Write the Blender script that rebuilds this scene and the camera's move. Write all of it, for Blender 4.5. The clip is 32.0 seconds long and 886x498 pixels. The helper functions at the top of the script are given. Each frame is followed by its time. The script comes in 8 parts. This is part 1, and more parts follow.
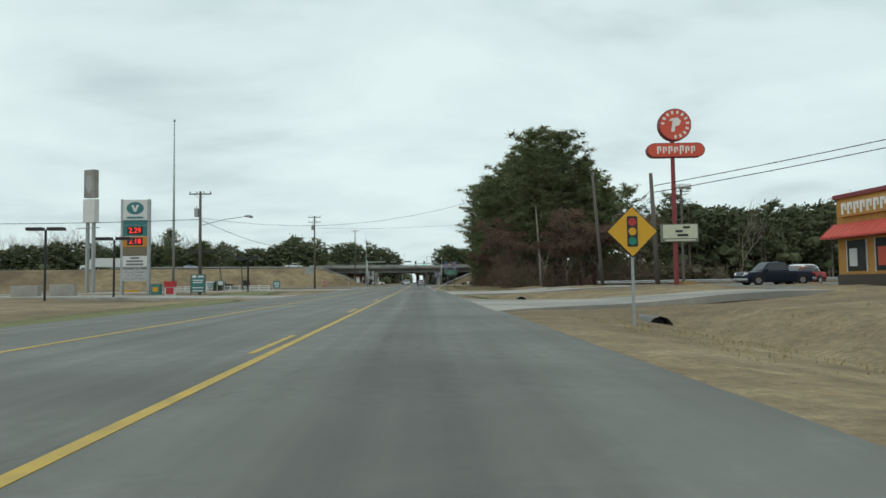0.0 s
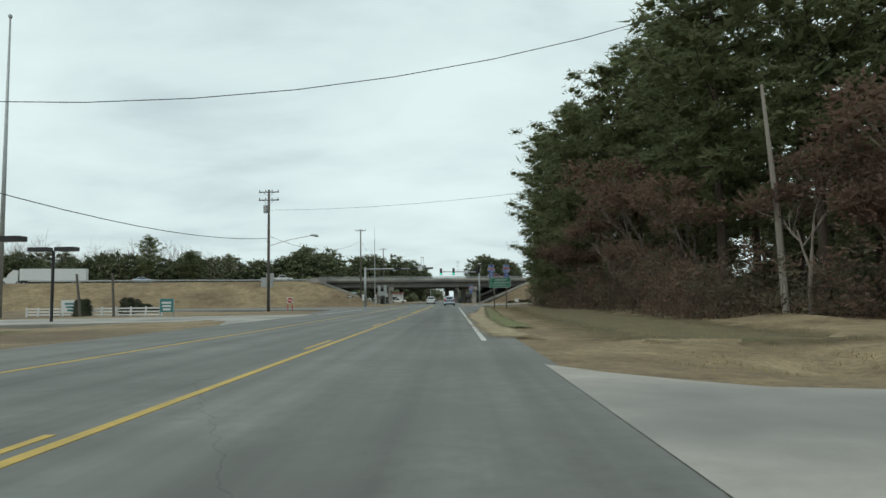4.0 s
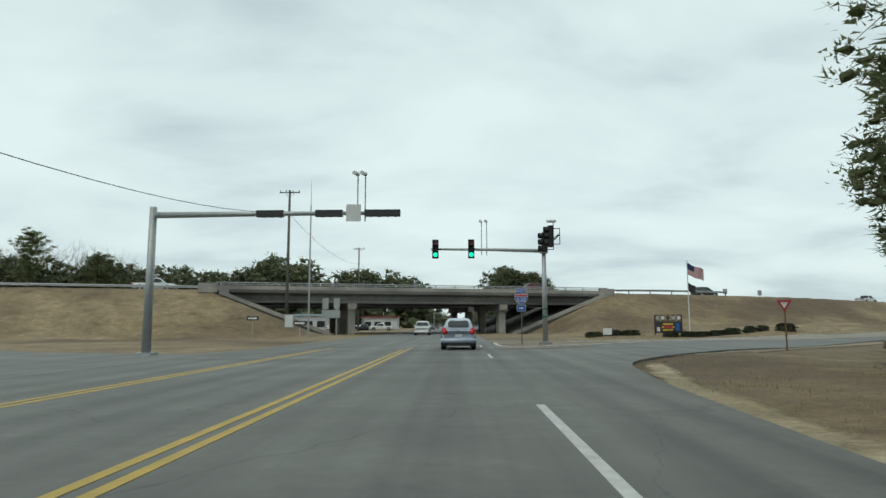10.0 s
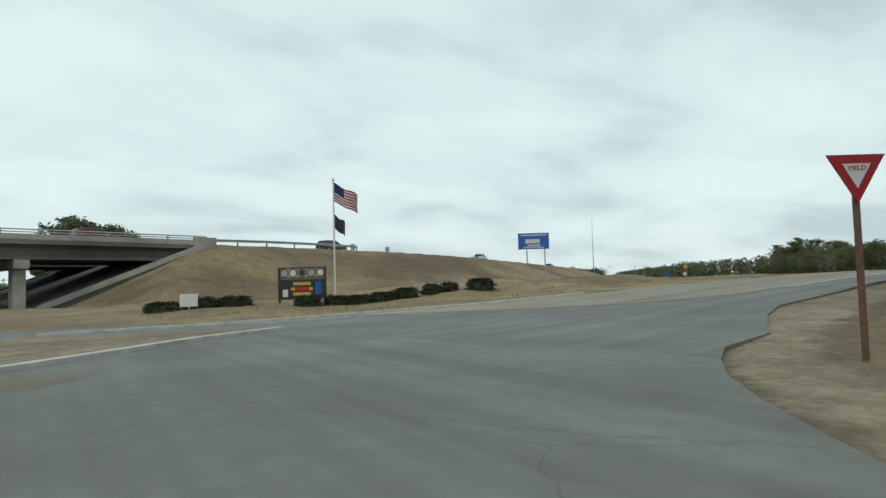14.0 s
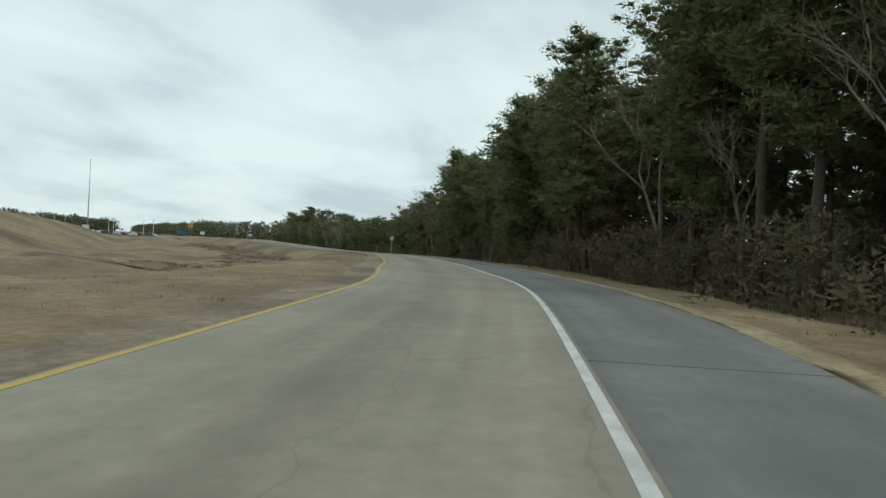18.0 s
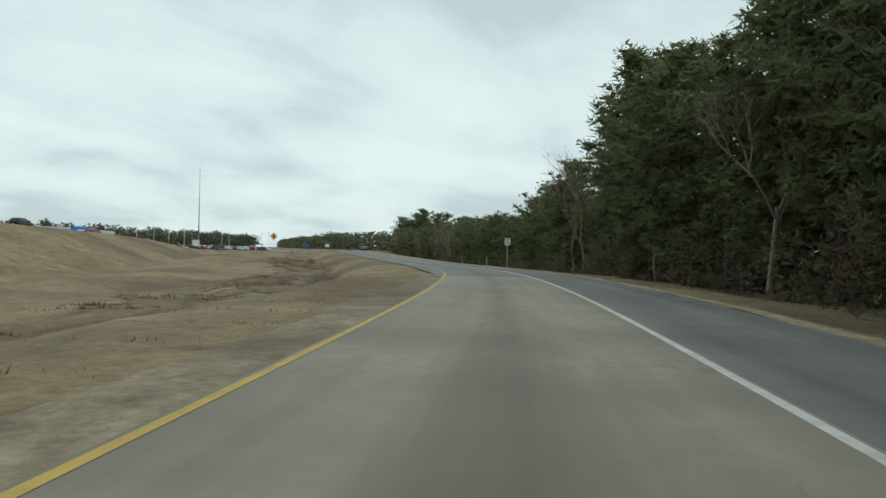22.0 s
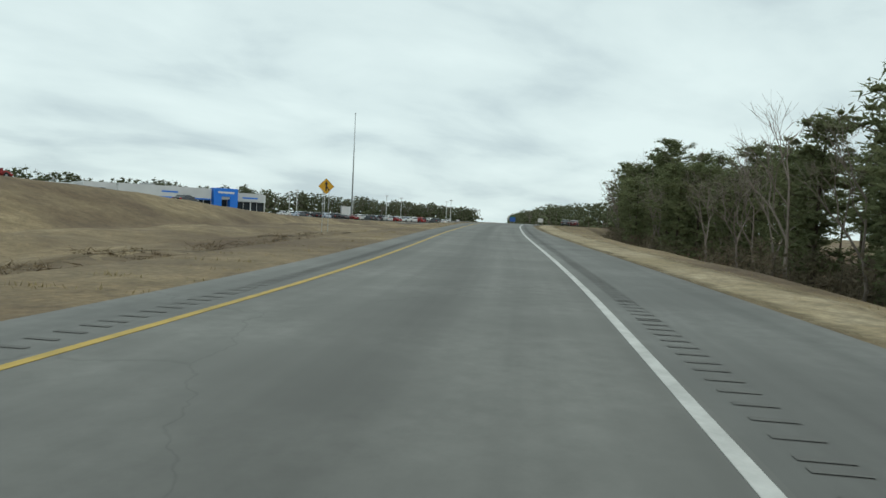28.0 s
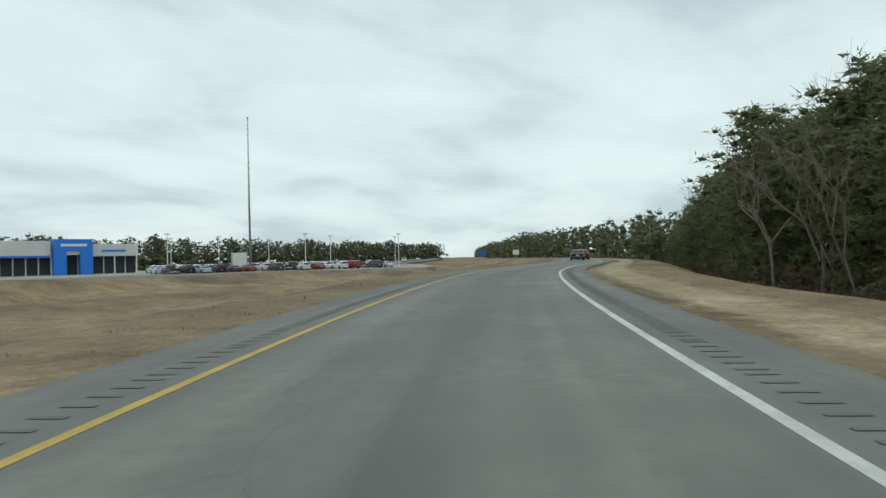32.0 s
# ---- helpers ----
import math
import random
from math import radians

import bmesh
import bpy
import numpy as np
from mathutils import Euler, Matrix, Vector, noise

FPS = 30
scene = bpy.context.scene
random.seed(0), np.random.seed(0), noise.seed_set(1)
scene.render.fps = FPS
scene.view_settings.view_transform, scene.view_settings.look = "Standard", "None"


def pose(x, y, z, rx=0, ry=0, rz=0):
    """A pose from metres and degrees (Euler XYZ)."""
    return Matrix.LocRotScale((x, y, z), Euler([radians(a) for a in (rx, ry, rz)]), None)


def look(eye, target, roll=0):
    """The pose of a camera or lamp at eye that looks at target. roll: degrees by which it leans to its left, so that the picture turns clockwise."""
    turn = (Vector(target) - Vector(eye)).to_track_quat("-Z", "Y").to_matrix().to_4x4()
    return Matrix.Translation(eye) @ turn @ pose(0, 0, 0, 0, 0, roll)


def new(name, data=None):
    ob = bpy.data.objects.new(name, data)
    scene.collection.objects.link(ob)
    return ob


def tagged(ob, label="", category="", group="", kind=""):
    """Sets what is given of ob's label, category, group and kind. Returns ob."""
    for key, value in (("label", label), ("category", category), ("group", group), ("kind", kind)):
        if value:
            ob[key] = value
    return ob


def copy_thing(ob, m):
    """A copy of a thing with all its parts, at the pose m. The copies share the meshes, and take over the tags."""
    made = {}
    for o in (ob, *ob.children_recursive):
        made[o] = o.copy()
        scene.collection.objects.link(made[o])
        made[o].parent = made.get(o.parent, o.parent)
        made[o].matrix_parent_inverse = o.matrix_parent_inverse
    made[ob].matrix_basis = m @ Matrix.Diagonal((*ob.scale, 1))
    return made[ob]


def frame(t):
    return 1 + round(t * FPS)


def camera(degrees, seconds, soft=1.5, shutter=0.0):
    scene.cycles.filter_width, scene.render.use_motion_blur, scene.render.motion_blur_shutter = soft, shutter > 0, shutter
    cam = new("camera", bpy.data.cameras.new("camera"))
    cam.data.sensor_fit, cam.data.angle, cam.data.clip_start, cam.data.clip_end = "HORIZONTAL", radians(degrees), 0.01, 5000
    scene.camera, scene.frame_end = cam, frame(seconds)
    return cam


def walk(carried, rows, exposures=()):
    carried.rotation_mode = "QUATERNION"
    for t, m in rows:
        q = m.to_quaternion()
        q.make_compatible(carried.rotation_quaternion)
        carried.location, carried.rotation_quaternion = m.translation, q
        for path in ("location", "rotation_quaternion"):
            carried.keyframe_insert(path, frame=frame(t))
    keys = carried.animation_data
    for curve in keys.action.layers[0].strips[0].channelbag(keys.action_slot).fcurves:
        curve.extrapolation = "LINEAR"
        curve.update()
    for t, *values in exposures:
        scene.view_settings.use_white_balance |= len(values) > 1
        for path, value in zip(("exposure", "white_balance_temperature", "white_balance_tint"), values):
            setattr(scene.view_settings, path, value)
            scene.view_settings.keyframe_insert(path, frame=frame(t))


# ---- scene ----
cam = camera(69.3, 32.0)
PATH = [
    (0, (1.020, -5.002, 0.955), (1.094, -3.006, 1.057), -0.8),
    (0.5, (1.230, 1.372, 0.938), (1.283, 3.366, 1.075), -1.2),
    (1, (1.360, 7.908, 0.885), (1.413, 9.901, 1.039), -1.7),
    (1.5, (1.549, 14.749, 0.946), (1.598, 16.742, 1.102), -2.4),
    (2, (1.739, 21.547, 0.998), (1.768, 23.540, 1.151), -1.5),
    (2.5, (1.977, 28.612, 1.074), (1.985, 30.605, 1.245), -0.5),
    (3, (2.317, 35.809, 1.143), (2.304, 37.802, 1.307), -0.7),
    (3.5, (2.144, 42.798, 1.101), (2.122, 44.791, 1.261), -0.6),
    (5.5, (1.832, 70.431, 0.998), (1.788, 72.425, 1.146), -2.2),
    (6, (1.969, 77.201, 1.042), (1.938, 79.192, 1.232), -1.0),
    (6.5, (1.844, 83.882, 1.162), (1.794, 85.874, 1.325), -1.5),
    (7, (1.857, 90.491, 1.093), (1.793, 92.486, 1.208), -0.9),
    (7.5, (1.767, 96.706, 1.056), (1.720, 98.702, 1.176), -1.2),
    (8, (1.659, 102.703, 1.162), (1.562, 104.697, 1.283), -0.6),
    (8.5, (1.591, 108.395, 1.137), (1.506, 110.387, 1.288), -0.5),
    (9, (1.585, 113.262, 1.185), (1.519, 115.254, 1.341), -0.2),
    (9.5, (1.411, 117.779, 1.224), (1.382, 119.766, 1.442), -0.4),
    (10, (1.562, 122.123, 1.187), (1.508, 124.108, 1.424), -0.1),
    (10.5, (1.824, 126.282, 1.214), (1.834, 128.274, 1.390), -1.0),
    (11, (2.281, 130.107, 1.196), (2.378, 132.090, 1.435), -2.0),
    (11.5, (2.827, 133.826, 1.112), (3.042, 135.802, 1.329), -1.8),
    (12, (3.616, 137.541, 1.038), (3.962, 139.497, 1.266), -2.1),
    (12.5, (4.564, 141.094, 1.024), (5.010, 143.032, 1.242), -1.6),
    (13, (5.814, 144.462, 0.963), (6.419, 146.362, 1.123), -1.5),
    (13.5, (7.392, 147.691, 0.971), (8.236, 149.500, 1.102), -1.1),
    (14, (9.296, 150.558, 0.980), (10.358, 152.249, 1.093), -1.6),
    (14.5, (11.210, 152.789, 1.078), (12.473, 154.336, 1.193), -2.0),
    (15, (13.304, 154.843, 1.130), (14.735, 156.235, 1.247), -0.7),
    (15.5, (15.802, 156.680, 1.202), (17.361, 157.932, 1.265), -0.1),
    (17.5, (33.187, 163.303, 2.113), (35.079, 163.951, 2.092), 0.5),
    (18, (37.918, 164.679, 2.215), (39.826, 165.278, 2.212), 2.8),
    (18.5, (42.788, 165.868, 2.237), (44.707, 166.428, 2.182), 0.7),
    (19, (47.832, 167.244, 2.286), (49.745, 167.824, 2.234), 0.8),
    (19.5, (52.976, 169.086, 2.339), (54.866, 169.741, 2.298), 0.8),
    (20, (58.212, 171.231, 2.372), (60.065, 171.984, 2.350), 1.8),
    (20.5, (63.666, 173.300, 2.445), (65.484, 174.135, 2.420), 2.4),
    (21, (69.304, 175.318, 2.436), (71.108, 176.181, 2.414), 0.9),
    (21.5, (74.897, 177.516, 2.423), (76.662, 178.456, 2.415), 1.4),
    (22, (80.562, 179.894, 2.434), (82.299, 180.887, 2.440), 1.2),
    (22.5, (86.591, 182.570, 2.388), (88.273, 183.653, 2.418), 1.4),
    (23, (93.012, 185.493, 2.367), (94.667, 186.616, 2.391), 1.4),
    (23.5, (99.506, 188.649, 2.337), (101.136, 189.808, 2.355), 2.2),
    (24, (106.148, 191.973, 2.256), (107.730, 193.197, 2.236), 3.9),
    (24.5, (112.757, 195.545, 2.233), (114.316, 196.798, 2.187), 3.3),
    (26.5, (138.065, 211.465, 1.891), (139.521, 212.835, 1.838), 2.5),
    (27, (144.330, 215.970, 1.890), (145.725, 217.403, 1.818), 2.8),
    (27.5, (150.649, 220.973, 1.882), (151.970, 222.471, 1.781), 2.9),
    (28, (156.811, 226.499, 1.901), (158.073, 228.048, 1.813), 2.7),
    (28.5, (162.979, 232.497, 1.924), (164.181, 234.093, 1.842), 2.2),
    (29, (168.716, 238.583, 2.075), (169.862, 240.222, 2.016), 1.9),
    (29.5, (174.240, 244.645, 2.256), (175.351, 246.307, 2.211), 3.3),
    (30, (179.716, 250.778, 2.419), (180.848, 252.426, 2.379), 1.9),
    (30.5, (185.072, 256.596, 2.367), (186.238, 258.220, 2.326), 2.0),
    (31, (190.239, 261.486, 2.604), (191.452, 263.076, 2.575), 0.8),
    (31.5, (194.856, 265.843, 2.762), (196.099, 267.410, 2.747), 0.1),
    (32, (199.368, 270.300, 2.813), (200.706, 271.787, 2.840), -1.4),
]
walk(cam, [(t, look(eye, target, roll)) for t, eye, target, roll in PATH])

EXPOSURE = 0.0
scene.view_settings.exposure = EXPOSURE

# ---- sky and sun ----
world = bpy.data.worlds.new("overcast_sky")
scene.world = world
world.use_nodes = True
wt = world.node_tree
wt.nodes.clear()


def wnode(kind, **inputs):
    n = wt.nodes.new(kind)
    for k, v in inputs.items():
        n.inputs[k].default_value = v
    return n


sky = wt.nodes.new("ShaderNodeTexSky")
sky.sky_type = "NISHITA"
sky.sun_disc = False
sky.sun_elevation, sky.sun_rotation = radians(38), radians(200)
sky.air_density, sky.dust_density, sky.ozone_density = 1.0, 2.0, 1.0
coord = wt.nodes.new("ShaderNodeTexCoord")
sep = wt.nodes.new("ShaderNodeSeparateXYZ")
wt.links.new(coord.outputs["Generated"], sep.inputs[0])
up = wnode("ShaderNodeMath")
up.operation = "ABSOLUTE"
wt.links.new(sep.outputs["Z"], up.inputs[0])
lift = wnode("ShaderNodeMath")
lift.operation = "ADD"
lift.inputs[1].default_value = 0.22
wt.links.new(up.outputs[0], lift.inputs[0])
flat = wt.nodes.new("ShaderNodeCombineXYZ")
for axis in "XY":
    d = wnode("ShaderNodeMath")
    d.operation = "DIVIDE"
    wt.links.new(sep.outputs[axis], d.inputs[0])
    wt.links.new(lift.outputs[0], d.inputs[1])
    wt.links.new(d.outputs[0], flat.inputs[axis])
stretch = wt.nodes.new("ShaderNodeMapping")
stretch.inputs["Scale"].default_value = (0.75, 1.0, 1.0)
stretch.inputs["Rotation"].default_value = (0, 0, radians(24))
wt.links.new(flat.outputs[0], stretch.inputs["Vector"])
clouds = wnode("ShaderNodeTexNoise", Scale=1.5, Detail=8.0, Roughness=0.5, Distortion=0.25)
wt.links.new(stretch.outputs[0], clouds.inputs["Vector"])
ramp = wt.nodes.new("ShaderNodeValToRGB")
ramp.color_ramp.elements[0].position, ramp.color_ramp.elements[0].color = 0.34, (0.53, 0.645, 0.67, 1)
ramp.color_ramp.elements[1].position, ramp.color_ramp.elements[1].color = 0.62, (0.76, 0.895, 0.885, 1)
mid = ramp.color_ramp.elements.new(0.48)
mid.color = (0.68, 0.81, 0.81, 1)
wt.links.new(clouds.outputs["Fac"], ramp.inputs[0])
back_sky = wnode("ShaderNodeBackground", Strength=0.08)
back_cloud = wnode("ShaderNodeBackground", Strength=1.05)
wt.links.new(sky.outputs[0], back_sky.inputs[0])
wt.links.new(ramp.outputs[0], back_cloud.inputs[0])
both = wnode("ShaderNodeMixShader", Fac=0.93)
wt.links.new(back_sky.outputs[0], both.inputs[1])
wt.links.new(back_cloud.outputs[0], both.inputs[2])
out = wt.nodes.new("ShaderNodeOutputWorld")
wt.links.new(both.outputs[0], out.inputs[0])

sun = new("sun", bpy.data.lights.new("sun", "SUN"))
sun.data.energy, sun.data.angle, sun.data.color = 0.7, radians(25), (1.0, 0.96, 0.9)
sun.matrix_world = look((0, 0, 100), (40, 60, 0))


# ---- materials ----
def material(name, colours, scale=1.0, rough=0.8, metal=0.0, bump=0.0, bump_scale=30.0, spots=None, spec=0.5, island=0.0, stretch=(1, 1, 1), emit=0.0):
    """colours: two to four mixed by noise at two scales; spots: a colour for stains; island: how far pieces differ."""
    m = bpy.data.materials.new(name)
    m.use_nodes = True
    t = m.node_tree
    b = t.nodes["Principled BSDF"]
    b.inputs["Roughness"].default_value, b.inputs["Metallic"].default_value = rough, metal
    b.inputs["Specular IOR Level"].default_value = spec
    tc = t.nodes.new("ShaderNodeTexCoord")
    mp = t.nodes.new("ShaderNodeMapping")
    mp.inputs["Scale"].default_value = stretch
    t.links.new(tc.outputs["Object"], mp.inputs[0])
    n1 = t.nodes.new("ShaderNodeTexNoise")
    n1.inputs["Scale"].default_value, n1.inputs["Detail"].default_value, n1.inputs["Roughness"].default_value = scale, 8, 0.65
    t.links.new(mp.outputs[0], n1.inputs["Vector"])
    cr = t.nodes.new("ShaderNodeValToRGB")
    t.links.new(n1.outputs["Fac"], cr.inputs[0])
    els = cr.color_ramp.elements
    for i, c in enumerate(colours):
        p = 0.3 + 0.4 * i / max(1, len(colours) - 1)
        e = els[i] if i < 2 else els.new(p)
        e.position, e.color = p, (*c, 1)
    last = cr.outputs[0]
    if spots:
        n2 = t.nodes.new("ShaderNodeTexNoise")
        n2.inputs["Scale"].default_value, n2.inputs["Detail"].default_value = scale * 0.13, 5
        t.links.new(mp.outputs[0], n2.inputs["Vector"])
        r2 = t.nodes.new("ShaderNodeValToRGB")
        r2.color_ramp.elements[0].position, r2.color_ramp.elements[1].position = 0.44, 0.64
        t.links.new(n2.outputs["Fac"], r2.inputs[0])
        mx = t.nodes.new("ShaderNodeMix")
        mx.data_type = "RGBA"
        t.links.new(r2.outputs[0], mx.inputs["Factor"])
        t.links.new(last, mx.inputs["A"])
        mx.inputs["B"].default_value = (*spots, 1)
        last = mx.outputs["Result"]
    if island:
        oi = t.nodes.new("ShaderNodeObjectInfo")
        ge = t.nodes.new("ShaderNodeNewGeometry")
        ad = t.nodes.new("ShaderNodeMath")
        ad.operation = "ADD"
        t.links.new(oi.outputs["Random"], ad.inputs[0])
        t.links.new(ge.outputs["Random Per Island"], ad.inputs[1])
        mr = t.nodes.new("ShaderNodeMapRange")
        mr.inputs["From Max"].default_value = 2.0
        mr.inputs["To Min"].default_value, mr.inputs["To Max"].default_value = 1 - island, 1 + island
        t.links.new(ad.outputs[0], mr.inputs["Value"])
        hs = t.nodes.new("ShaderNodeHueSaturation")
        t.links.new(mr.outputs[0], hs.inputs["Value"])
        t.links.new(last, hs.inputs["Color"])
        last = hs.outputs[0]
    t.links.new(last, b.inputs["Base Color"])
    if bump:
        n3 = t.nodes.new("ShaderNodeTexNoise")
        n3.inputs["Scale"].default_value, n3.inputs["Detail"].default_value = bump_scale, 6
        t.links.new(mp.outputs[0], n3.inputs["Vector"])
        bp = t.nodes.new("ShaderNodeBump")
        bp.inputs["Strength"].default_value, bp.inputs["Distance"].default_value = min(1, bump * 4), bump
        t.links.new(n3.outputs["Fac"], bp.inputs["Height"])
        t.links.new(bp.outputs[0], b.inputs["Normal"])
    if emit:
        t.links.new(last, b.inputs["Emission Color"])
        b.inputs["Emission Strength"].default_value = emit
    return m


M_GRASS = material("dry_grass", [(0.115, 0.08, 0.04), (0.195, 0.142, 0.075), (0.235, 0.178, 0.098), (0.29, 0.225, 0.13)], 0.42, 0.95, bump=0.1, bump_scale=5, spots=(0.105, 0.07, 0.038))
M_GREEN = material("winter_green_grass", [(0.068, 0.108, 0.026), (0.15, 0.142, 0.056), (0.095, 0.135, 0.036)], 0.9, 0.95, bump=0.05, bump_scale=12)
M_OLIVE = material("olive_winter_grass", [(0.07, 0.052, 0.024), (0.125, 0.094, 0.045), (0.1, 0.088, 0.036), (0.15, 0.112, 0.06)], 0.5, 0.95, bump=0.06, bump_scale=9)
M_LITTER = material("leaf_litter", [(0.05, 0.03, 0.016), (0.12, 0.07, 0.035), (0.16, 0.095, 0.05)], 1.2, 0.95, bump=0.05, bump_scale=10)
M_CONC = material("concrete", [(0.275, 0.26, 0.228), (0.385, 0.365, 0.32)], 1.6, 0.85, bump=0.01, bump_scale=30, spots=(0.2, 0.195, 0.18))
# concrete in darker greys with random spots: bridge deck, girders, slopes, culvert pipes
M_DARKCONC = material("dark_spotted_concrete", [(0.12, 0.12, 0.11), (0.19, 0.185, 0.17)], 0.8, 0.9, bump=0.01, bump_scale=20, spots=(0.09, 0.085, 0.08))
M_YELLOW = material("yellow_road_paint", [(0.34, 0.25, 0.07), (0.52, 0.35, 0.07)], 2.2, 0.75)
M_WHITE = material("white_road_paint", [(0.38, 0.38, 0.36), (0.62, 0.62, 0.59)], 2.5, 0.75)
M_GALV = material("galvanised_steel", [(0.30, 0.32, 0.32), (0.40, 0.42, 0.42)], 4, 0.5, 0.6)
M_POLE = material("weathered_wood_pole", [(0.075, 0.067, 0.058), (0.135, 0.122, 0.106)], 6, 0.9, stretch=(4, 4, 0.4))
M_DIRT = material("bare_dirt", [(0.145, 0.112, 0.072), (0.22, 0.175, 0.115), (0.28, 0.23, 0.16)], 1.4, 0.95, bump=0.03, bump_scale=14, spots=(0.12, 0.09, 0.058))
M_SAND = material("sandy_straw_verge", [(0.2, 0.155, 0.09), (0.33, 0.265, 0.165), (0.4, 0.335, 0.225)], 1.6, 0.95, bump=0.05, bump_scale=12, spots=(0.24, 0.19, 0.105))
M_BLACK = material("black_plastic", [(0.012, 0.012, 0.013), (0.02, 0.02, 0.02)], 8, 0.5)
M_BARK = material("pine_bark", [(0.045, 0.032, 0.024), (0.10, 0.075, 0.058)], 5, 0.95, bump=0.04, bump_scale=8, stretch=(3, 3, 0.6))
M_NEEDLE = material("pine_needles", [(0.112, 0.134, 0.07), (0.17, 0.192, 0.098), (0.22, 0.235, 0.125)], 0.3, 0.85, island=0.22, spec=0.15)
# the pine needles again, darkened: dimness of the far belts put into colour
M_FAR = material("far_needles_darkened", [(0.066, 0.08, 0.046), (0.1, 0.115, 0.064), (0.13, 0.14, 0.082)], 0.15, 0.9, island=0.18, spec=0.1)
M_TWIG = material("bare_twigs", [(0.15, 0.123, 0.102), (0.235, 0.2, 0.17)], 3, 0.95)
M_BROWNLEAF = material("dead_oak_leaves", [(0.14, 0.095, 0.072), (0.235, 0.158, 0.12)], 0.6, 0.92, island=0.25, spec=0.2)
M_BRUSH = material("wood_edge_brush", [(0.088, 0.088, 0.054), (0.145, 0.125, 0.086), (0.21, 0.17, 0.127)], 0.3, 0.95, island=0.25, spec=0.15)


def road_material(name, base, stripe=None, wear=0.16, cracks=0.45, rough=0.86):
    """Paving laid along a line: streaks and an oil stripe run with the lane, cracks wander over it."""
    m = material(name, [tuple(v * 0.86 for v in base), base, tuple(v * 1.13 for v in base)], 3.5, rough, bump=0.004, bump_scale=110, spots=tuple(v * 0.86 for v in base))
    t = m.node_tree
    b = t.nodes["Principled BSDF"]
    last = b.inputs["Base Color"].links[0].from_socket
    at = t.nodes.new("ShaderNodeAttribute")
    at.attribute_name = "lay"

    def noise(sx, sy, detail):
        mp = t.nodes.new("ShaderNodeMapping")
        mp.inputs["Scale"].default_value = (sx, sy, 1)
        t.links.new(at.outputs["Vector"], mp.inputs[0])
        n = t.nodes.new("ShaderNodeTexNoise")
        n.inputs["Scale"].default_value, n.inputs["Detail"].default_value = 1, detail
        t.links.new(mp.outputs[0], n.inputs["Vector"])
        return n.outputs["Fac"]

    def scaled(sock, lo, hi, a, c):
        r = t.nodes.new("ShaderNodeMapRange")
        r.inputs["From Min"].default_value, r.inputs["From Max"].default_value = lo, hi
        r.inputs["To Min"].default_value, r.inputs["To Max"].default_value = a, c
        t.links.new(sock, r.inputs["Value"])
        return r.outputs[0]

    def times(colour, value):
        x = t.nodes.new("ShaderNodeVectorMath")
        x.operation = "SCALE"
        t.links.new(colour, x.inputs[0])
        t.links.new(value, x.inputs["Scale"])
        return x.outputs[0]

    last = times(last, scaled(noise(0.03, 1.5, 4), 0.3, 0.7, 1 - wear, 1 + wear))
    last = times(last, scaled(noise(0.35, 0.12, 3), 0.3, 0.7, 1 - wear * 0.6, 1 + wear * 0.6))
    if stripe is not None:
        sp = t.nodes.new("ShaderNodeSeparateXYZ")
        t.links.new(at.outputs["Vector"], sp.inputs[0])
        d = t.nodes.new("ShaderNodeMath")
        d.operation = "SUBTRACT"
        d.inputs[1].default_value = stripe
        t.links.new(sp.outputs["Y"], d.inputs[0])
        a = t.nodes.new("ShaderNodeMath")
        a.operation = "ABSOLUTE"
        t.links.new(d.outputs[0], a.inputs[0])
        wob = t.nodes.new("ShaderNodeMath")
        wob.operation = "ADD"
        t.links.new(a.outputs[0], wob.inputs[0])
        t.links.new(scaled(noise(0.06, 0.6, 3), 0.3, 0.7, -0.35, 0.35), wob.inputs[1])
        last = times(last, scaled(wob.outputs[0], 0.15, 0.75, 0.80, 1.0))
    if cracks:
        mp = t.nodes.new("ShaderNodeMapping")
        mp.inputs["Scale"].default_value = (0.10, 0.17, 1)
        t.links.new(at.outputs["Vector"], mp.inputs[0])
        wn = t.nodes.new("ShaderNodeTexNoise")
        wn.inputs["Scale"].default_value, wn.inputs["Detail"].default_value = 1.2, 4
        t.links.new(at.outputs["Vector"], wn.inputs["Vector"])
        ad = t.nodes.new("ShaderNodeVectorMath")
        ad.operation = "MULTIPLY_ADD"
        ad.inputs[1].default_value = (0.12, 0.12, 0)
        t.links.new(wn.outputs["Color"], ad.inputs[0])
        t.links.new(mp.outputs[0], ad.inputs[2])
        vo = t.nodes.new("ShaderNodeTexVoronoi")
        vo.feature = "DISTANCE_TO_EDGE"
        vo.inputs["Scale"].default_value = 1
        t.links.new(ad.outputs[0], vo.inputs["Vector"])
        last = times(last, scaled(vo.outputs["Distance"], 0.0, 0.0028, 1 - cracks * 0.8, 1.0))
    t.links.new(last, b.inputs["Base Color"])
    return m


M_ASPHALT = road_material("street_asphalt", (0.146, 0.149, 0.136), -3.15, 0.22, 0.3)
M_RAMP = road_material("worn_ramp_paving", (0.245, 0.222, 0.175), 0.0, 0.14, 0.2)
M_MERGE = road_material("merge_asphalt", (0.165, 0.166, 0.152), 0.1, 0.16, 0.2)
M_SHOULDER = road_material("shoulder_asphalt", (0.152, 0.154, 0.143), None, 0.2, 0.22)
M_HIGHWAY = road_material("highway_paving", (0.15, 0.152, 0.142), None, 0.12, 0.2)


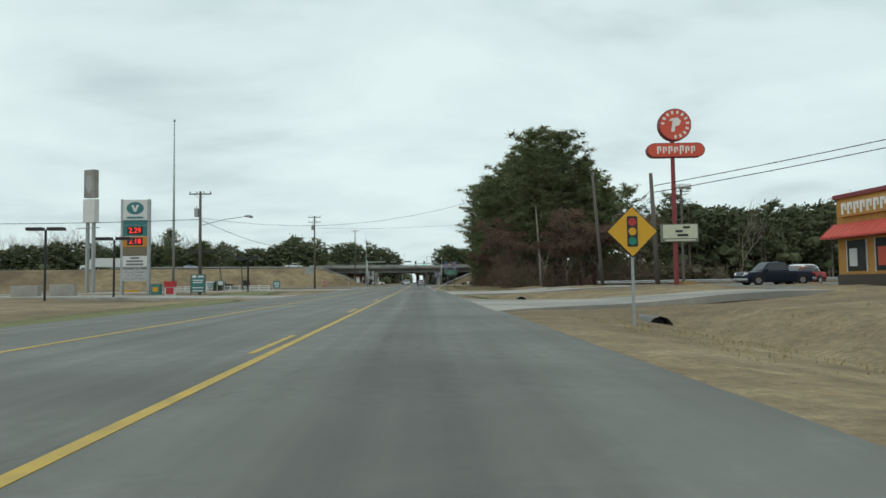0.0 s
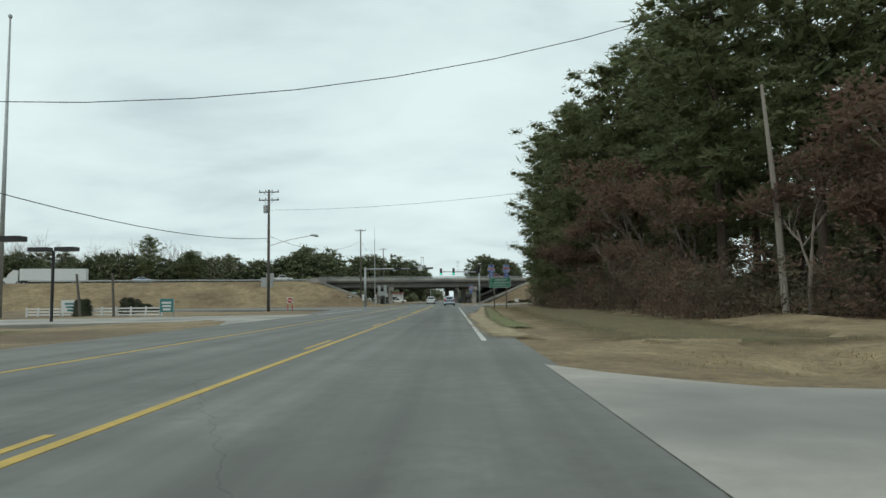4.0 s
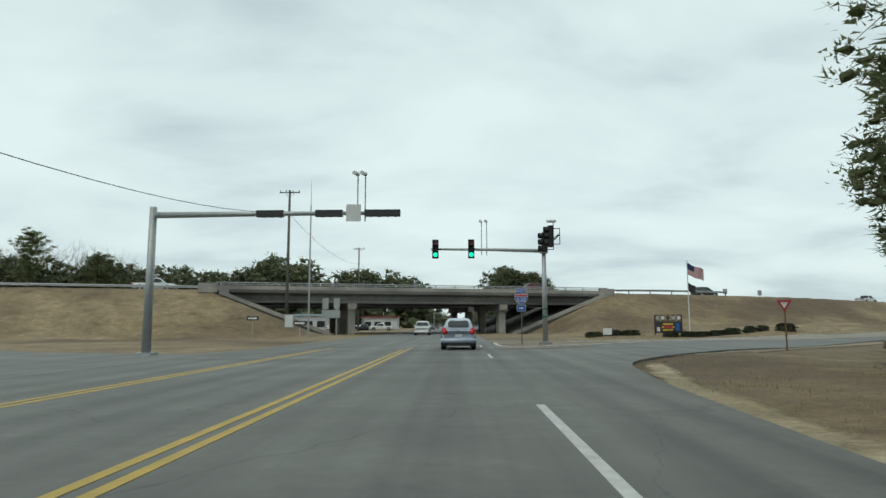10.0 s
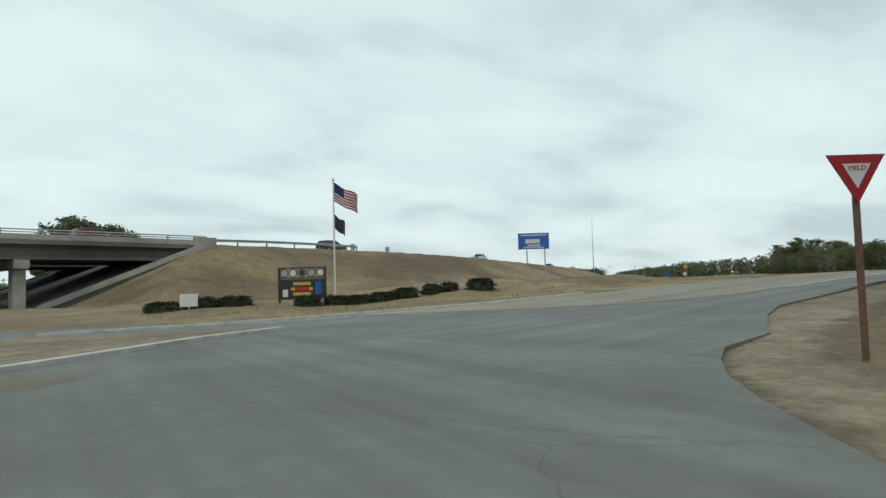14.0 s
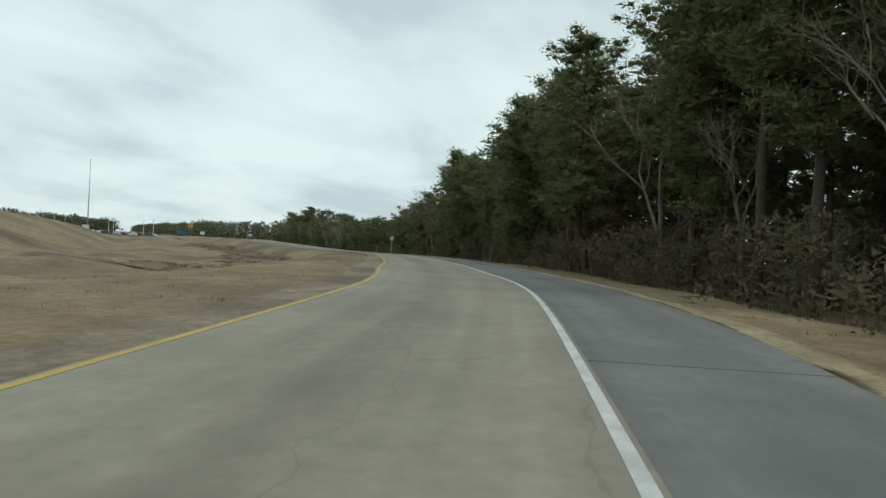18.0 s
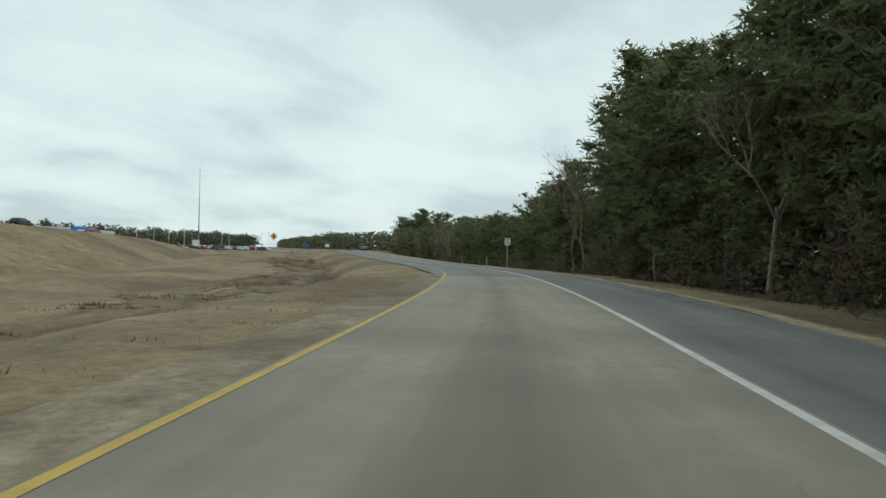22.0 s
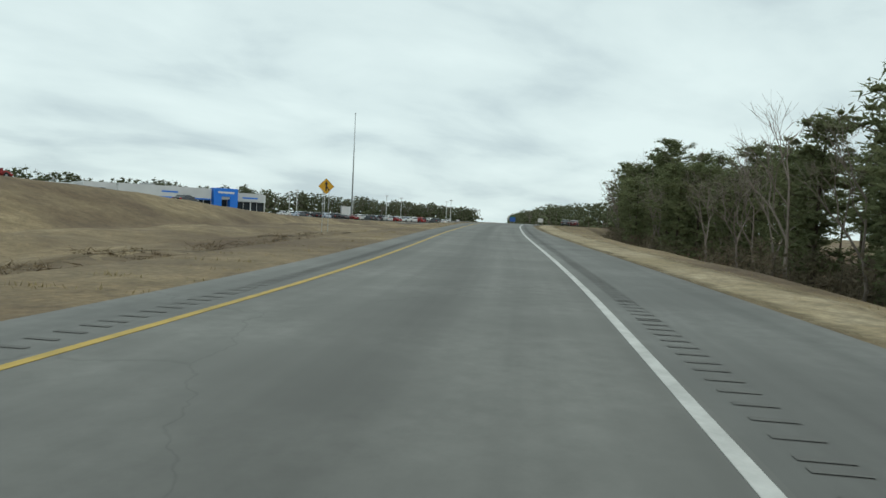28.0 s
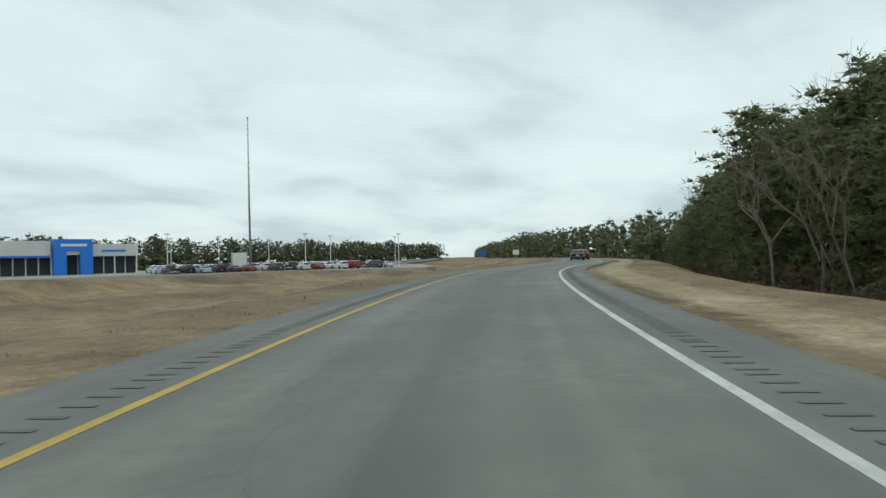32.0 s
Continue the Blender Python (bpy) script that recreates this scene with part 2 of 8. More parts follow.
def leafy(m, share=0.4):
    """Lets part of the light through, as thin leaves do."""
    t = m.node_tree
    b = t.nodes["Principled BSDF"]
    out = t.nodes["Material Output"]
    tr = t.nodes.new("ShaderNodeBsdfTranslucent")
    t.links.new(b.inputs["Base Color"].links[0].from_socket, tr.inputs["Color"])
    mx = t.nodes.new("ShaderNodeMixShader")
    mx.inputs[0].default_value = share
    t.links.new(b.outputs[0], mx.inputs[1])
    t.links.new(tr.outputs[0], mx.inputs[2])
    t.links.new(mx.outputs[0], out.inputs["Surface"])


for foliage in (M_NEEDLE, M_BROWNLEAF, M_BRUSH):
    leafy(foliage, 0.5)


def ragged(m, scale=1.3, sharp=1.6, mid=1.1):
    """A copy of a ground material that thins out into what lies below it towards the sides of its strip."""
    m = m.copy()
    t = m.node_tree
    out = t.nodes["Material Output"]
    skin = out.inputs["Surface"].links[0].from_socket
    at = t.nodes.new("ShaderNodeAttribute")
    at.attribute_name = "edge"
    tc = t.nodes.new("ShaderNodeTexCoord")
    n = t.nodes.new("ShaderNodeTexNoise")
    n.inputs["Scale"].default_value, n.inputs["Detail"].default_value, n.inputs["Roughness"].default_value = scale, 7, 0.7
    t.links.new(tc.outputs["Object"], n.inputs["Vector"])
    mad = t.nodes.new("ShaderNodeMath")
    mad.operation = "MULTIPLY_ADD"
    mad.inputs[1].default_value = 1.5
    t.links.new(at.outputs["Fac"], mad.inputs[0])
    t.links.new(n.outputs["Fac"], mad.inputs[2])
    mr = t.nodes.new("ShaderNodeMapRange")
    mr.inputs["From Min"].default_value, mr.inputs["From Max"].default_value = mid - 0.6 / sharp, mid + 0.6 / sharp
    t.links.new(mad.outputs[0], mr.inputs["Value"])
    clear = t.nodes.new("ShaderNodeBsdfTransparent")
    mx = t.nodes.new("ShaderNodeMixShader")
    t.links.new(mr.outputs[0], mx.inputs[0])
    t.links.new(clear.outputs[0], mx.inputs[1])
    t.links.new(skin, mx.inputs[2])
    t.links.new(mx.outputs[0], out.inputs["Surface"])
    return m


def grainy(m, scale=7.0, depth=0.3):
    """Adds the fine light and dark of blades and litter to a ground material."""
    t = m.node_tree
    b = t.nodes["Principled BSDF"]
    last = b.inputs["Base Color"].links[0].from_socket
    tc = t.nodes.new("ShaderNodeTexCoord")
    for sc, d in ((scale, depth), (scale * 0.16, depth * 0.8)):
        n = t.nodes.new("ShaderNodeTexNoise")
        n.inputs["Scale"].default_value, n.inputs["Detail"].default_value, n.inputs["Roughness"].default_value = sc, 6, 0.75
        t.links.new(tc.outputs["Object"], n.inputs["Vector"])
        mr = t.nodes.new("ShaderNodeMapRange")
        mr.inputs["From Min"].default_value, mr.inputs["From Max"].default_value = 0.34, 0.66
        mr.inputs["To Min"].default_value, mr.inputs["To Max"].default_value = 1 - d, 1 + d
        t.links.new(n.outputs["Fac"], mr.inputs["Value"])
        x = t.nodes.new("ShaderNodeVectorMath")
        x.operation = "SCALE"
        t.links.new(last, x.inputs[0])
        t.links.new(mr.outputs[0], x.inputs["Scale"])
        last = x.outputs[0]
    t.links.new(last, b.inputs["Base Color"])


for turf in (M_GRASS, M_GREEN, M_OLIVE, M_SAND, M_DIRT, M_LITTER):
    grainy(turf)
R_DIRT, R_GREEN, R_OLIVE, R_SAND, R_LITTER = (ragged(k) for k in (M_DIRT, M_GREEN, M_OLIVE, M_SAND, M_LITTER))
R_DRIFT = ragged(M_SAND, 0.9, 1.0, 1.75)


def plain(name, c, rough=0.5, metal=0.0, emit=0.0, spec=0.5):
    k = [tuple(v * 0.9 for v in c), c]
    return material(name, k, 3.0, rough, metal, emit=emit, spec=spec)


M_GREEN_SIGN = plain("green_sign_sheeting", (0.0, 0.145, 0.085))
M_BLUE_SIGN = plain("blue_sign_sheeting", (0.014, 0.085, 0.33))
M_RED_SIGN = plain("red_sign_sheeting", (0.42, 0.025, 0.03))
M_YELLOW_SIGN = plain("yellow_sign_sheeting", (0.62, 0.33, 0.015))
M_WHITE_SIGN = plain("white_sign_sheeting", (0.62, 0.63, 0.62))
M_ORANGE = plain("orange_red_sign_face", (0.62, 0.075, 0.035), 0.4)
M_REDPOST = plain("dull_red_steel", (0.22, 0.03, 0.035), 0.5)
M_GLASS = material("dark_window_glass", [(0.02, 0.025, 0.028), (0.03, 0.035, 0.04)], 1, 0.08)
M_TYRE = plain("tyre_rubber", (0.015, 0.015, 0.015), 0.9)
M_RIM = plain("wheel_rim", (0.35, 0.35, 0.36), 0.35, 0.7)
M_GREENLAMP = plain("lit_green_lens", (0.0, 0.75, 0.42), 0.3, emit=1.6)
M_REDLAMP = plain("unlit_red_lens", (0.25, 0.01, 0.01), 0.3)
M_TAIL = plain("tail_lamp", (0.5, 0.02, 0.02), 0.25)
M_HEAD = plain("headlamp", (0.75, 0.76, 0.74), 0.2)


# ---- mesh helpers ----
class Mesh:
    """Collects vertices and faces for one mesh."""

    def __init__(self):
        self.v, self.f, self.lay, self.edge = [], [], None, None

    def add(self, verts, faces):
        k = len(self.v)
        self.v.extend(tuple(p) for p in verts)
        self.f.extend(tuple(i + k for i in q) for q in faces)
        return self

    def box(self, lo, hi, m=None):
        (a, b, c), (d, e, f) = lo, hi
        p = [(a, b, c), (d, b, c), (d, e, c), (a, e, c), (a, b, f), (d, b, f), (d, e, f), (a, e, f)]
        if m:
            p = [m @ Vector(q) for q in p]
        return self.add(p, [(0, 3, 2, 1), (4, 5, 6, 7), (0, 1, 5, 4), (1, 2, 6, 5), (2, 3, 7, 6), (3, 0, 4, 7)])

    def tube(self, pts, radii, n=8, cap=True):
        """A round tube along points."""
        pts = [Vector(p) for p in pts]
        if not isinstance(radii, (list, tuple)):
            radii = [radii] * len(pts)
        rings = []
        for i, p in enumerate(pts):
            d = (pts[min(i + 1, len(pts) - 1)] - pts[max(i - 1, 0)]).normalized()
            side = d.cross(Vector((0, 0, 1)) if abs(d.z) < 0.9 else Vector((1, 0, 0))).normalized()
            other = d.cross(side)
            rings.append([p + radii[i] * (math.cos(2 * math.pi * k / n) * side + math.sin(2 * math.pi * k / n) * other) for k in range(n)])
        v = [q for r in rings for q in r]
        f = [(i * n + k, i * n + (k + 1) % n, (i + 1) * n + (k + 1) % n, (i + 1) * n + k) for i in range(len(pts) - 1) for k in range(n)]
        if cap:
            f += [tuple(range(n))[::-1], tuple((len(pts) - 1) * n + k for k in range(n))]
        return self.add(v, f)

    def prism(self, outline, depth, m=None):
        """An outline in x, z given depth in y (from -depth to 0: the front is at -depth)."""
        n = len(outline)
        p = [Vector((x, -depth, z)) for x, z in outline] + [Vector((x, 0, z)) for x, z in outline]
        if m:
            p = [m @ q for q in p]
        return self.add(p, [tuple(range(n)), tuple(range(n, 2 * n))[::-1]] + [(i, i + n, (i + 1) % n + n, (i + 1) % n) for i in range(n)])

    def data(self, name, mat, smooth=False):
        me = bpy.data.meshes.new(name)
        me.from_pydata(self.v, [], self.f)
        me.materials.append(mat)
        if self.lay:
            me.attributes.new("lay", "FLOAT_VECTOR", "POINT").data.foreach_set("vector", np.array(self.lay, float).ravel())
        if self.edge:
            me.attributes.new("edge", "FLOAT", "POINT").data.foreach_set("value", np.array(self.edge, float))
        if smooth:
            me.polygons.foreach_set("use_smooth", [True] * len(me.polygons))
        me.update()
        return me


def thing(name, m, label, category, group="", kind=""):
    """An Empty at the base of a thing with parts."""
    ob = new(name)
    ob.empty_display_size = 0.2
    ob.matrix_world = m
    return tagged(ob, label, category, group, kind)


def part(name, mesh, mat, parent, label="", m=None, smooth=False):
    ob = new(name, mesh.data(name, mat, smooth) if isinstance(mesh, Mesh) else mesh)
    ob.parent = parent
    if m:
        ob.matrix_basis = m
    if label:
        ob["label"] = label
    return ob


def solid(name, mesh, mat, label, category, group="", kind="", m=None, smooth=False):
    """A thing of one mesh."""
    ob = new(name, mesh.data(name, mat, smooth))
    if m:
        ob.matrix_world = m
    return tagged(ob, label, category, group, kind)


def lettering(name, words, size, mat, parent, m, depth=0.004, width=None):
    """Letters from the built-in font, standing in x, z and facing -y; width squeezes them to fit."""
    cu = bpy.data.curves.new(name, "FONT")
    cu.body, cu.size, cu.align_x, cu.align_y, cu.extrude = words, size, "CENTER", "CENTER", depth
    ob = bpy.data.objects.new(name, cu)
    me = bpy.data.meshes.new_from_object(ob)
    bpy.data.objects.remove(ob)
    bpy.data.curves.remove(cu)
    me.name = name
    co = np.zeros(len(me.vertices) * 3)
    me.vertices.foreach_get("co", co)
    co = co.reshape(-1, 3)
    if width and len(co):
        co[:, 0] *= width / max(1e-6, np.ptp(co[:, 0]))
    me.vertices.foreach_set("co", np.column_stack([co[:, 0], -co[:, 2], co[:, 1]]).ravel())
    me.materials.append(mat)
    return part(name, me, mat, parent, m=m)


# ---- the lie of the land ----
def smooth_line(pts, step=2.0):
    """A smooth curve through points (x, y, z), resampled."""
    p = np.array(pts, float)
    q = np.vstack([2 * p[0] - p[1], p, 2 * p[-1] - p[-2]])
    res = []
    for i in range(1, len(q) - 2):
        n = max(2, int(np.linalg.norm(q[i + 1] - q[i]) / step))
        for k in range(n):
            u = k / n
            a, b, c, d = q[i - 1 : i + 3]
            res.append(0.5 * (2 * b + (c - a) * u + (2 * a - 5 * b + 4 * c - d) * u**2 + (3 * b - a - 3 * c + d) * u**3))
    res.append(p[-1])
    return np.array(res)


RAMP = smooth_line([(9, 160.4, 0.0), (16, 162.3, 0.012), (20, 163.3, 0.1), (24, 164.2, 0.27), (33, 165.6, 0.7), (41.2, 166.9, 0.95), (55.6, 170.1, 1.15), (66.1, 174.1, 1.22), (77, 178.4, 1.22), (100.4, 189, 1.17),
                    (120.2, 200, 1.05), (144.2, 217.3, 0.78), (162, 233.1, 0.78), (185.1, 256.8, 1.3), (204.8, 276.1, 1.76), (221, 290.0, 1.95), (233, 298.3, 2.0), (247, 306.4, 2.0),
                    (264, 317, 2.0), (285, 333, 2.0), (312, 357, 2.0), (348, 394, 2.05), (425, 486, 2.2), (609, 700, 2.6), (1000, 1125, 3.5)])
HIGHWAY = smooth_line([(-900, -60, 4.5), (-400, 100, 5.2), (-150, 182, 5.8), (-34.3, 218.6, 6.0), (18.8, 235.1, 6.2), (58, 251, 6.0), (105, 280, 5.3), (132, 299, 5.0), (168, 325, 3.9),
                       (196, 346, 2.0), (224, 366, 1.2), (290, 420, 1.0), (412, 532, 1.6), (599, 731, 2.4), (990, 1150, 3)], 4.0)
BR_MID, BR_DIR = np.array((-3.6, 213.4)), np.array((0.955, 0.2966))


def near_line(line, x, y):
    """For arrays x, y: distance to the line, its height there, and the side (positive: left of it)."""
    best, zz, side = np.full(x.shape, 1e9), np.zeros(x.shape), np.zeros(x.shape)
    for a, b in zip(line[:-1], line[1:]):
        d = b[:2] - a[:2]
        u = np.clip(((x - a[0]) * d[0] + (y - a[1]) * d[1]) / (d @ d), 0, 1)
        px, py = a[0] + u * d[0], a[1] + u * d[1]
        r = np.hypot(x - px, y - py)
        take = r < best
        best = np.where(take, r, best)
        zz = np.where(take, a[2] + u * (b[2] - a[2]), zz)
        side = np.where(take, np.sign(d[0] * (y - a[1]) - d[1] * (x - a[0])), side)
    return best, zz, side


def step01(v, a, b):
    u = np.clip((v - a) / (b - a), 0, 1)
    return u * u * (3 - 2 * u)


def ground_height(x, y):
    x, y = np.asarray(x, float), np.asarray(y, float)
    dr, zr, sr = near_line(RAMP[::3], x, y)
    dh, zh, sh = near_line(HIGHWAY[::2], x, y)
    wave = 0.10 * np.sin(x * 0.11 + 1) * np.cos(y * 0.13) + 0.05 * np.sin(x * 0.37 + y * 0.29)
    z = 0.0 * x
    # the left side lies a little lower, the lot on the right a little higher
    z = z - 0.14 * step01(-x, 10, 24) + 0.35 * step01(x, 9, 17) * step01(-y, -66, -56)
    # the roadside ditch by the first driveways
    ditch = np.exp(-(((x - 8.4) / 1.6) ** 2)) * step01(-y, -66, -60) * step01(np.abs(y - 22.2), 5.0, 8.0) * step01(np.abs(y - 51), 7.0, 10.0)
    z = z - 0.75 * ditch
    for lo, hi in ((13.5, 30.0), (42.0, 62.0)):
        z = np.where((y > lo) & (y < hi) & (x > 2) & (x < 24), np.minimum(z, -0.12 + 0.36 * step01(x, 7.5, 17)), z)
    # beside the ramp: level shoulder, a ditch on the left, falling to the woods on the right
    t = step01(x, 14, 40) * step01(140 - np.abs(dr), 0, 80)
    t = np.maximum(t, step01(x, 8, 15) * step01(15 - dr, 0, 6))
    left = -1.9 * step01(dr, 6, 14) * step01(x, 40, 90) + 0.25 * np.sin(dr * 0.45) * step01(dr, 7, 12)
    right = -0.9 * step01(dr, 6.5, 16) * step01(x, 34, 60) - 1.5 * step01(dr, 7.2, 15) * step01(x, 112, 150)
    z = z * (1 - t) + t * (zr + np.where(sr > 0, left, right))
    z = z + wave * step01(np.minimum(np.abs(x + 2.3), dr + 5), 9, 15)
    lump = sum(0.06 * np.sin(x * 6.283 / q * math.cos(a) + y * 6.283 / q * math.sin(a) + p) for q, a, p in ((5.3, 0.4, 0), (6.7, 1.9, 1), (8.9, 2.7, 2), (11.3, 1.2, 3), (14.1, 0.1, 4)))
    z = z + lump * step01(np.minimum(np.abs(x + 2.3), dr + 5), 13, 18) * np.where(x > 10, 1.3, 0.5)
    # the highway on its bank, open under the bridge
    u = np.abs((x - BR_MID[0]) * BR_DIR[0] + (y - BR_MID[1]) * BR_DIR[1])
    gap = np.where(dh < 60, np.clip((u - 14.5) / 14.5, 0, 1), 1)
    bank = zh - np.maximum(0, dh - 13.0) / 2.7 + lump * 0.7 * step01(dh, 13, 17)
    bank = np.where(gap < 1, np.minimum(bank, (zh + 0.3) * gap - 0.5), bank)
    z = np.maximum(z, bank + 0.0)
    wide = np.where(x < 40, 8.6, 6.8)
    z = np.where((dr < 10.5) & (x > 9), np.where(dr < wide, zr - 0.09, np.minimum(z, zr - 0.07)), z)
    z = np.where((np.abs(x + 2.3) < 8.5) & (y < 900), -0.06, z)
    # the paved mouth of the ramp and the slip lane behind the island
    right_edge = np.interp(x, (3, 5, 6.3, 9.8, 15.2, 20), (108, 124, 138, 148.2, 154.6, 157.5))
    z = np.where((x > 2) & (x < 20) & (y > right_edge - 1.5) & (y < 176.5 - 0.33 * x), np.minimum(z, -0.1), z)
    z = np.where((x > -70) & (x < -8) & (y > 98) & (y < 178), np.minimum(z, np.where(dh < 34, z, -0.1)), z)
    return z



def axis(lo, hi, fine, far):
    core = np.arange(lo, hi + fine, fine)
    outer = np.cumsum(fine * 1.35 ** np.arange(1, 26))
    outer = outer[outer < far]
    return np.concatenate([lo - outer[::-1], core, hi + outer])


gx, gy = axis(-90, 330, 2.2, 4200), axis(-20, 430, 2.2, 4200)
X, Y = np.meshgrid(gx, gy)
Z = ground_height(X, Y)
nx, ny = len(gx), len(gy)
idx = np.arange(nx * ny).reshape(ny, nx)
faces = np.stack([idx[:-1, :-1], idx[:-1, 1:], idx[1:, 1:], idx[1:, :-1]], -1).reshape(-1, 4)
me = bpy.data.meshes.new("ground")
me.from_pydata(np.column_stack([X.ravel(), Y.ravel(), Z.ravel()]).tolist(), [], faces.tolist())
me.polygons.foreach_set("use_smooth", [True] * len(me.polygons))
me.materials.append(M_GRASS)
ground = tagged(new("ground", me), "dry straw-coloured winter grass with worn darker patches", "ground", kind="structure")


def gz(x, y):
    """The height of the ground sheet at x, y."""
    i, j = int(np.clip(np.searchsorted(gx, x) - 1, 0, nx - 2)), int(np.clip(np.searchsorted(gy, y) - 1, 0, ny - 2))
    u, v = (x - gx[i]) / (gx[i + 1] - gx[i]), (y - gy[j]) / (gy[j + 1] - gy[j])
    return float((Z[j, i] * (1 - u) + Z[j, i + 1] * u) * (1 - v) + (Z[j + 1, i] * (1 - u) + Z[j + 1, i + 1] * u) * v)


def ribbon(line, a, b, lift=0.0, thick=0.12, pick=None):
    """A strip along a line between the offsets a and b (positive to the left), with thickness."""
    pts = line if pick is None else line[pick[0] : pick[1]]
    d = np.gradient(pts[:, :2], axis=0)
    d /= np.linalg.norm(d, axis=1)[:, None]
    nrm = np.column_stack([-d[:, 1], d[:, 0]])
    m = Mesh()
    fa, fb = (np.broadcast_to(np.asarray(o, float), (len(pts),)) for o in (a, b))
    left, right = pts[:, :2] + nrm * fb[:, None], pts[:, :2] + nrm * fa[:, None]
    z = pts[:, 2] + lift
    v = []
    for i in range(len(pts)):
        v += [(*right[i], z[i]), (*left[i], z[i]), (*left[i], z[i] - thick), (*right[i], z[i] - thick)]
    f = []
    for i in range(len(pts) - 1):
        k = 4 * i
        f += [(k, k + 4, k + 5, k + 1), (k + 1, k + 5, k + 6, k + 2), (k + 3, k, k + 4, k + 7)[::1]]
    k = len(v)
    f += [(0, 1, 2, 3), (k - 1, k - 2, k - 3, k - 4)]
    m.add(v, f)
    run = np.r_[0, np.cumsum(np.linalg.norm(np.diff(line[:, :2], axis=0), axis=1))]
    run = run if pick is None else run[pick[0] : pick[1]]
    m.lay = [(run[i], o, 0) for i in range(len(pts)) for o in (fa[i], fb[i], fb[i], fa[i])]
    return m


def draped(points, a, b, lift=0.02, cross=6, floor=-9.0, fall=999.0):
    """A strip that lies on the ground sheet along points, between offsets a and b, and no lower than floor until y reaches fall."""
    p = np.array([(x, y, 0) for x, y in points], float)
    p = smooth_line(p, 1.0)
    u = np.linspace(0, 1, len(p))
    fa, fb = (np.interp(u, np.linspace(0, 1, len(o)), o) for o in (a, b))
    r = random.Random(len(p))
    d = np.gradient(p[:, :2], axis=0)
    d /= np.linalg.norm(d, axis=1)[:, None]
    m = Mesh()
    m.edge = []
    for i in range(len(p)):
        ea, eb = fa[i] + r.uniform(-0.15, 0.15), fb[i] + r.uniform(-0.15, 0.15)
        end = min(1.0, min(i, len(p) - 1 - i) / 3)
        for k in range(cross + 1):
            o = ea + (eb - ea) * k / cross
            x, y = p[i, 0] - d[i, 1] * o, p[i, 1] + d[i, 0] * o
            m.v.append((x, y, max(gz(x, y) + lift, floor - max(0.0, y - fall) * 0.03)))
            m.edge.append(min(end, 1 - abs(2 * k / cross - 1)))
    w = cross + 1
    m.f = [(i * w + k, (i + 1) * w + k, (i + 1) * w + k + 1, i * w + k + 1) for i in range(len(p) - 1) for k in range(cross)]
    return m


def poly(points, z, thick=0.12):
    """A flat paved area from a corner list."""
    n = len(points)
    v = [(x, y, z) for x, y in points] + [(x, y, z - thick) for x, y in points]
    m = Mesh().add(v, [tuple(range(n))] + [(i, i + n, (i + 1) % n + n, (i + 1) % n) for i in range(n)])
    m.lay = [(y + 260, -x - 2.3, 0) for x, y, _ in v]
    return m


M_KERB = material("worn_white_kerb", [(0.34, 0.33, 0.31), (0.6, 0.59, 0.56)], 3, 0.85, bump=0.01)
M_FADED = material("faded_road_paint", [(0.15, 0.152, 0.14), (0.30, 0.30, 0.285)], 1.5, 0.85)
STREET = np.array([(-2.3, y, 0.0) for y in np.arange(-260, 1300, 10.0)])
solid("road", ribbon(STREET, -5.9, 6.7), M_ASPHALT, "grey worn asphalt main street with centre turn lane", "road", kind="structure")

def at_x(x):
    return int(np.argmin(np.abs(RAMP[:, 0] - x)))


RI, RE = at_x(111), at_x(330)
RX = RAMP[:, 0]
outer = np.interp(RX, (9, 18.6, 20.4, 23.8, 27.7, 33, 41, 48, 75, 111, 140, 160, 175, 195, 210), (-6.4, -6.2, -5.4, -4.6, -4.6, -4.3, -4.9, -5.4, -5.3, -5.6, -5.3, -5.1, -4.5, -3.8, -3.6))
inner = np.interp(RX, (9, 12.6, 17.7, 21.2, 24, 30, 41), (8.4, 8.4, 7.6, 6.7, 5.2, 4.0, 2.45))
R0, R1 = at_x(20.5), at_x(44)
RM = at_x(14)
solid("ramp_mouth", ribbon(RAMP, outer[RM : R1 + 1], inner[RM : R1 + 1], -0.012, 0.06, pick=(RM, R1 + 1)), M_SHOULDER, "dark asphalt mouth of the ramp with worn edges", "road", kind="structure")
solid("ramp_lane", ribbon(RAMP, np.interp(RX[R0 : RI + 1], (20.5, 23, 27, 32), (6.0, 0.5, -1.9, -2.45)), inner[R0 : RI + 1], 0.0, 0.02, pick=(R0, RI + 1)), M_RAMP, "worn tan-grey paved entrance ramp lane", "road", kind="structure")
solid("merge_lane", ribbon(RAMP, -2.45, 2.45, 0.0, pick=(RI, RE)), M_MERGE, "grey asphalt merge lane of the ramp", "road", kind="structure")
solid("ramp_shoulder", ribbon(RAMP, outer[R1 : RI + 1], -2.45, -0.006, pick=(R1, RI + 1)), M_SHOULDER, "blue-grey asphalt shoulder beside the ramp", "road shoulder", kind="structure")
solid("merge_shoulder", ribbon(RAMP, outer[RI:RE], -2.45, -0.006, pick=(RI, RE)), M_SHOULDER, "grey asphalt shoulder of the merge lane", "road shoulder", kind="structure")
solid("ramp_verge", ribbon(RAMP, 2.45, 3.5, -0.012, 0.4, pick=(at_x(42), RI + 3)), M_DIRT, "narrow strip of brown gravel beside the ramp", "gravel verge", kind="structure")
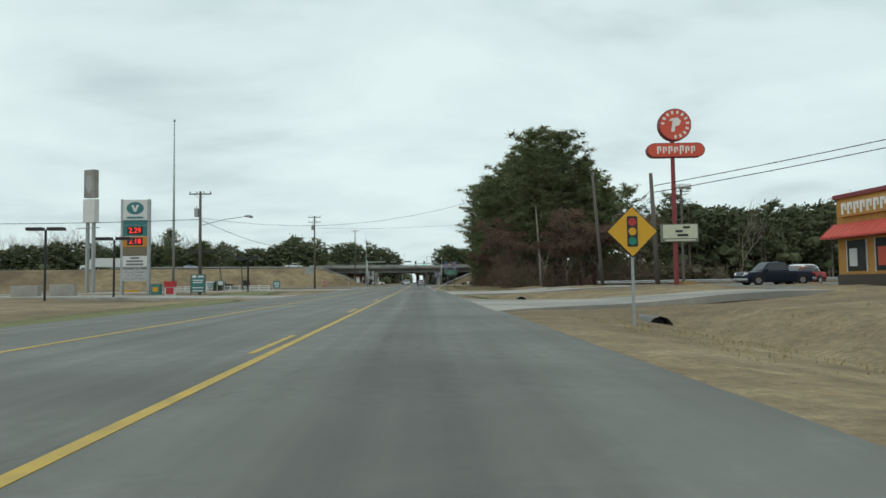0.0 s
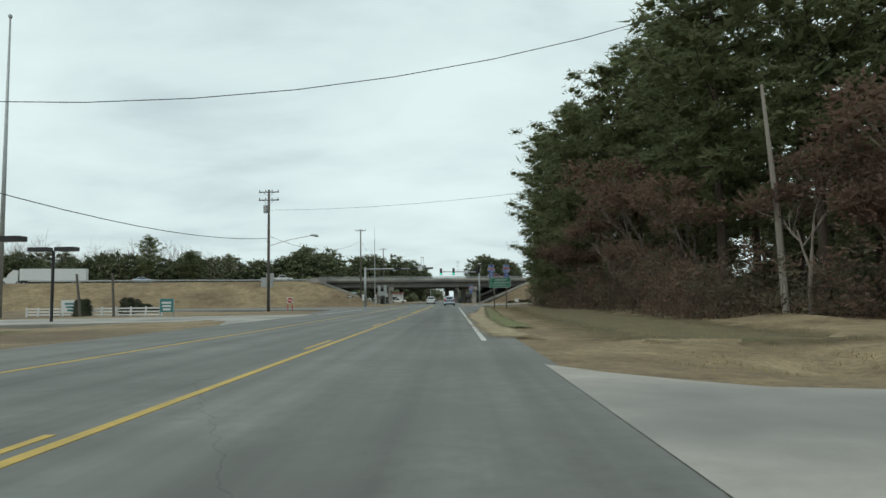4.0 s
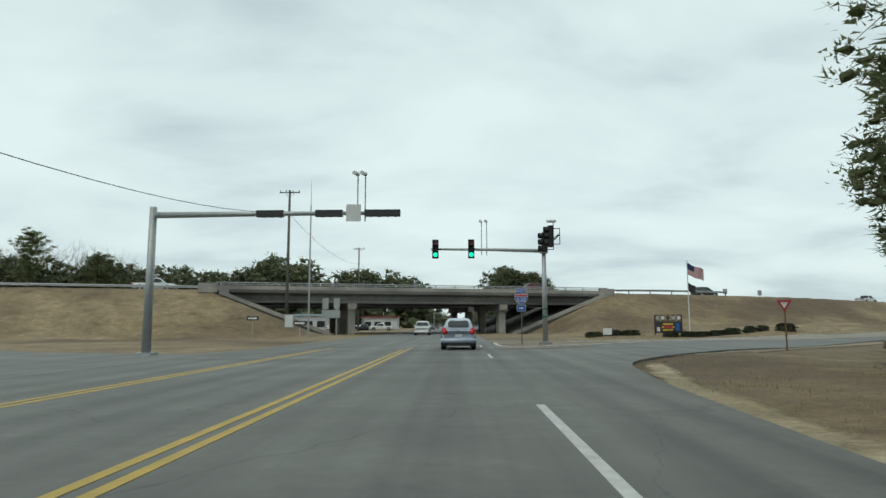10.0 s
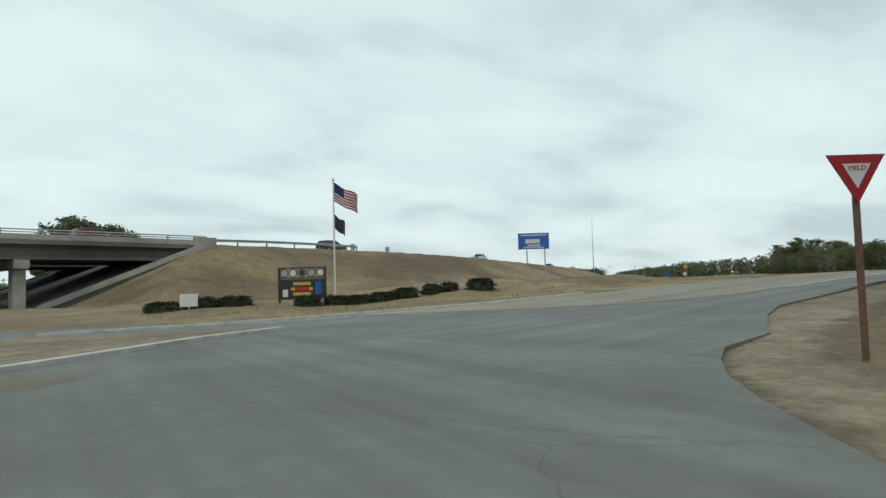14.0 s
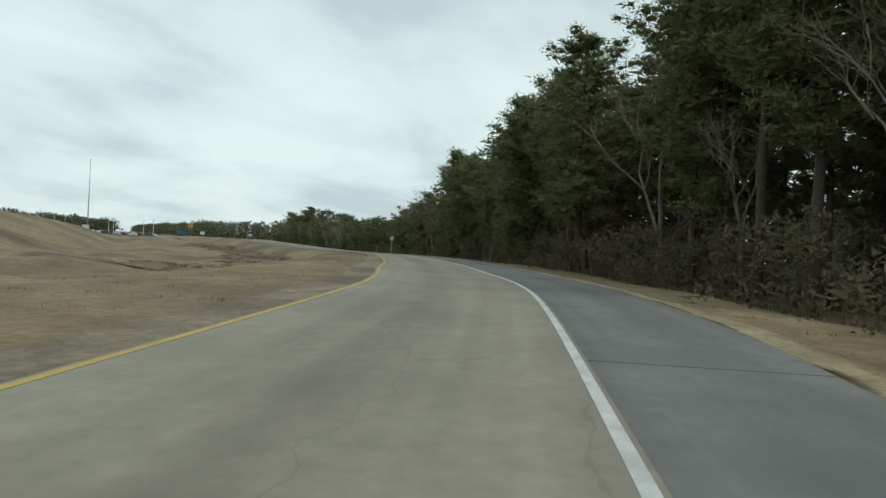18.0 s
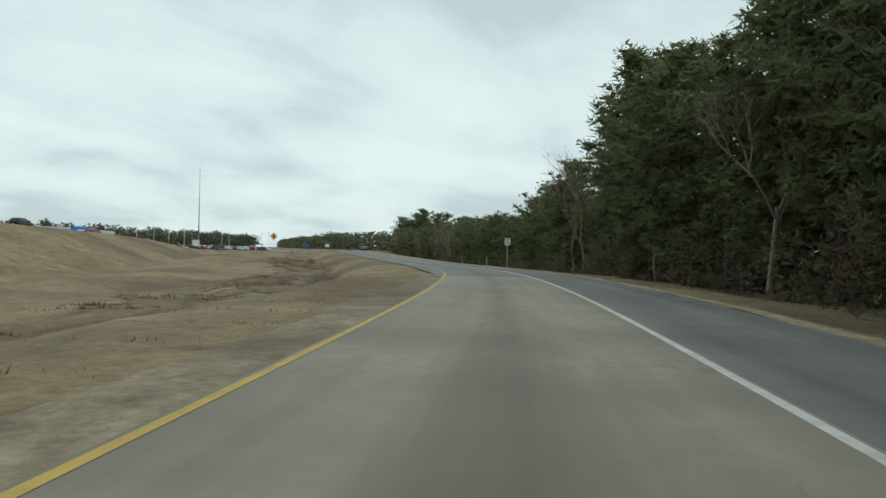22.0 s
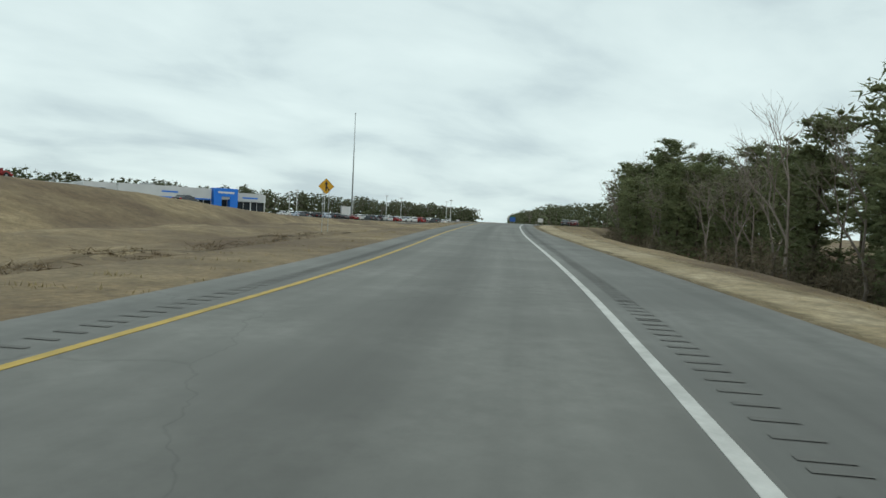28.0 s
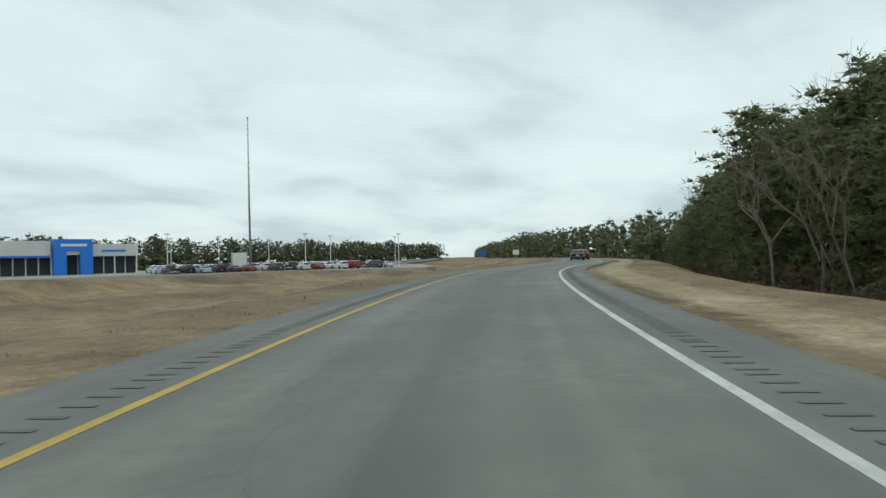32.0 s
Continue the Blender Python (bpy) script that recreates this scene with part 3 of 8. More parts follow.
solid("inner_shoulder", ribbon(RAMP, 2.45, np.interp(RX[RI:RE], (110, 124, 400), (2.6, 3.7, 3.7)), -0.006, 0.03, pick=(RI, RE)), M_SHOULDER, "narrow grey inner asphalt shoulder", "road shoulder", kind="structure")
solid("ramp_edge_line", ribbon(RAMP, -2.4, -2.28, 0.005, 0.004, pick=(at_x(31), RE)), M_WHITE, "solid white edge line", "road marking", kind="structure")
solid("ramp_centre_line", ribbon(RAMP, 2.28, 2.39, 0.005, 0.004, pick=(at_x(37), RE)), M_YELLOW, "solid yellow edge line", "road marking", kind="structure")
solid("ramp_mouth_line", ribbon(RAMP, inner[at_x(15) : at_x(24)] - 0.75, inner[at_x(15) : at_x(24)] - 0.6, 0.006, 0.004, pick=(at_x(15), at_x(24))), M_WHITE, "faded white line at the ramp mouth", "road marking", kind="structure")
# grooves worn into both shoulders
groove = Mesh()
for i in range(at_x(122), at_x(300)):
    a, b = RAMP[i], RAMP[i + 1]
    d = (b - a) / np.linalg.norm(b - a)
    for u in np.arange(0, np.linalg.norm(b - a), 0.34):
        p = a + d * u
        for o, e in ((-2.95, -2.65), (2.65, 2.95)):
            c = [p[:2] + np.array((-d[1], d[0])) * q + d[:2] * w for q, w in ((o, 0), (e, 0), (e, 0.08), (o, 0.08))]
            groove.add([(x, y, p[2] + 0.001) for x, y in c], [(0, 1, 2, 3)])
solid("rumble_strip", groove, material("worn_groove", [(0.118, 0.118, 0.11), (0.135, 0.135, 0.124)], 2, 0.9), "rows of small dark rumble grooves along the shoulders", "rumble strip", kind="stuff")
for a, b in ((-11.5, -1.55), (1.55, 11.5)):
    solid("highway", ribbon(HIGHWAY, a, b, 0.03), M_HIGHWAY, "pale grey two-lane highway carriageway on a grass bank", "road", kind="structure")
for k, off in enumerate((-9.0, -2.2, 2.2, 9.0)):
    solid("highway_line", ribbon(HIGHWAY, off - 0.08, off + 0.08, 0.036, 0.004), M_WHITE if k in (0, 3) else M_YELLOW, "highway edge line", "road marking", kind="structure")

# the mouth of the ramp and the turning area
APRON = [(float(x), float(y)) for x, y, _ in smooth_line([(2.95, 88, 0), (3.45, 97, 0), (3.9, 104, 0), (4.5, 113, 0), (5.0, 124, 0), (5.5, 132, 0), (6.1, 138, 0), (7.2, 143.5, 0), (9.8, 148.2, 0), (12.4, 151.5, 0), (15.2, 154.6, 0), (18.6, 156.9, 0)], 1.2)]
APRON += [(18.4, 169.9), (16.4, 170.9), (12.3, 171.8), (7.3, 173.6), (3.5, 174.6)]
solid("turning_area", poly(APRON, -0.005), M_ASPHALT, "asphalt turning area at the mouth of the ramp", "road", kind="structure")
solid("gravel_edge", draped([(3.7, 66), (3.6, 84), (3.9, 97), (4.5, 105), (5.2, 118), (6.2, 134), (8.2, 144)], (-0.9, -0.9, -0.9, -0.9, -0.6, -0.4, -0.2), (1.1, 1.2, 1.1, 1.1, 1.2, 1.0, 0.6), 0.02, 8, 0.012, 98), R_SAND, "pale gravel along the road edge", "gravel verge", kind="structure")
solid("dirt_shoulder", draped([(9.5, 146.6), (12.5, 150.4), (15.6, 153.8), (19.6, 156.9), (24.5, 158.7), (30, 159.8), (38, 160.2)], (-0.8, -1.6, -1.3, -1.8, -2.2, -2.0, -0.6), (1.2, 1.4, 1.4, 1.6, 1.8, 1.8, 1.0), 0.03), R_DIRT,
      "bare brown dirt worn along the paving edge", "dirt verge", kind="structure")
solid("dirt_patch", draped([(11.2, 148.3), (12.6, 148.9), (14.2, 149.6)], (-0.2, -0.9, -0.2), (0.2, 0.8, 0.1), 0.045), R_LITTER, "dark muddy patch beside the paving", "dirt verge", kind="structure")
solid("puddle", draped([(10.1, 148.3), (10.5, 149.0), (10.9, 149.6)], (0.0, -0.04, -0.04, 0.0), (0.06, 0.16, 0.14, 0.06), 0.03), plain("still_water", (0.3, 0.31, 0.3), 0.08), "small pale puddle at the worn road edge", "puddle", kind="structure")
verge_w = np.interp(RX, (40, 110, 130, 160, 200), (0.8, 0.9, 1.6, 2.6, 3.0))
solid("ramp_dirt_edge", draped([tuple(RAMP[i, :2]) for i in range(at_x(40), at_x(330), 3)], (outer - verge_w)[at_x(40) : at_x(330) : 3], [o + 0.1 for o in outer[at_x(40) : at_x(330) : 3]], 0.05), R_SAND, "strip of pale sandy gravel and straw beside the shoulder", "dirt verge", kind="structure")

# the raised island with its white kerb
ISLAND = [(4.3, 157.5), (4.9, 157.2), (5.7, 157.7), (7.0, 159.3), (10.0, 162.4), (12.0, 164.6), (14.0, 166.0), (13.6, 166.6), (12.6, 167.3), (8, 168.2), (4.3, 168.8), (3.7, 167.5), (3.7, 159.6)]
solid("traffic_island", poly(ISLAND, 0.05, 0.2), M_DIRT, "worn dirt-covered traffic island with thin grass", "traffic island", kind="structure")


def line_on(points, w, z, mat, name, label):
    p = np.array([(x, y, z) for x, y in points], float)
    return solid(name, ribbon(p, -w / 2, w / 2, 0.0, 0.02), mat, label, "road marking", kind="structure")


kp = smooth_line([(3.75, 164, 0.04), (3.7, 159.6, 0.04), (4.0, 157.8, 0.04), (4.7, 157.1, 0.04), (5.7, 157.5, 0.04), (7.0, 159.1, 0.04), (10.0, 162.2, 0.04), (12.0, 164.4, 0.04), (14.3, 166.2, 0.04)], 0.6)
km = slice(at_x(12.6), at_x(34))
solid("green_strip", draped([tuple(RAMP[i, :2]) for i in range(km.start, km.stop, 2)], inner[km][::2] + 0.1, inner[km][::2] + 3.0, 0.025, 8), R_GREEN, "greener mown grass behind the kerb", "grass", kind="structure")
solid("island_kerb", ribbon(kp, -0.11, 0.11, 0.028, 0.2), M_KERB, "white-painted concrete kerb of the island", "kerb", kind="structure")
solid("sand_drift", draped([(1.6, 153.6), (3.6, 154.9), (5.6, 155.6), (7.2, 157.2), (9.2, 159.6), (11.2, 161.8)], (-1.5, -1.8, -1.7, -1.5, -1.0, -0.5), (1.0, 1.9, 1.5, 1.3, 1.0, 0.5), 0.004, 12, 0.009), R_DRIFT, "thin drift of pale sand on the paving before the island", "dirt verge", kind="structure")
km = slice(at_x(12.6), at_x(31))
solid("ramp_kerb", ribbon(RAMP, inner[km], inner[km] + 0.16, 0.07, 0.22, pick=(km.start, km.stop)), M_KERB, "worn pale concrete kerb between mown grass and ramp", "kerb", kind="structure")
# street markings
for off, a, b, mat in ((-1.05, -120, 160, M_YELLOW), (-1.32, 100, 160, M_YELLOW), (-5.2, -120, 160, M_YELLOW), (-5.45, 112, 160, M_YELLOW), (2.75, 66, 134, M_WHITE), (-8.6, 100, 126, M_WHITE)):
    line_on([(off, y) for y in np.arange(a, b, 6.0)], 0.13, 0.006, mat, "lane_line", "painted lane line")
for y in range(-80, 100, 12):
    line_on([(-1.32, y), (-1.32, y + 3)], 0.10, 0.006, M_YELLOW, "lane_dash", "broken yellow lane line")
for y in range(146, 420, 12):
    line_on([(2.7, y), (2.7, y + 3)], 0.11, 0.006, M_WHITE, "lane_dash", "broken white lane line")
line_on([(6.6, 146.3), (7.6, 147.9), (8.6, 149.4)], 0.045, 0.002, M_FADED, "turn_line", "faded white turn line")
line_on([(-4.6, 117.6), (-1.5, 120.6)], 0.22, 0.006, M_FADED, "turn_bar", "worn white bar across the turn lane")
line_on([(-4.3, 122.6), (-1.6, 125.2)], 0.22, 0.006, M_FADED, "turn_bar", "worn white bar across the turn lane")
line_on([(-8.2, 146), (-1.3, 146)], 0.35, 0.006, M_FADED, "stop_bar", "worn white stop bar")
# side roads and drives
solid("exit_ramp", poly([(-8.4, 100), (-8.4, 157), (-10.2, 149.5), (-18, 151.5), (-36, 164.5), (-56, 174), (-120, 205), (-124, 192), (-66, 161), (-37, 143.3), (-26, 137), (-17.4, 132), (-12.4, 128.2), (-11.9, 118), (-11.2, 111), (-10.5, 104)][::-1], -0.012, 0.25), M_SHOULDER, "asphalt exit ramp joining the street", "road", kind="structure")
solid("station_drive", poly([(-8.5, 78), (-8.5, 106), (-11, 103), (-24, 101), (-60, 99), (-60, 84), (-24, 86), (-11.5, 88)][::-1], -0.02, 0.25), M_CONC, "pale concrete driveway to the fuel station", "driveway", kind="structure")
solid("station_entry", poly([(-8.5, 39.5), (-8.5, 50.5), (-11, 49.5), (-30, 64), (-42, 73), (-75, 76), (-75, 66), (-45, 64), (-29, 54.5), (-10.5, 40.5)], -0.02, 0.25), M_CONC, "pale concrete entry drive of the fuel station", "driveway", kind="structure")
def drive(name, near, far, label):
    """A concrete drive between two edge lines (x, y), rising to the lot."""
    xs = np.linspace(3.4, near[-1][0], 26)
    m, n = Mesh(), 5
    for x in xs:
        ya, yb = (np.interp(x, [p[0] for p in e], [p[1] for p in e]) for e in (near, far))
        z = 0.008 + 0.36 * float(step01(x, 7.5, 17))
        m.v += [(x, ya, z - 0.3)] + [(x, ya + (yb - ya) * k / n, z) for k in range(n + 1)] + [(x, yb, z - 0.3)]
    w = n + 3
    m.f = [(i * w + k, (i + 1) * w + k, (i + 1) * w + k + 1, i * w + k + 1) for i in range(len(xs) - 1) for k in range(w - 1)]
    solid(name, m, M_CONC, label, "driveway", kind="structure")


drive("restaurant_drive", [(3.4, 42.6), (4.6, 43.0), (7, 43.6), (10, 44.6), (21, 46.5)], [(3.4, 60.0), (4.2, 58.6), (5.4, 57.2), (9, 56.2), (13, 57.2), (21, 59.0)], "pale concrete driveway to the restaurant lot")
drive("side_drive", [(3.4, 15.2), (4.2, 16.4), (6.9, 18.4), (9.5, 19.4), (13, 21.0), (21, 22.6)], [(3.4, 30.0), (4.2, 28.6), (6, 27.0), (9, 26.0), (13, 25.6), (21, 28.0)], "pale concrete side driveway")
solid("green_strip", draped([(4.9, 30.2), (4.9, 34), (4.6, 38), (4.1, 42.4)], (-0.7, -0.9, -0.5, -0.2), (0.5, 0.6, 0.4, 0.2), 0.045), R_GREEN, "strip of greener grass by the road edge", "grass", kind="structure")
solid("green_strip", draped([(4.3, 72), (4.3, 84), (4.45, 90), (4.8, 97), (5.7, 117), (6.9, 126)], (-0.9, -0.9, -0.9, -0.8, -0.7, -0.3), (0.75, 0.75, 0.65, 0.6, 0.6, 0.2), 0.026, 8, 0.018, 98), R_GREEN, "strip of greener grass by the gravel edge", "grass", kind="structure")

solid("green_strip", draped([(-14.2, 52), (-15.5, 60), (-16.5, 70), (-18, 78)], (-3.2, -3.8, -4.4, -2.4), (3.5, 6.5, 7.5, 4.0), 0.02, 12), R_GREEN, "greener winter grass between the station and the street", "grass", kind="structure")
solid("grass_patch", draped([(9.0, 64), (9.4, 84), (10.2, 104), (11.0, 122), (11.6, 132)], (-4.6, -4.6, -4.6, -4.2, -2.0), (4.6, 4.8, 4.6, 4.4, 2.4), 0.012, 12), R_OLIVE, "olive-brown winter grass before the pine stand", "grass", kind="structure")
solid("green_strip", draped([(-10.4, 6), (-11, 24), (-11.6, 38)], (-3.2, -3.6, -1.6), (1.2, 1.4, 1.2), 0.03, 8), R_GREEN, "greener winter grass beside the street", "grass", kind="structure")

# ---- bridge ----
bd, bn = Vector((BR_DIR[0], BR_DIR[1], 0)), Vector((-BR_DIR[1], BR_DIR[0], 0))
bm4 = Matrix(((bd.x, bn.x, 0, BR_MID[0]), (bd.y, bn.y, 0, BR_MID[1]), (0, 0, 1, 0), (0, 0, 0, 1)))
bridge = thing("overpass_bridge", bm4, "weathered concrete highway overpass with steel rail above the street", "bridge")
for ya, yb in ((-0.6, 12.0), (14.9, 27.5)):
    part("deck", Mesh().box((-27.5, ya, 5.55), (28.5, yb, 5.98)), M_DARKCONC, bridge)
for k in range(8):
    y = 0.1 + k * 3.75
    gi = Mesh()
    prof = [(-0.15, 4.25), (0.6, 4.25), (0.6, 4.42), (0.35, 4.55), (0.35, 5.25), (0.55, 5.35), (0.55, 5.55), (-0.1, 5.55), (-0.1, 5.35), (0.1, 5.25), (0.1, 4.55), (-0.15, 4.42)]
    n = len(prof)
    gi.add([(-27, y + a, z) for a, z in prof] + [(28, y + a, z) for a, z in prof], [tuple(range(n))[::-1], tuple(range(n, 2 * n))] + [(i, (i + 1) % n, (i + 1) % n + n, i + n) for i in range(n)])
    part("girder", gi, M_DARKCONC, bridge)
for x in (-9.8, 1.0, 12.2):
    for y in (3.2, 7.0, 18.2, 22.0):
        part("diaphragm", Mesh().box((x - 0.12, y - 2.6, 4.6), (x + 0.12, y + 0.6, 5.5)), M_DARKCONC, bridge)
for y in (-0.6, 11.6, 14.9, 27.1):
    part("parapet", Mesh().box((-28, y, 5.9), (29, y + 0.4, 6.45)), M_CONC, bridge)
    part("rail", Mesh().tube([(-28, y + 0.2, 6.85), (29, y + 0.2, 6.85)], 0.06).tube([(-28, y + 0.2, 6.62), (29, y + 0.2, 6.62)], 0.05), M_GALV, bridge)
    for k in range(20):
        part("rail_post", Mesh().box((-27.5 + k * 2.9, y + 0.12, 6.4), (-27.38 + k * 2.9, y + 0.28, 6.9)), M_GALV, bridge)
    for x in (-29.2, 28.6):
        part("end_block", Mesh().box((x - 1.0, y - 0.05, 5.5), (x + 1.4, y + 0.45, 6.75)), M_CONC, bridge)
for x in (-10.2, 12.0):
    for ya, yb in ((0.0, 12.0), (14.9, 27.0)):
        part("bent_cap", Mesh().box((x - 0.6, ya, 3.45), (x + 0.6, yb, 4.25)), M_CONC, bridge)
    for y in (1.2, 9.8, 16.6, 25.4):
        part("column", Mesh().box((x - 0.5, y - 0.6, -0.5), (x + 0.5, y + 0.6, 3.45)), M_CONC, bridge)
for s, e in ((-1, 27.0), (1, 28.0)):
    part("abutment", Mesh().box((s * e - 0.6, -0.9, 3.0), (s * e + 0.6, 27.8, 5.95)), M_CONC, bridge)
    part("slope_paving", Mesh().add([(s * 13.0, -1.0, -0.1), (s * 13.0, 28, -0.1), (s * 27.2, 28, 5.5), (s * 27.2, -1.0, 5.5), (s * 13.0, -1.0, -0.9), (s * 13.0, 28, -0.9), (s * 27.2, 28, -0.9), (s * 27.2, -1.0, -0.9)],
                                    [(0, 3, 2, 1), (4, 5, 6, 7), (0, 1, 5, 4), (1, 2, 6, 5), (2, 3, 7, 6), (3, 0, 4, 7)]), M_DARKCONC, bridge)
    for y in (-1.2, 27.9):
        part("slope_kerb", Mesh().add([(s * 12.9, y, -0.4), (s * 12.9, y + 0.26, -0.4), (s * 27.6, y + 0.26, 5.3), (s * 27.6, y, 5.3), (s * 12.9, y, 0.12), (s * 12.9, y + 0.26, 0.12), (s * 27.6, y + 0.26, 5.85), (s * 27.6, y, 5.85)],
                                      [(0, 3, 2, 1), (4, 5, 6, 7), (0, 1, 5, 4), (1, 2, 6, 5), (2, 3, 7, 6), (3, 0, 4, 7)]), M_CONC, bridge)


# ---- trees ----
def clump(m, c, r, n, rng, flat=0.75, size=0.42, thin=0.42):
    """A tuft of small leaf blades round c, thickest towards its rim."""
    v, f, g = m.v, m.f, rng.gauss
    for _ in range(n):
        dx, dy, dz = g(0, 1), g(0, 1), g(0, 1) * flat
        q = r * (0.35 + 0.65 * rng.random()) / (math.sqrt(dx * dx + dy * dy + dz * dz) + 1e-6)
        px, py, pz = c[0] + dx * q, c[1] + dy * q, c[2] + dz * q
        ax, ay, az = g(0, 1), g(0, 1), g(0, 0.8)
        w = size * thin * rng.uniform(0.6, 1.3) / (math.sqrt(ax * ax + ay * ay + az * az) + 1e-6)
        e = size * rng.uniform(0.6, 1.3) / (r + 1e-6)
        k = len(v)
        ax, ay, az = ax * w, ay * w, az * w
        bx, by, bz = dx * q * e + g(0, 0.1), dy * q * e + g(0, 0.1), dz * q * e + size * 0.35
        v.append((px - ax, py - ay, pz - az))
        v.append((px + ax, py + ay, pz + az))
        v.append((px + bx, py + by, pz + bz))
        f.append((k, k + 1, k + 2))


ICO_V = [Vector(p).normalized() for p in ((0, 1, 1.618), (0, -1, 1.618), (0, 1, -1.618), (0, -1, -1.618), (1, 1.618, 0), (-1, 1.618, 0), (1, -1.618, 0), (-1, -1.618, 0), (1.618, 0, 1), (-1.618, 0, 1), (1.618, 0, -1), (-1.618, 0, -1))]
ICO_F = [(0, 1, 8), (0, 8, 4), (0, 4, 5), (0, 5, 9), (0, 9, 1), (1, 6, 8), (8, 6, 10), (8, 10, 4), (4, 10, 2), (4, 2, 5), (5, 2, 11), (5, 11, 9), (9, 11, 7), (9, 7, 1), (1, 7, 6), (3, 2, 10), (3, 10, 6), (3, 6, 7), (3, 7, 11), (3, 11, 2)]


def puff(m, c, r, n, rng, flat=0.6, size=0.3, thin=0.26, core=0.66):
    """A dense tuft: a ragged heart of close-set foliage with blades standing out all round it."""
    k = len(m.v)
    for p in ICO_V:
        q = r * core * rng.uniform(0.7, 1.25)
        m.v.append((c[0] + p.x * q, c[1] + p.y * q, c[2] + p.z * q * flat))
    m.f.extend((a + k, b + k, d + k) for a, b, d in ICO_F)
    clump(m, c, r, n, rng, flat, size, thin)


def spray(m, c, r, n, rng, size, flat=0.6, core=0.34, slim=0.17):
    """A cushion of needle bundles, filled right through, round a small ragged heart."""
    v, f, g, ran = m.v, m.f, rng.gauss, rng.random
    k = len(v)
    for p in ICO_V:
        q = r * core * (0.5 + ran())
        v.append((c[0] + p.x * q, c[1] + p.y * q, c[2] + p.z * q * flat))
    f.extend((a + k, b + k, d + k) for a, b, d in ICO_F)
    for _ in range(n):
        dx, dy, dz = g(0, 1), g(0, 1), g(0.1, 1)
        q = r * (0.25 + 0.75 * ran()) / (math.sqrt(dx * dx + dy * dy + dz * dz) + 1e-6)
        x, y, z = c[0] + dx * q, c[1] + dy * q, c[2] + dz * q * flat
        ln = size * (0.6 + 0.8 * ran())
        bx, by, bz = (dx * 0.6 + g(0, 0.6)) * ln, (dy * 0.6 + g(0, 0.6)) * ln, (0.2 + g(0, 0.6)) * ln
        w = size * slim * (0.7 + 0.6 * ran())
        ax, ay, az = g(0, w), g(0, w), g(0, w)
        k = len(v)
        v.append((x - ax, y - ay, z - az))
        v.append((x + ax, y + ay, z + az))
        v.append((x + bx, y + by, z + bz))
        f.append((k, k + 1, k + 2))


def pine_meshes(seed, h, start, spread, limbs, n=46, size=0.245, pads=6, round_top=0.5):
    """Trunk with limbs, and the needle crown, of a pine: flattened clouds of needles at the ends of its limbs."""
    rng = random.Random(seed)
    wood, crown = Mesh(), Mesh()
    lean = Vector((rng.uniform(-0.7, 0.7), rng.uniform(-0.7, 0.7), 0)) * h / 20
    at = lambda u: Vector((lean.x * u * u, lean.y * u * u, h * u)) + Vector((0.12 * math.sin(5 * u + seed), 0.1 * math.cos(4 * u + seed), 0)) * u
    wood.tube([at(u / 8) - Vector((0, 0, 0.4 if u == 0 else 0)) for u in range(9)], [0.25 * h / 20 * (1 - 0.86 * (u / 8) ** 1.1) + 0.02 for u in range(9)], 8)
    unit = spread / 4.2
    for i in range(limbs):
        u = start + (0.985 - start) * ((i + rng.random()) / limbs) ** 0.9
        v = (u - start) / (1 - start)
        reach = (0.45 + 0.55 * math.sin(math.pi * min(1.0, v / round_top / 2))) if v < round_top else (1 - ((v - round_top) / (1 - round_top)) ** 2.4) ** 0.6
        ln = spread * reach * rng.choice((0.55, 0.75, 0.9, 1.0, 1.0, 1.2)) + 0.3
        ang = i * 2.4 + rng.uniform(-0.5, 0.5)
        d = Vector((math.cos(ang), math.sin(ang), rng.uniform(-0.12, 0.3) + 0.35 * v))
        p0 = at(u)
        p1, p2 = p0 + d * ln * 0.55 - Vector((0, 0, 0.05 * ln)), p0 + d * ln + Vector((0, 0, 0.08 * ln))
        wood.tube([p0, p1, p2], [0.07 * unit, 0.045 * unit, 0.012], 3, False)
        side = Vector((-d.y, d.x, 0))
        for j in range(pads):
            w = 0.42 + 0.62 * (j + rng.random()) / pads
            o = rng.gauss(0, 0.24) * ln * (0.5 + 0.5 * w)
            c = (p0.lerp(p1, w / 0.55) if w < 0.55 else p1.lerp(p2, (w - 0.55) / 0.45)) + side * o + Vector((0, 0, rng.gauss(0.12, 0.16) - 0.08 * abs(o)))
            if abs(o) > 0.3:
                wood.tube([p0.lerp(p2, w * 0.8), c], [0.025 * unit, 0.008], 3, False)
            spray(crown, c, rng.uniform(0.65, 1.05) * (0.5 + 0.5 * unit), n, rng, size)
        spray(crown, at(u) + d * rng.uniform(0.2, 0.5) * ln, ln * 0.34 + 0.35, int(n * 1.4), rng, size * 1.4, 0.6, 0.3, 0.24)
    for j in range(6):
        spray(crown, at(1) + Vector((rng.gauss(0, 0.45), rng.gauss(0, 0.45), rng.uniform(-1.2, 0.25))) * unit, 0.55 * (0.5 + 0.5 * unit), n, rng, size)
    return wood.data("trunk", M_BARK, True), crown.data("crown", M_NEEDLE)


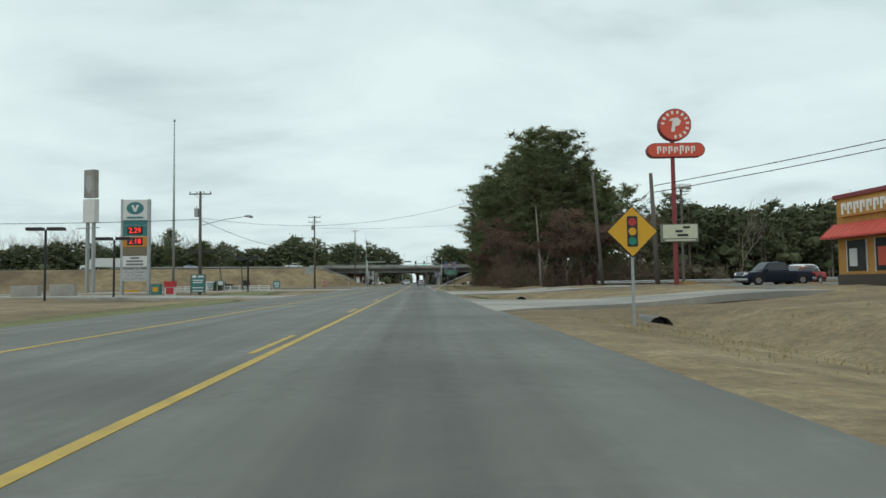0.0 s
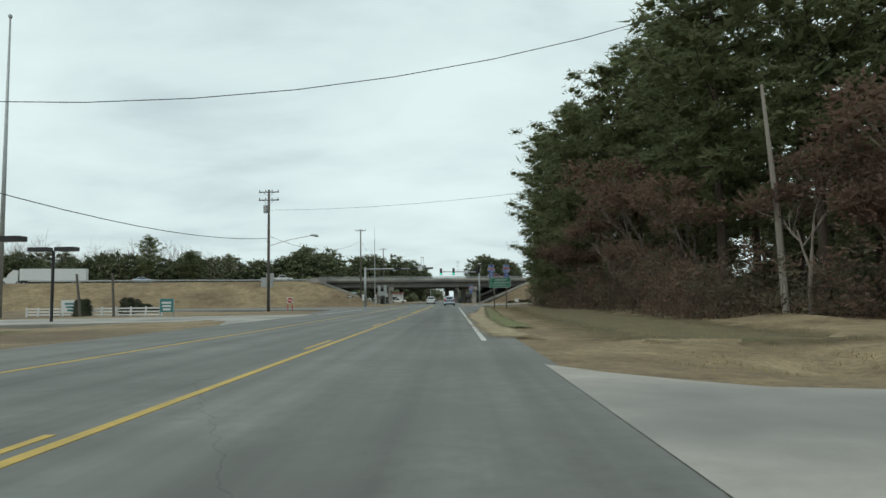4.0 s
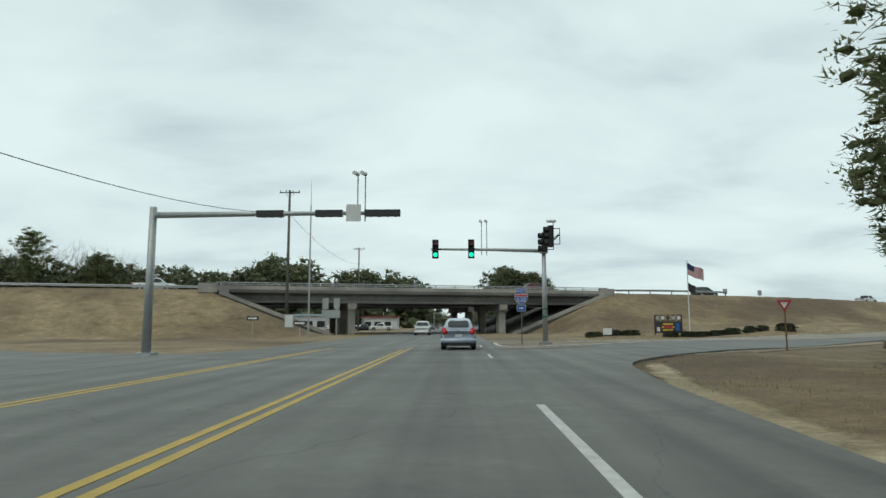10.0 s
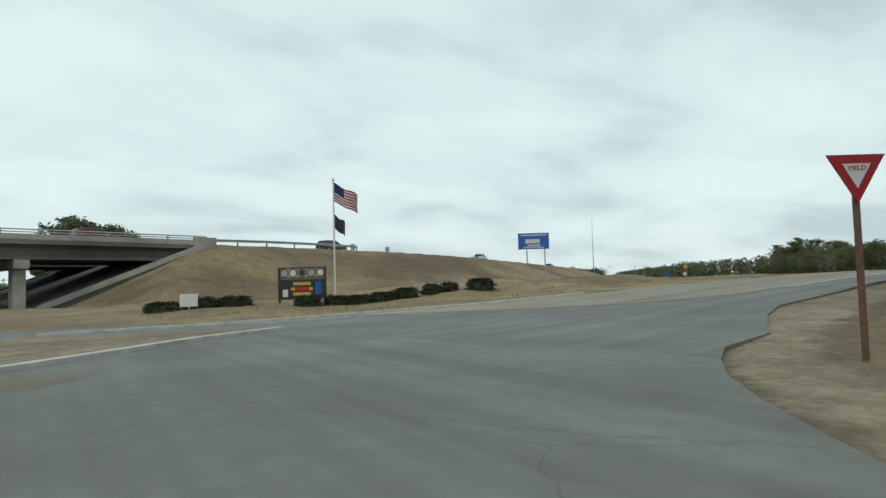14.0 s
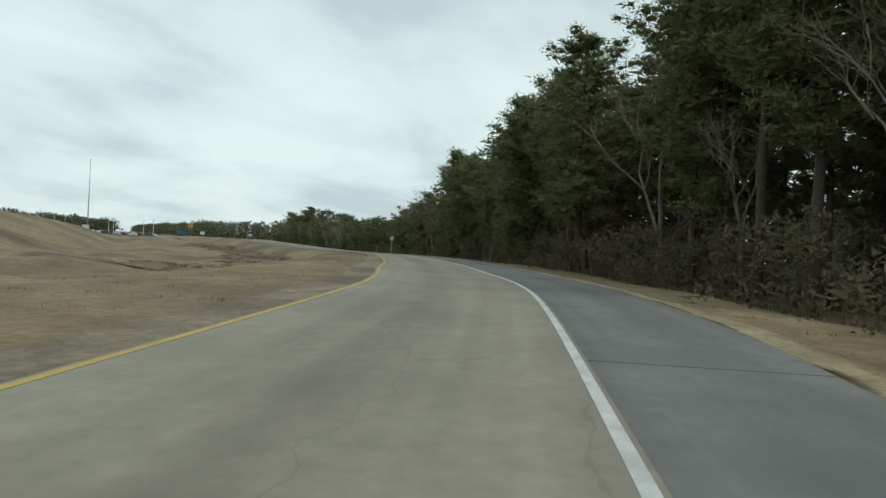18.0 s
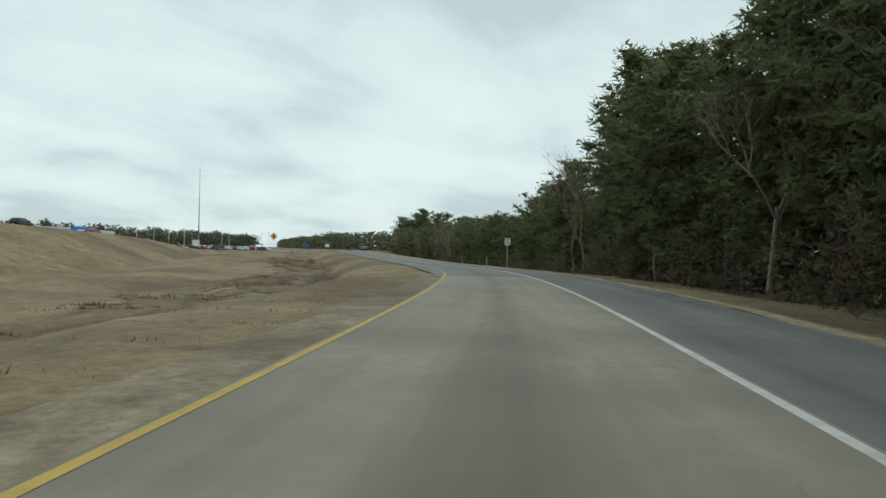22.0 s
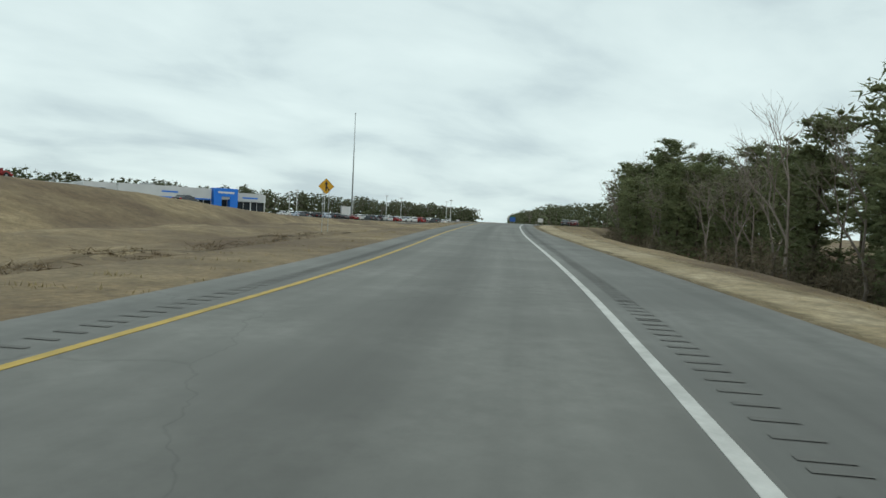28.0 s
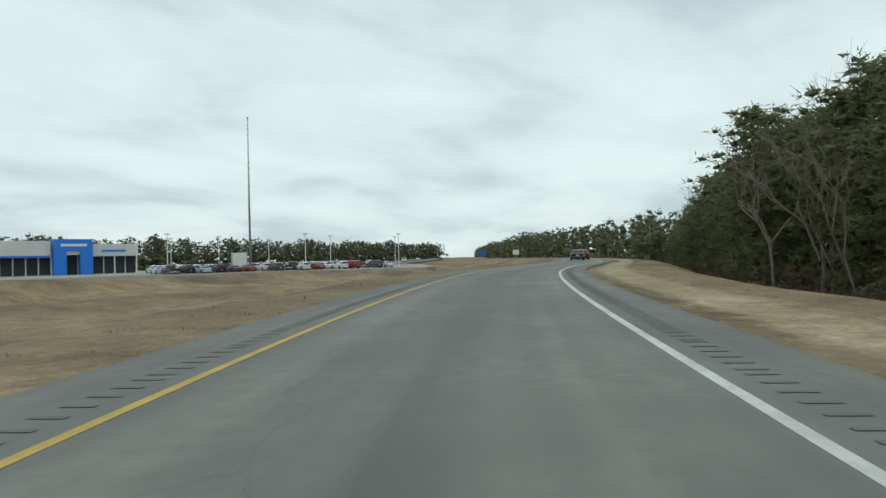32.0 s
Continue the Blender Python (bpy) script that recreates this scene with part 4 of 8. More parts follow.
def branch(m, p, d, ln, r, depth, rng, tips=None):
    q = p + d * ln
    m.tube([p, p.lerp(q, 0.5) + Vector((rng.gauss(0, 1), rng.gauss(0, 1), 0)) * ln * 0.04, q], [r, r * 0.82, r * 0.62], 5 if depth > 2 else 3, False)
    if depth == 0:
        if tips is not None:
            tips.append(q)
        return
    for k in range(rng.choice((2, 3, 3)) if depth > 1 else 3):
        nd = (d + Vector((rng.gauss(0, 0.5), rng.gauss(0, 0.5), rng.uniform(-0.05, 0.5)))).normalized()
        branch(m, p.lerp(q, rng.uniform(0.55, 1.0)), nd, ln * rng.uniform(0.6, 0.85), r * 0.58, depth - 1, rng, tips)


def leafless_meshes(seed, h, leaves=0):
    rng = random.Random(seed)
    wood, tips = Mesh(), []
    branch(wood, Vector((0, 0, -0.3)), Vector((rng.uniform(-0.06, 0.06), rng.uniform(-0.06, 0.06), 1)).normalized(), h * 0.33, 0.008 * h + 0.03, 5, rng, tips)
    if not leaves:
        return wood.data("trunk", M_TWIG), None
    crown = Mesh()
    for t in tips:
        puff(crown, t, 0.7, leaves, rng, 0.8, 0.19, 0.5, 0.22)
    return wood.data("trunk", M_TWIG), crown.data("crown", M_BROWNLEAF)


def bush(m, sticks, x, y, z, w, h, rng):
    """Adds one tangle of leafy stems to a mass of undergrowth."""
    for _ in range(int(9 * w * h ** 0.5)):
        u = rng.random() ** 1.3
        puff(m, (x + rng.gauss(0, w * 0.6), y + rng.gauss(0, w * 0.6), z + h * u), rng.uniform(0.4, 0.7), 24, rng, 0.9, 0.19, 0.36, 0.12)
    for _ in range(3):
        a, b = x + rng.gauss(0, w * 0.6), y + rng.gauss(0, w * 0.6)
        sticks.tube([(a, b, z - 0.2), (a + rng.gauss(0, 0.25), b + rng.gauss(0, 0.25), z + h * rng.uniform(0.6, 1.15))], [0.02, 0.006], 3, False)


PINES = [pine_meshes(11, 21, 0.2, 4.3, 48), pine_meshes(12, 24, 0.34, 4.5, 46), pine_meshes(13, 18, 0.12, 3.9, 46), pine_meshes(14, 22, 0.5, 3.8, 32), pine_meshes(15, 13, 0.06, 3.1, 40)]
PINES.append(pine_meshes(16, 19, 0.08, 4.3, 58, 64, 0.21))
BACK = [pine_meshes(51, 20, 0.14, 3.8, 32, 22, 0.32, 4), pine_meshes(52, 16, 0.08, 3.4, 32, 22, 0.32, 4), pine_meshes(53, 22, 0.25, 3.7, 30, 22, 0.32, 4)]
SMALL = [pine_meshes(61, 10, 0.06, 2.3, 34, 30, 0.205, 4), pine_meshes(62, 8.5, 0.05, 2.2, 32, 30, 0.205, 4), pine_meshes(63, 11.5, 0.16, 2.4, 34, 30, 0.205, 4)]
BARE = [leafless_meshes(21, 15), leafless_meshes(22, 12), leafless_meshes(23, 17)]
OAKS = [leafless_meshes(31, 11, 27), leafless_meshes(32, 8, 27)]


KINDS = {"s": ("pine_tree", SMALL, "young dark green pine at the wood edge"), "p": ("pine_tree", PINES, "tall dark green pine with bare lower trunk"), "q": ("pine_tree", BACK, "dark green pine deeper in the woods"),
         "b": ("bare_tree", BARE, "leafless grey-brown winter tree"), "o": ("oak_tree", OAKS, "young oak holding dead rust-brown leaves")}


def plant(kind, x, y, turn=0.0, size=1.0, z=None):
    z = gz(x, y) if z is None else z
    name, stock, label = KINDS[kind[0]]
    wood, crown = stock[int(kind[1])]
    t = thing(name, pose(x, y, z, 0, 0, turn) @ Matrix.Diagonal((size, size, size, 1)), label, "tree", group="roadside trees")
    part("trunk", wood, None, t)
    if crown:
        part("crown", crown, None, t)
    return t


rng = random.Random(5)
# the stand of pines beside the street
for x, y, k, s in [(15.5, 138.2, "p5", 0.8), (16, 133.5, "p5", 0.95), (14.2, 127, "p5", 1.05), (17.5, 120, "p1", 0.92), (14.4, 112.5, "p5", 1.02), (16.7, 105, "p1", 0.95), (19.7, 100, "p1", 0.97), (15.5, 94, "o0", 1.2),
                   (18.5, 89, "p0", 1.14), (21.2, 83, "p1", 0.86), (23.8, 82, "p0", 0.86), (25.4, 79, "p4", 1.0), (16.5, 88, "o0", 0.95), (16.2, 99, "o1", 0.8), (17, 77, "o0", 0.85), (24, 76, "o1", 1.3), (15.2, 103, "o0", 1.05), (19.5, 75.5, "o1", 0.95), (13.8, 109, "o1", 0.9), (22, 77, "o0", 1.1),
                   (20, 111, "q2", 0.98), (22, 92, "q2", 1.0), (18.5, 96, "q0", 1.0), (20.5, 104.5, "q1", 1.2), (19, 116, "q1", 1.1), (18.5, 126, "q1", 1.0), (27, 112, "q1", 1.2), (26, 86, "q1", 1.0), (21, 135, "q0", 0.9), (22, 126, "q2", 0.9), (23, 116, "q2", 1.0),
                   (25, 104, "q2", 1.0), (26, 94, "q0", 0.95), (28, 80, "o0", 1.15), (30, 131, "q1", 1.0), (31, 120, "q2", 0.9), (32, 108, "q0", 0.9), (32, 97, "q1", 0.95), (33, 88, "o0", 0.8), (39, 126, "q2", 0.8), (40, 112, "q0", 0.85), (42, 98, "q1", 0.85), (26, 124, "q1", 0.95), (29, 137, "q1", 0.85), (25, 133, "q0", 0.75), (35, 128, "q1", 0.9), (36, 138, "q1", 0.8), (22, 107, "q1", 1.0), (13.9, 138.2, "s1", 0.85), (14.0, 135.2, "s0", 0.8), (20, 143, "q1", 0.75), (25, 143, "q1", 0.7), (17.5, 143.5, "s2", 0.8)]:
    plant(k, x, y, rng.uniform(0, 360), s * rng.uniform(0.95, 1.05))
solid("dead_trunk", Mesh().tube([(0, 0, -0.3), (-0.15, 0, 5), (-0.5, 0.1, 10.8)], [0.17, 0.14, 0.07], 8), material("bleached_wood", [(0.2, 0.18, 0.15), (0.3, 0.27, 0.23)], 4, 0.9, stretch=(3, 3, 0.5)), "pale bare dead trunk at the wood edge", "tree", m=pose(17.0, 79.0, gz(17.0, 79.0)))
leaves, sticks, dead = Mesh(), Mesh(), Mesh()
for k in range(86):
    x, y = 13.2 + rng.uniform(-0.8, 2.6) + (0 if k % 3 else rng.uniform(2, 9)), 74 + (k * 0.93) % 67
    if y < 78:
        x += rng.uniform(2, 14)
    bush(dead if k % 5 in (0, 3) and y < 112 else leaves, sticks, x, y, gz(x, y) - 0.1, rng.uniform(1.0, 1.5), rng.uniform(1.6, 3.6) + (1.6 if 86 < y < 110 else 0), rng)
for x in np.arange(16.5, 33, 1.3):
    y = 75.5 + rng.uniform(-0.8, 1.2) + max(0, x - 24) * 0.5
    bush(dead, sticks, x, y, gz(x, y) - 0.1, rng.uniform(0.9, 1.3), rng.uniform(2.2, 4.4), rng)
# the woods along the ramp
d = np.gradient(RAMP[:, :2], axis=0)
d /= np.linalg.norm(d, axis=1)[:, None]
RN = np.column_stack([d[:, 1], -d[:, 0]])
along = np.r_[0, np.cumsum(np.linalg.norm(np.diff(RAMP[:, :2], axis=0), axis=1))]
along -= along[at_x(24)]


def beside(s, off):
    i = int(np.searchsorted(along, s))
    i = min(i, len(RAMP) - 1)
    return RAMP[i, 0] + RN[i, 0] * off, RAMP[i, 1] + RN[i, 1] * off


def wood_edge(s):
    """How far the front of the woods stands from the middle of the ramp."""
    return float(np.interp(s, (0, 90, 130, 175, 285, 400), (11.0, 11.0, 12.5, 14.0, 15.5, 16.0)))


STAND = {"p0": 21, "p1": 24, "p2": 18, "p3": 22, "p4": 13, "p5": 19, "q0": 20, "q1": 16, "q2": 22, "b0": 15, "b1": 12, "b2": 17, "o0": 11, "o1": 9, "s0": 10, "s1": 8.5, "s2": 11.5}
for row, (off, gap) in enumerate(((0.6, 4.0), (5.5, 4.2), (11.5, 5.6), (19, 7.4), (9, 5.0))):
    s = 24.0 + row * 2
    while s < (345 if row < 2 else 320 if row < 3 else 290 if row < 4 else 140):
        x, y = beside(s, wood_edge(s) + off + rng.uniform(-1.4, 1.4))
        if row == 0 or row == 1 and s > 98 and rng.random() < 0.4:
            k = rng.choice(["p3", "p0", "p1", "p0", "b0", "p2", "o1"] if s < 62 else ["p0", "p0", "p2", "p4", "p2", "p3", "b0", "p2", "p0", "p4", "o1"] if s < 108 else ["p4", "s2", "b0", "p4", "s0", "b1", "p4"] if s < 130 else ["s0", "s2", "s1", "b1", "s0", "s2", "s1", "s0", "b0"])
        elif s < 62:
            k = rng.choice(["p1", "q2", "q0"]) if row != 3 else "q1"
        else:
            k = rng.choice(["q0", "q1", "q2", "q1"])
        tall = float(np.interp(s, (0, 70, 92, 110, 124, 150, 212, 232, 247, 280, 300, 320, 345), (16.4, 16.0, 14.0, 13.0, 11.4, 9.8, 7.6, 8.0, 11.8, 11.8, 10.0, 7.6, 5.6))) + (0, 0.7, 1.6, 2.4, 0)[row]
        if row == 3 and s < 62:
            tall *= 0.72
        if k:
            plant(k, x, y, rng.uniform(0, 360), tall * rng.uniform(0.84, 1.06) / STAND[k] * (1.1 if k[0] == "b" else 0.42 if k[0] == "o" else 1))
        s += gap * rng.uniform(0.75, 1.3) * (1 if s < 310 else 1.4)
for x, y, k, g in ((230, 270, "b2", 0.8), (234, 274, "p1", 0.6), (238, 272, "b0", 0.9), (244, 280, "b2", 0.75), (229, 264, "b0", 0.9), (250, 286, "b1", 0.9), (222, 264, "b1", 1.0), (226, 268, "o1", 1.0), (238, 279.5, "b2", 0.95), (243, 281, "b0", 1.0), (249, 285, "b2", 0.85), (40.5, 72, "b1", 0.9)):
    plant(k, x, y, rng.uniform(0, 360), g)
br = random.Random(17)
for q in (30, 38, 66, 84, 90, 95, 99, 104, 108, 113, 118, 123, 129, 152, 171, 188, 206, 224, 238, 244, 250, 256, 261, 267, 273, 280, 288, 297):
    x, y = beside(q, wood_edge(q) + br.uniform(-1.2, 2.5))
    k = br.choice((0, 1, 2))
    h = float(np.interp(q, (0, 60, 84, 110, 130, 220, 240, 300), (11, 11, 11.5, 11, 9.5, 8, 11.5, 11))) * br.uniform(0.8, 1.1)
    plant("b%d" % k, x, y, br.uniform(0, 360), h / (15, 12, 17)[k])
s = 22.0
while s < 420:
    for o in (-1.2, 1.6):
        x, y = beside(s, wood_edge(s) + o + rng.uniform(-0.7, 1.2))
        bush(dead if rng.random() < 0.12 else leaves, sticks, x, y, gz(x, y) - 0.1, rng.uniform(0.8, 1.4), rng.uniform(1.2, 2.6) + 0.25 * o + (1.0 if s < 105 else 0), rng)
    s += rng.uniform(1.6, 2.6) * (1 if s < 330 else 1.6)
deep, ur = Mesh(), random.Random(31)
for _ in range(960):
    if ur.random() < 0.3:
        x, y = ur.uniform(16.5, 32), ur.uniform(77, 142)
    else:
        q = ur.uniform(22, 330)
        x, y = beside(q, wood_edge(q) + ur.uniform(3, 13))
    h = ur.uniform(0.8, 2.2)
    lift = 0.5
    if _ % 8 == 0:
        x, y, h = ur.uniform(30, 48), ur.uniform(84, 130), ur.uniform(2.0, 4.5)
    elif _ % 5 == 0:
        q = ur.uniform(18, 125)
        (x, y), h, lift = beside(q, wood_edge(q) + ur.uniform(10, 24)), ur.uniform(2.0, 3.2), ur.uniform(0.4, 3.4)
    elif _ % 6 == 0:
        x, y, h, lift = ur.uniform(19, 44), ur.uniform(92, 142), ur.uniform(2.2, 3.2), ur.uniform(0.5, 2.4)
    spray(deep, (x, y, gz(x, y) + h * lift), h * 0.8, 46, ur, 0.34, 0.75, 0.3, 0.26)
solid("deep_undergrowth", deep, M_BRUSH, "dim leafy undergrowth between the trunks", "undergrowth", kind="stuff")
solid("undergrowth", leaves, M_BRUSH, "tangle of dull green and brown undergrowth at the wood edge", "undergrowth", kind="stuff")
solid("dead_leaf_brush", dead, M_BROWNLEAF, "brush holding rust-brown dead leaves at the wood edge", "undergrowth", kind="stuff")
solid("brush_stems", sticks, M_BARK, "thin grey-brown stems of the wood edge brush", "undergrowth", kind="stuff")
litter = [beside(q, wood_edge(q) + 9) for q in range(20, 420, 6)]
solid("forest_floor", draped(litter, (-34,) * 3, (10.4,) * 3, 0.04, 20), R_LITTER, "dark brown leaf litter under the roadside trees", "forest floor", kind="structure")
solid("forest_floor", draped([(18.5, 70), (19.5, 90), (20, 110), (20, 128), (18, 146)], (-40,) * 3, (6.6,) * 3, 0.04, 20), R_LITTER, "dark brown leaf litter under the roadside trees", "forest floor", kind="structure")

# the weedy ditch between the ramp and the highway bank
M_WEED = material("brown_weeds", [(0.085, 0.06, 0.034), (0.13, 0.093, 0.052), (0.19, 0.142, 0.08)], 0.8, 0.95, bump=0.08, bump_scale=6, island=0.25)
R_WEED = ragged(M_WEED, 0.35, 1.4, 0.95)
for s0, s1, a, b in ((40, 118, -21.0, -15.0), (96, 226, -19.5, -10.5)):
    mid = [beside(q, (a + b) / 2 + 1.5 * math.sin(q * 0.17)) for q in range(s0, s1, 6)]
    solid("ditch_weeds", draped(mid, [-(b - a) / 2 * k for k in (0.1, 0.8, 1.0, 0.6, 1.0, 0.7, 0.1)], [(b - a) / 2 * k for k in (0.1, 0.7, 1.0, 0.8, 0.6, 1.0, 0.1)], 0.03, 6), R_WEED, "dark brown weeds along the damp ditch", "weeds", kind="structure")
# tufts of dry grass on the verges
M_TUFT = material("dry_grass_tufts", [(0.22, 0.175, 0.085), (0.31, 0.25, 0.13), (0.38, 0.32, 0.18)], 0.6, 0.95, island=0.35, spec=0.1)
tufts = Mesh()


def tuft(x, y, h):
    z = gz(x, y)
    for _ in range(5):
        a, w = rng.uniform(0, 6.28), 0.03 * h / 0.2
        bx, by = x + rng.gauss(0, 0.12), y + rng.gauss(0, 0.12)
        tx, ty = bx + rng.gauss(0, h * 0.5), by + rng.gauss(0, h * 0.5)
        k = len(tufts.v)
        tufts.v += [(bx - w * math.cos(a), by - w * math.sin(a), z - 0.03), (bx + w * math.cos(a), by + w * math.sin(a), z - 0.03), (tx, ty, z + h * rng.uniform(0.6, 1.2))]
        tufts.f.append((k, k + 1, k + 2))


for _ in range(5200):
    y = rng.uniform(2, 148)
    x = 5.4 + abs(rng.gauss(0, 4.0)) + (0.6 if y > 66 else 0)
    if x < 13 and not 14.5 < y < 30 and not 42 < y < 60:
        tuft(x, y, rng.uniform(0.04, 0.09))
for _ in range(11000):
    s = rng.uniform(22, 330)
    i = min(int(np.searchsorted(along, s)), len(RAMP) - 1)
    left = rng.random() < 0.6
    o = -(3.9 + abs(rng.gauss(0, 7))) if left else -outer[i] + 1.2 + rng.uniform(0, max(0.5, wood_edge(s) + outer[i] - 2.5))
    x, y = beside(s, o)
    tuft(x, y, rng.uniform(0.04, 0.1))
for _ in range(2500):
    tuft(rng.uniform(13, 44), rng.uniform(160, 184) + 12, rng.uniform(0.05, 0.12))
dry, tufts = tufts, Mesh()
for _ in range(5000):
    s = rng.uniform(44, 224)
    x, y = beside(s, -rng.uniform(11, 19.5) if s > 96 else -rng.uniform(15.5, 20.5))
    tuft(x, y, rng.uniform(0.06, 0.24) * (0.5 + 0.5 * math.sin(s * 0.4 + x * 0.3)))
thicket, wr = Mesh(), random.Random(9)
for _ in range(700):
    q = wr.uniform(92, 228)
    x, y = beside(q, -wr.uniform(10.5, 20.5))
    if math.sin(x * 0.21 + 1.3 * math.sin(y * 0.17)) + math.sin(q * 0.11) > 0.25:
        spray(thicket, (x, y, gz(x, y) + 0.12), wr.uniform(0.4, 0.9), 22, wr, 0.3, 0.32, 0.12, 0.035)
solid("weed_thicket", thicket, M_WEED, "low dense thicket of dead brown weeds in the ditch", "weeds", kind="stuff")
solid("weed_tufts", tufts, M_WEED, "tall dead brown weeds standing in the ditch", "weeds", kind="stuff")
tufts = dry
solid("grass_tufts", tufts, M_TUFT, "tufts of dry straw-coloured grass on the verges", "grass", kind="stuff")



# ---- poles, wires and signs ----
def panel(w, h, x=0.0, z=0.0, thick=0.025, r=0.06, y=0.0):
    """A flat sign blank with rounded corners, facing -y, centred at x, z."""
    pts = []
    for cx, cz, a0 in ((w / 2 - r, -h / 2 + r, -90), (w / 2 - r, h / 2 - r, 0), (-w / 2 + r, h / 2 - r, 90), (-w / 2 + r, -h / 2 + r, 180)):
        for k in range(4):
            a = radians(a0 + 30 * k)
            pts.append((x + cx + r * math.cos(a), z + cz + r * math.sin(a)))
    return Mesh().prism(pts, thick, Matrix.Translation((0, y, 0)))


def shape(points, depth=0.006, y=0.0):
    return Mesh().prism(points, depth, Matrix.Translation((0, y, 0)))


def facing(x, y, z, yaw):
    """A base pose whose -y side faces the direction yaw degrees (0: towards -y)."""
    return pose(x, y, z, 0, 0, yaw)


def arrow_points(turn, s):
    base = [(-0.09, -0.5), (0.09, -0.5), (0.09, 0.02), (0.3, 0.02), (0, 0.5), (-0.3, 0.02), (-0.09, 0.02)]
    c, d = math.cos(radians(turn)), math.sin(radians(turn))
    return [((x * c + z * d) * s, (-x * d + z * c) * s) for x, z in base]



def shield_points(w, h):
    top = [(-0.5, 0.34), (-0.44, 0.47), (-0.25, 0.42), (0, 0.5), (0.25, 0.42), (0.44, 0.47), (0.5, 0.34)]
    low = [(0.5, 0.05), (0.43, -0.2), (0.25, -0.4), (0, -0.5), (-0.25, -0.4), (-0.43, -0.2), (-0.5, 0.05)]
    return [(x * w, z * h) for x, z in (top + low)[::-1]]


def route_marker(parent, x, z, word, turn, y=0.0):
    """Cardinal plate, route shield and arrow plate, one above the other."""
    T = lambda dz, dy=0.0: Matrix.Translation((x, y + dy, z + dz))
    plate = part("direction_plate", panel(0.61, 0.30, r=0.03), M_WHITE_SIGN, parent, "blue plate with white border", m=T(0.62))
    part("plate_face", panel(0.57, 0.26, r=0.025, thick=0.006), M_BLUE_SIGN, plate, m=Matrix.Translation((0, -0.026, 0)))
    lettering("plate_letters", word, 0.21, M_WHITE_SIGN, plate, Matrix.Translation((0, -0.036, 0)), width=0.5)
    sh = part("route_shield", shape(shield_points(0.78, 0.63), 0.02), M_WHITE_SIGN, parent, "red and blue interstate shield", m=T(0.13))
    blue = [(a, b) for a, b in shield_points(0.73, 0.58) if b < 0.12] + [(0.365, 0.125), (-0.365, 0.125)]
    part("shield_face", shape(blue, 0.006), M_BLUE_SIGN, sh, m=Matrix.Translation((0, -0.021, 0)))
    part("shield_crown", shape([(0.36, 0.145), (0.36, 0.2), (0.31, 0.26), (0.18, 0.235), (0, 0.275), (-0.18, 0.235), (-0.31, 0.26), (-0.36, 0.2), (-0.36, 0.145)][::-1], 0.006), M_RED_SIGN, sh, m=Matrix.Translation((0, -0.021, 0)))
    lettering("shield_number", "530", 0.36, M_WHITE_SIGN, sh, Matrix.Translation((0, -0.03, -0.06)), width=0.52)
    ar = part("arrow_plate", panel(0.53, 0.38, r=0.03), M_WHITE_SIGN, parent, "blue plate with a white arrow", m=T(-0.42))
    part("plate_face", panel(0.49, 0.34, r=0.025, thick=0.006), M_BLUE_SIGN, ar, m=Matrix.Translation((0, -0.026, 0)))
    part("arrow", shape(arrow_points(turn, 0.27), 0.005), M_WHITE_SIGN, ar, m=Matrix.Translation((0, -0.033, 0)))


# signal-ahead warning sign
s = thing("signal_ahead_sign", facing(6.6, 11.6, gz(6.6, 11.6), 0), "yellow diamond sign with traffic signal symbol on a steel post", "road sign")
zc = 2.2 - s.location.z
part("post", Mesh().box((-0.035, -0.02, -0.4), (0.035, 0.02, zc + 0.2)), M_GALV, s)
D = 0.68
di = part("diamond_panel", shape([(0, -D), (D, 0), (0, D), (-D, 0)], 0.02), M_BLACK, s, m=Matrix.Translation((0, -0.03, zc)))
part("panel_face", shape([(0, -D + 0.03), (D - 0.03, 0), (0, D - 0.03), (-D + 0.03, 0)], 0.006), M_YELLOW_SIGN, di, m=Matrix.Translation((0, -0.021, 0)))
part("signal_symbol", panel(0.28, 0.8, r=0.03, thick=0.006), M_BLACK, di, m=Matrix.Translation((0, -0.028, 0)))
for dz, c in ((0.25, M_RED_SIGN), (0.0, M_YELLOW_SIGN), (-0.25, plain("sign_green", (0.0, 0.2, 0.13)))):
    part("symbol_disc", shape([(0.105 * math.cos(a * 0.524), 0.105 * math.sin(a * 0.524)) for a in range(12)], 0.005), c, di, m=Matrix.Translation((0, -0.035, dz)))

# guide sign
s = thing("guide_sign", facing(7.09, 119.06, gz(7.09, 119.06), 0), "green destination sign with two interstate route markers on wooden posts", "road sign")
z0 = -s.location.z
for x in (-0.62, 0.68):
    part("post", Mesh().box((x - 0.07, -0.07, -0.5), (x + 0.07, 0.07, z0 + 3.1)), M_POLE, s)
gp = part("guide_panel", panel(2.32, 1.06, r=0.07), M_WHITE_SIGN, s, m=Matrix.Translation((0, -0.08, z0 + 2.74)))
part("panel_face", panel(2.27, 1.01, r=0.06, thick=0.006), M_GREEN_SIGN, gp, m=Matrix.Translation((0, -0.026, 0)))
for words, dx, dz, w in (("SHERIDAN", 0.14, 0.3, 1.4), ("PINE BLUFF", 0.22, 0.0, 1.6), ("LITTLE ROCK", -0.14, -0.3, 1.68)):
    lettering("destination_letters", words, 0.24, M_WHITE_SIGN, gp, Matrix.Translation((dx, -0.036, dz)), width=w)
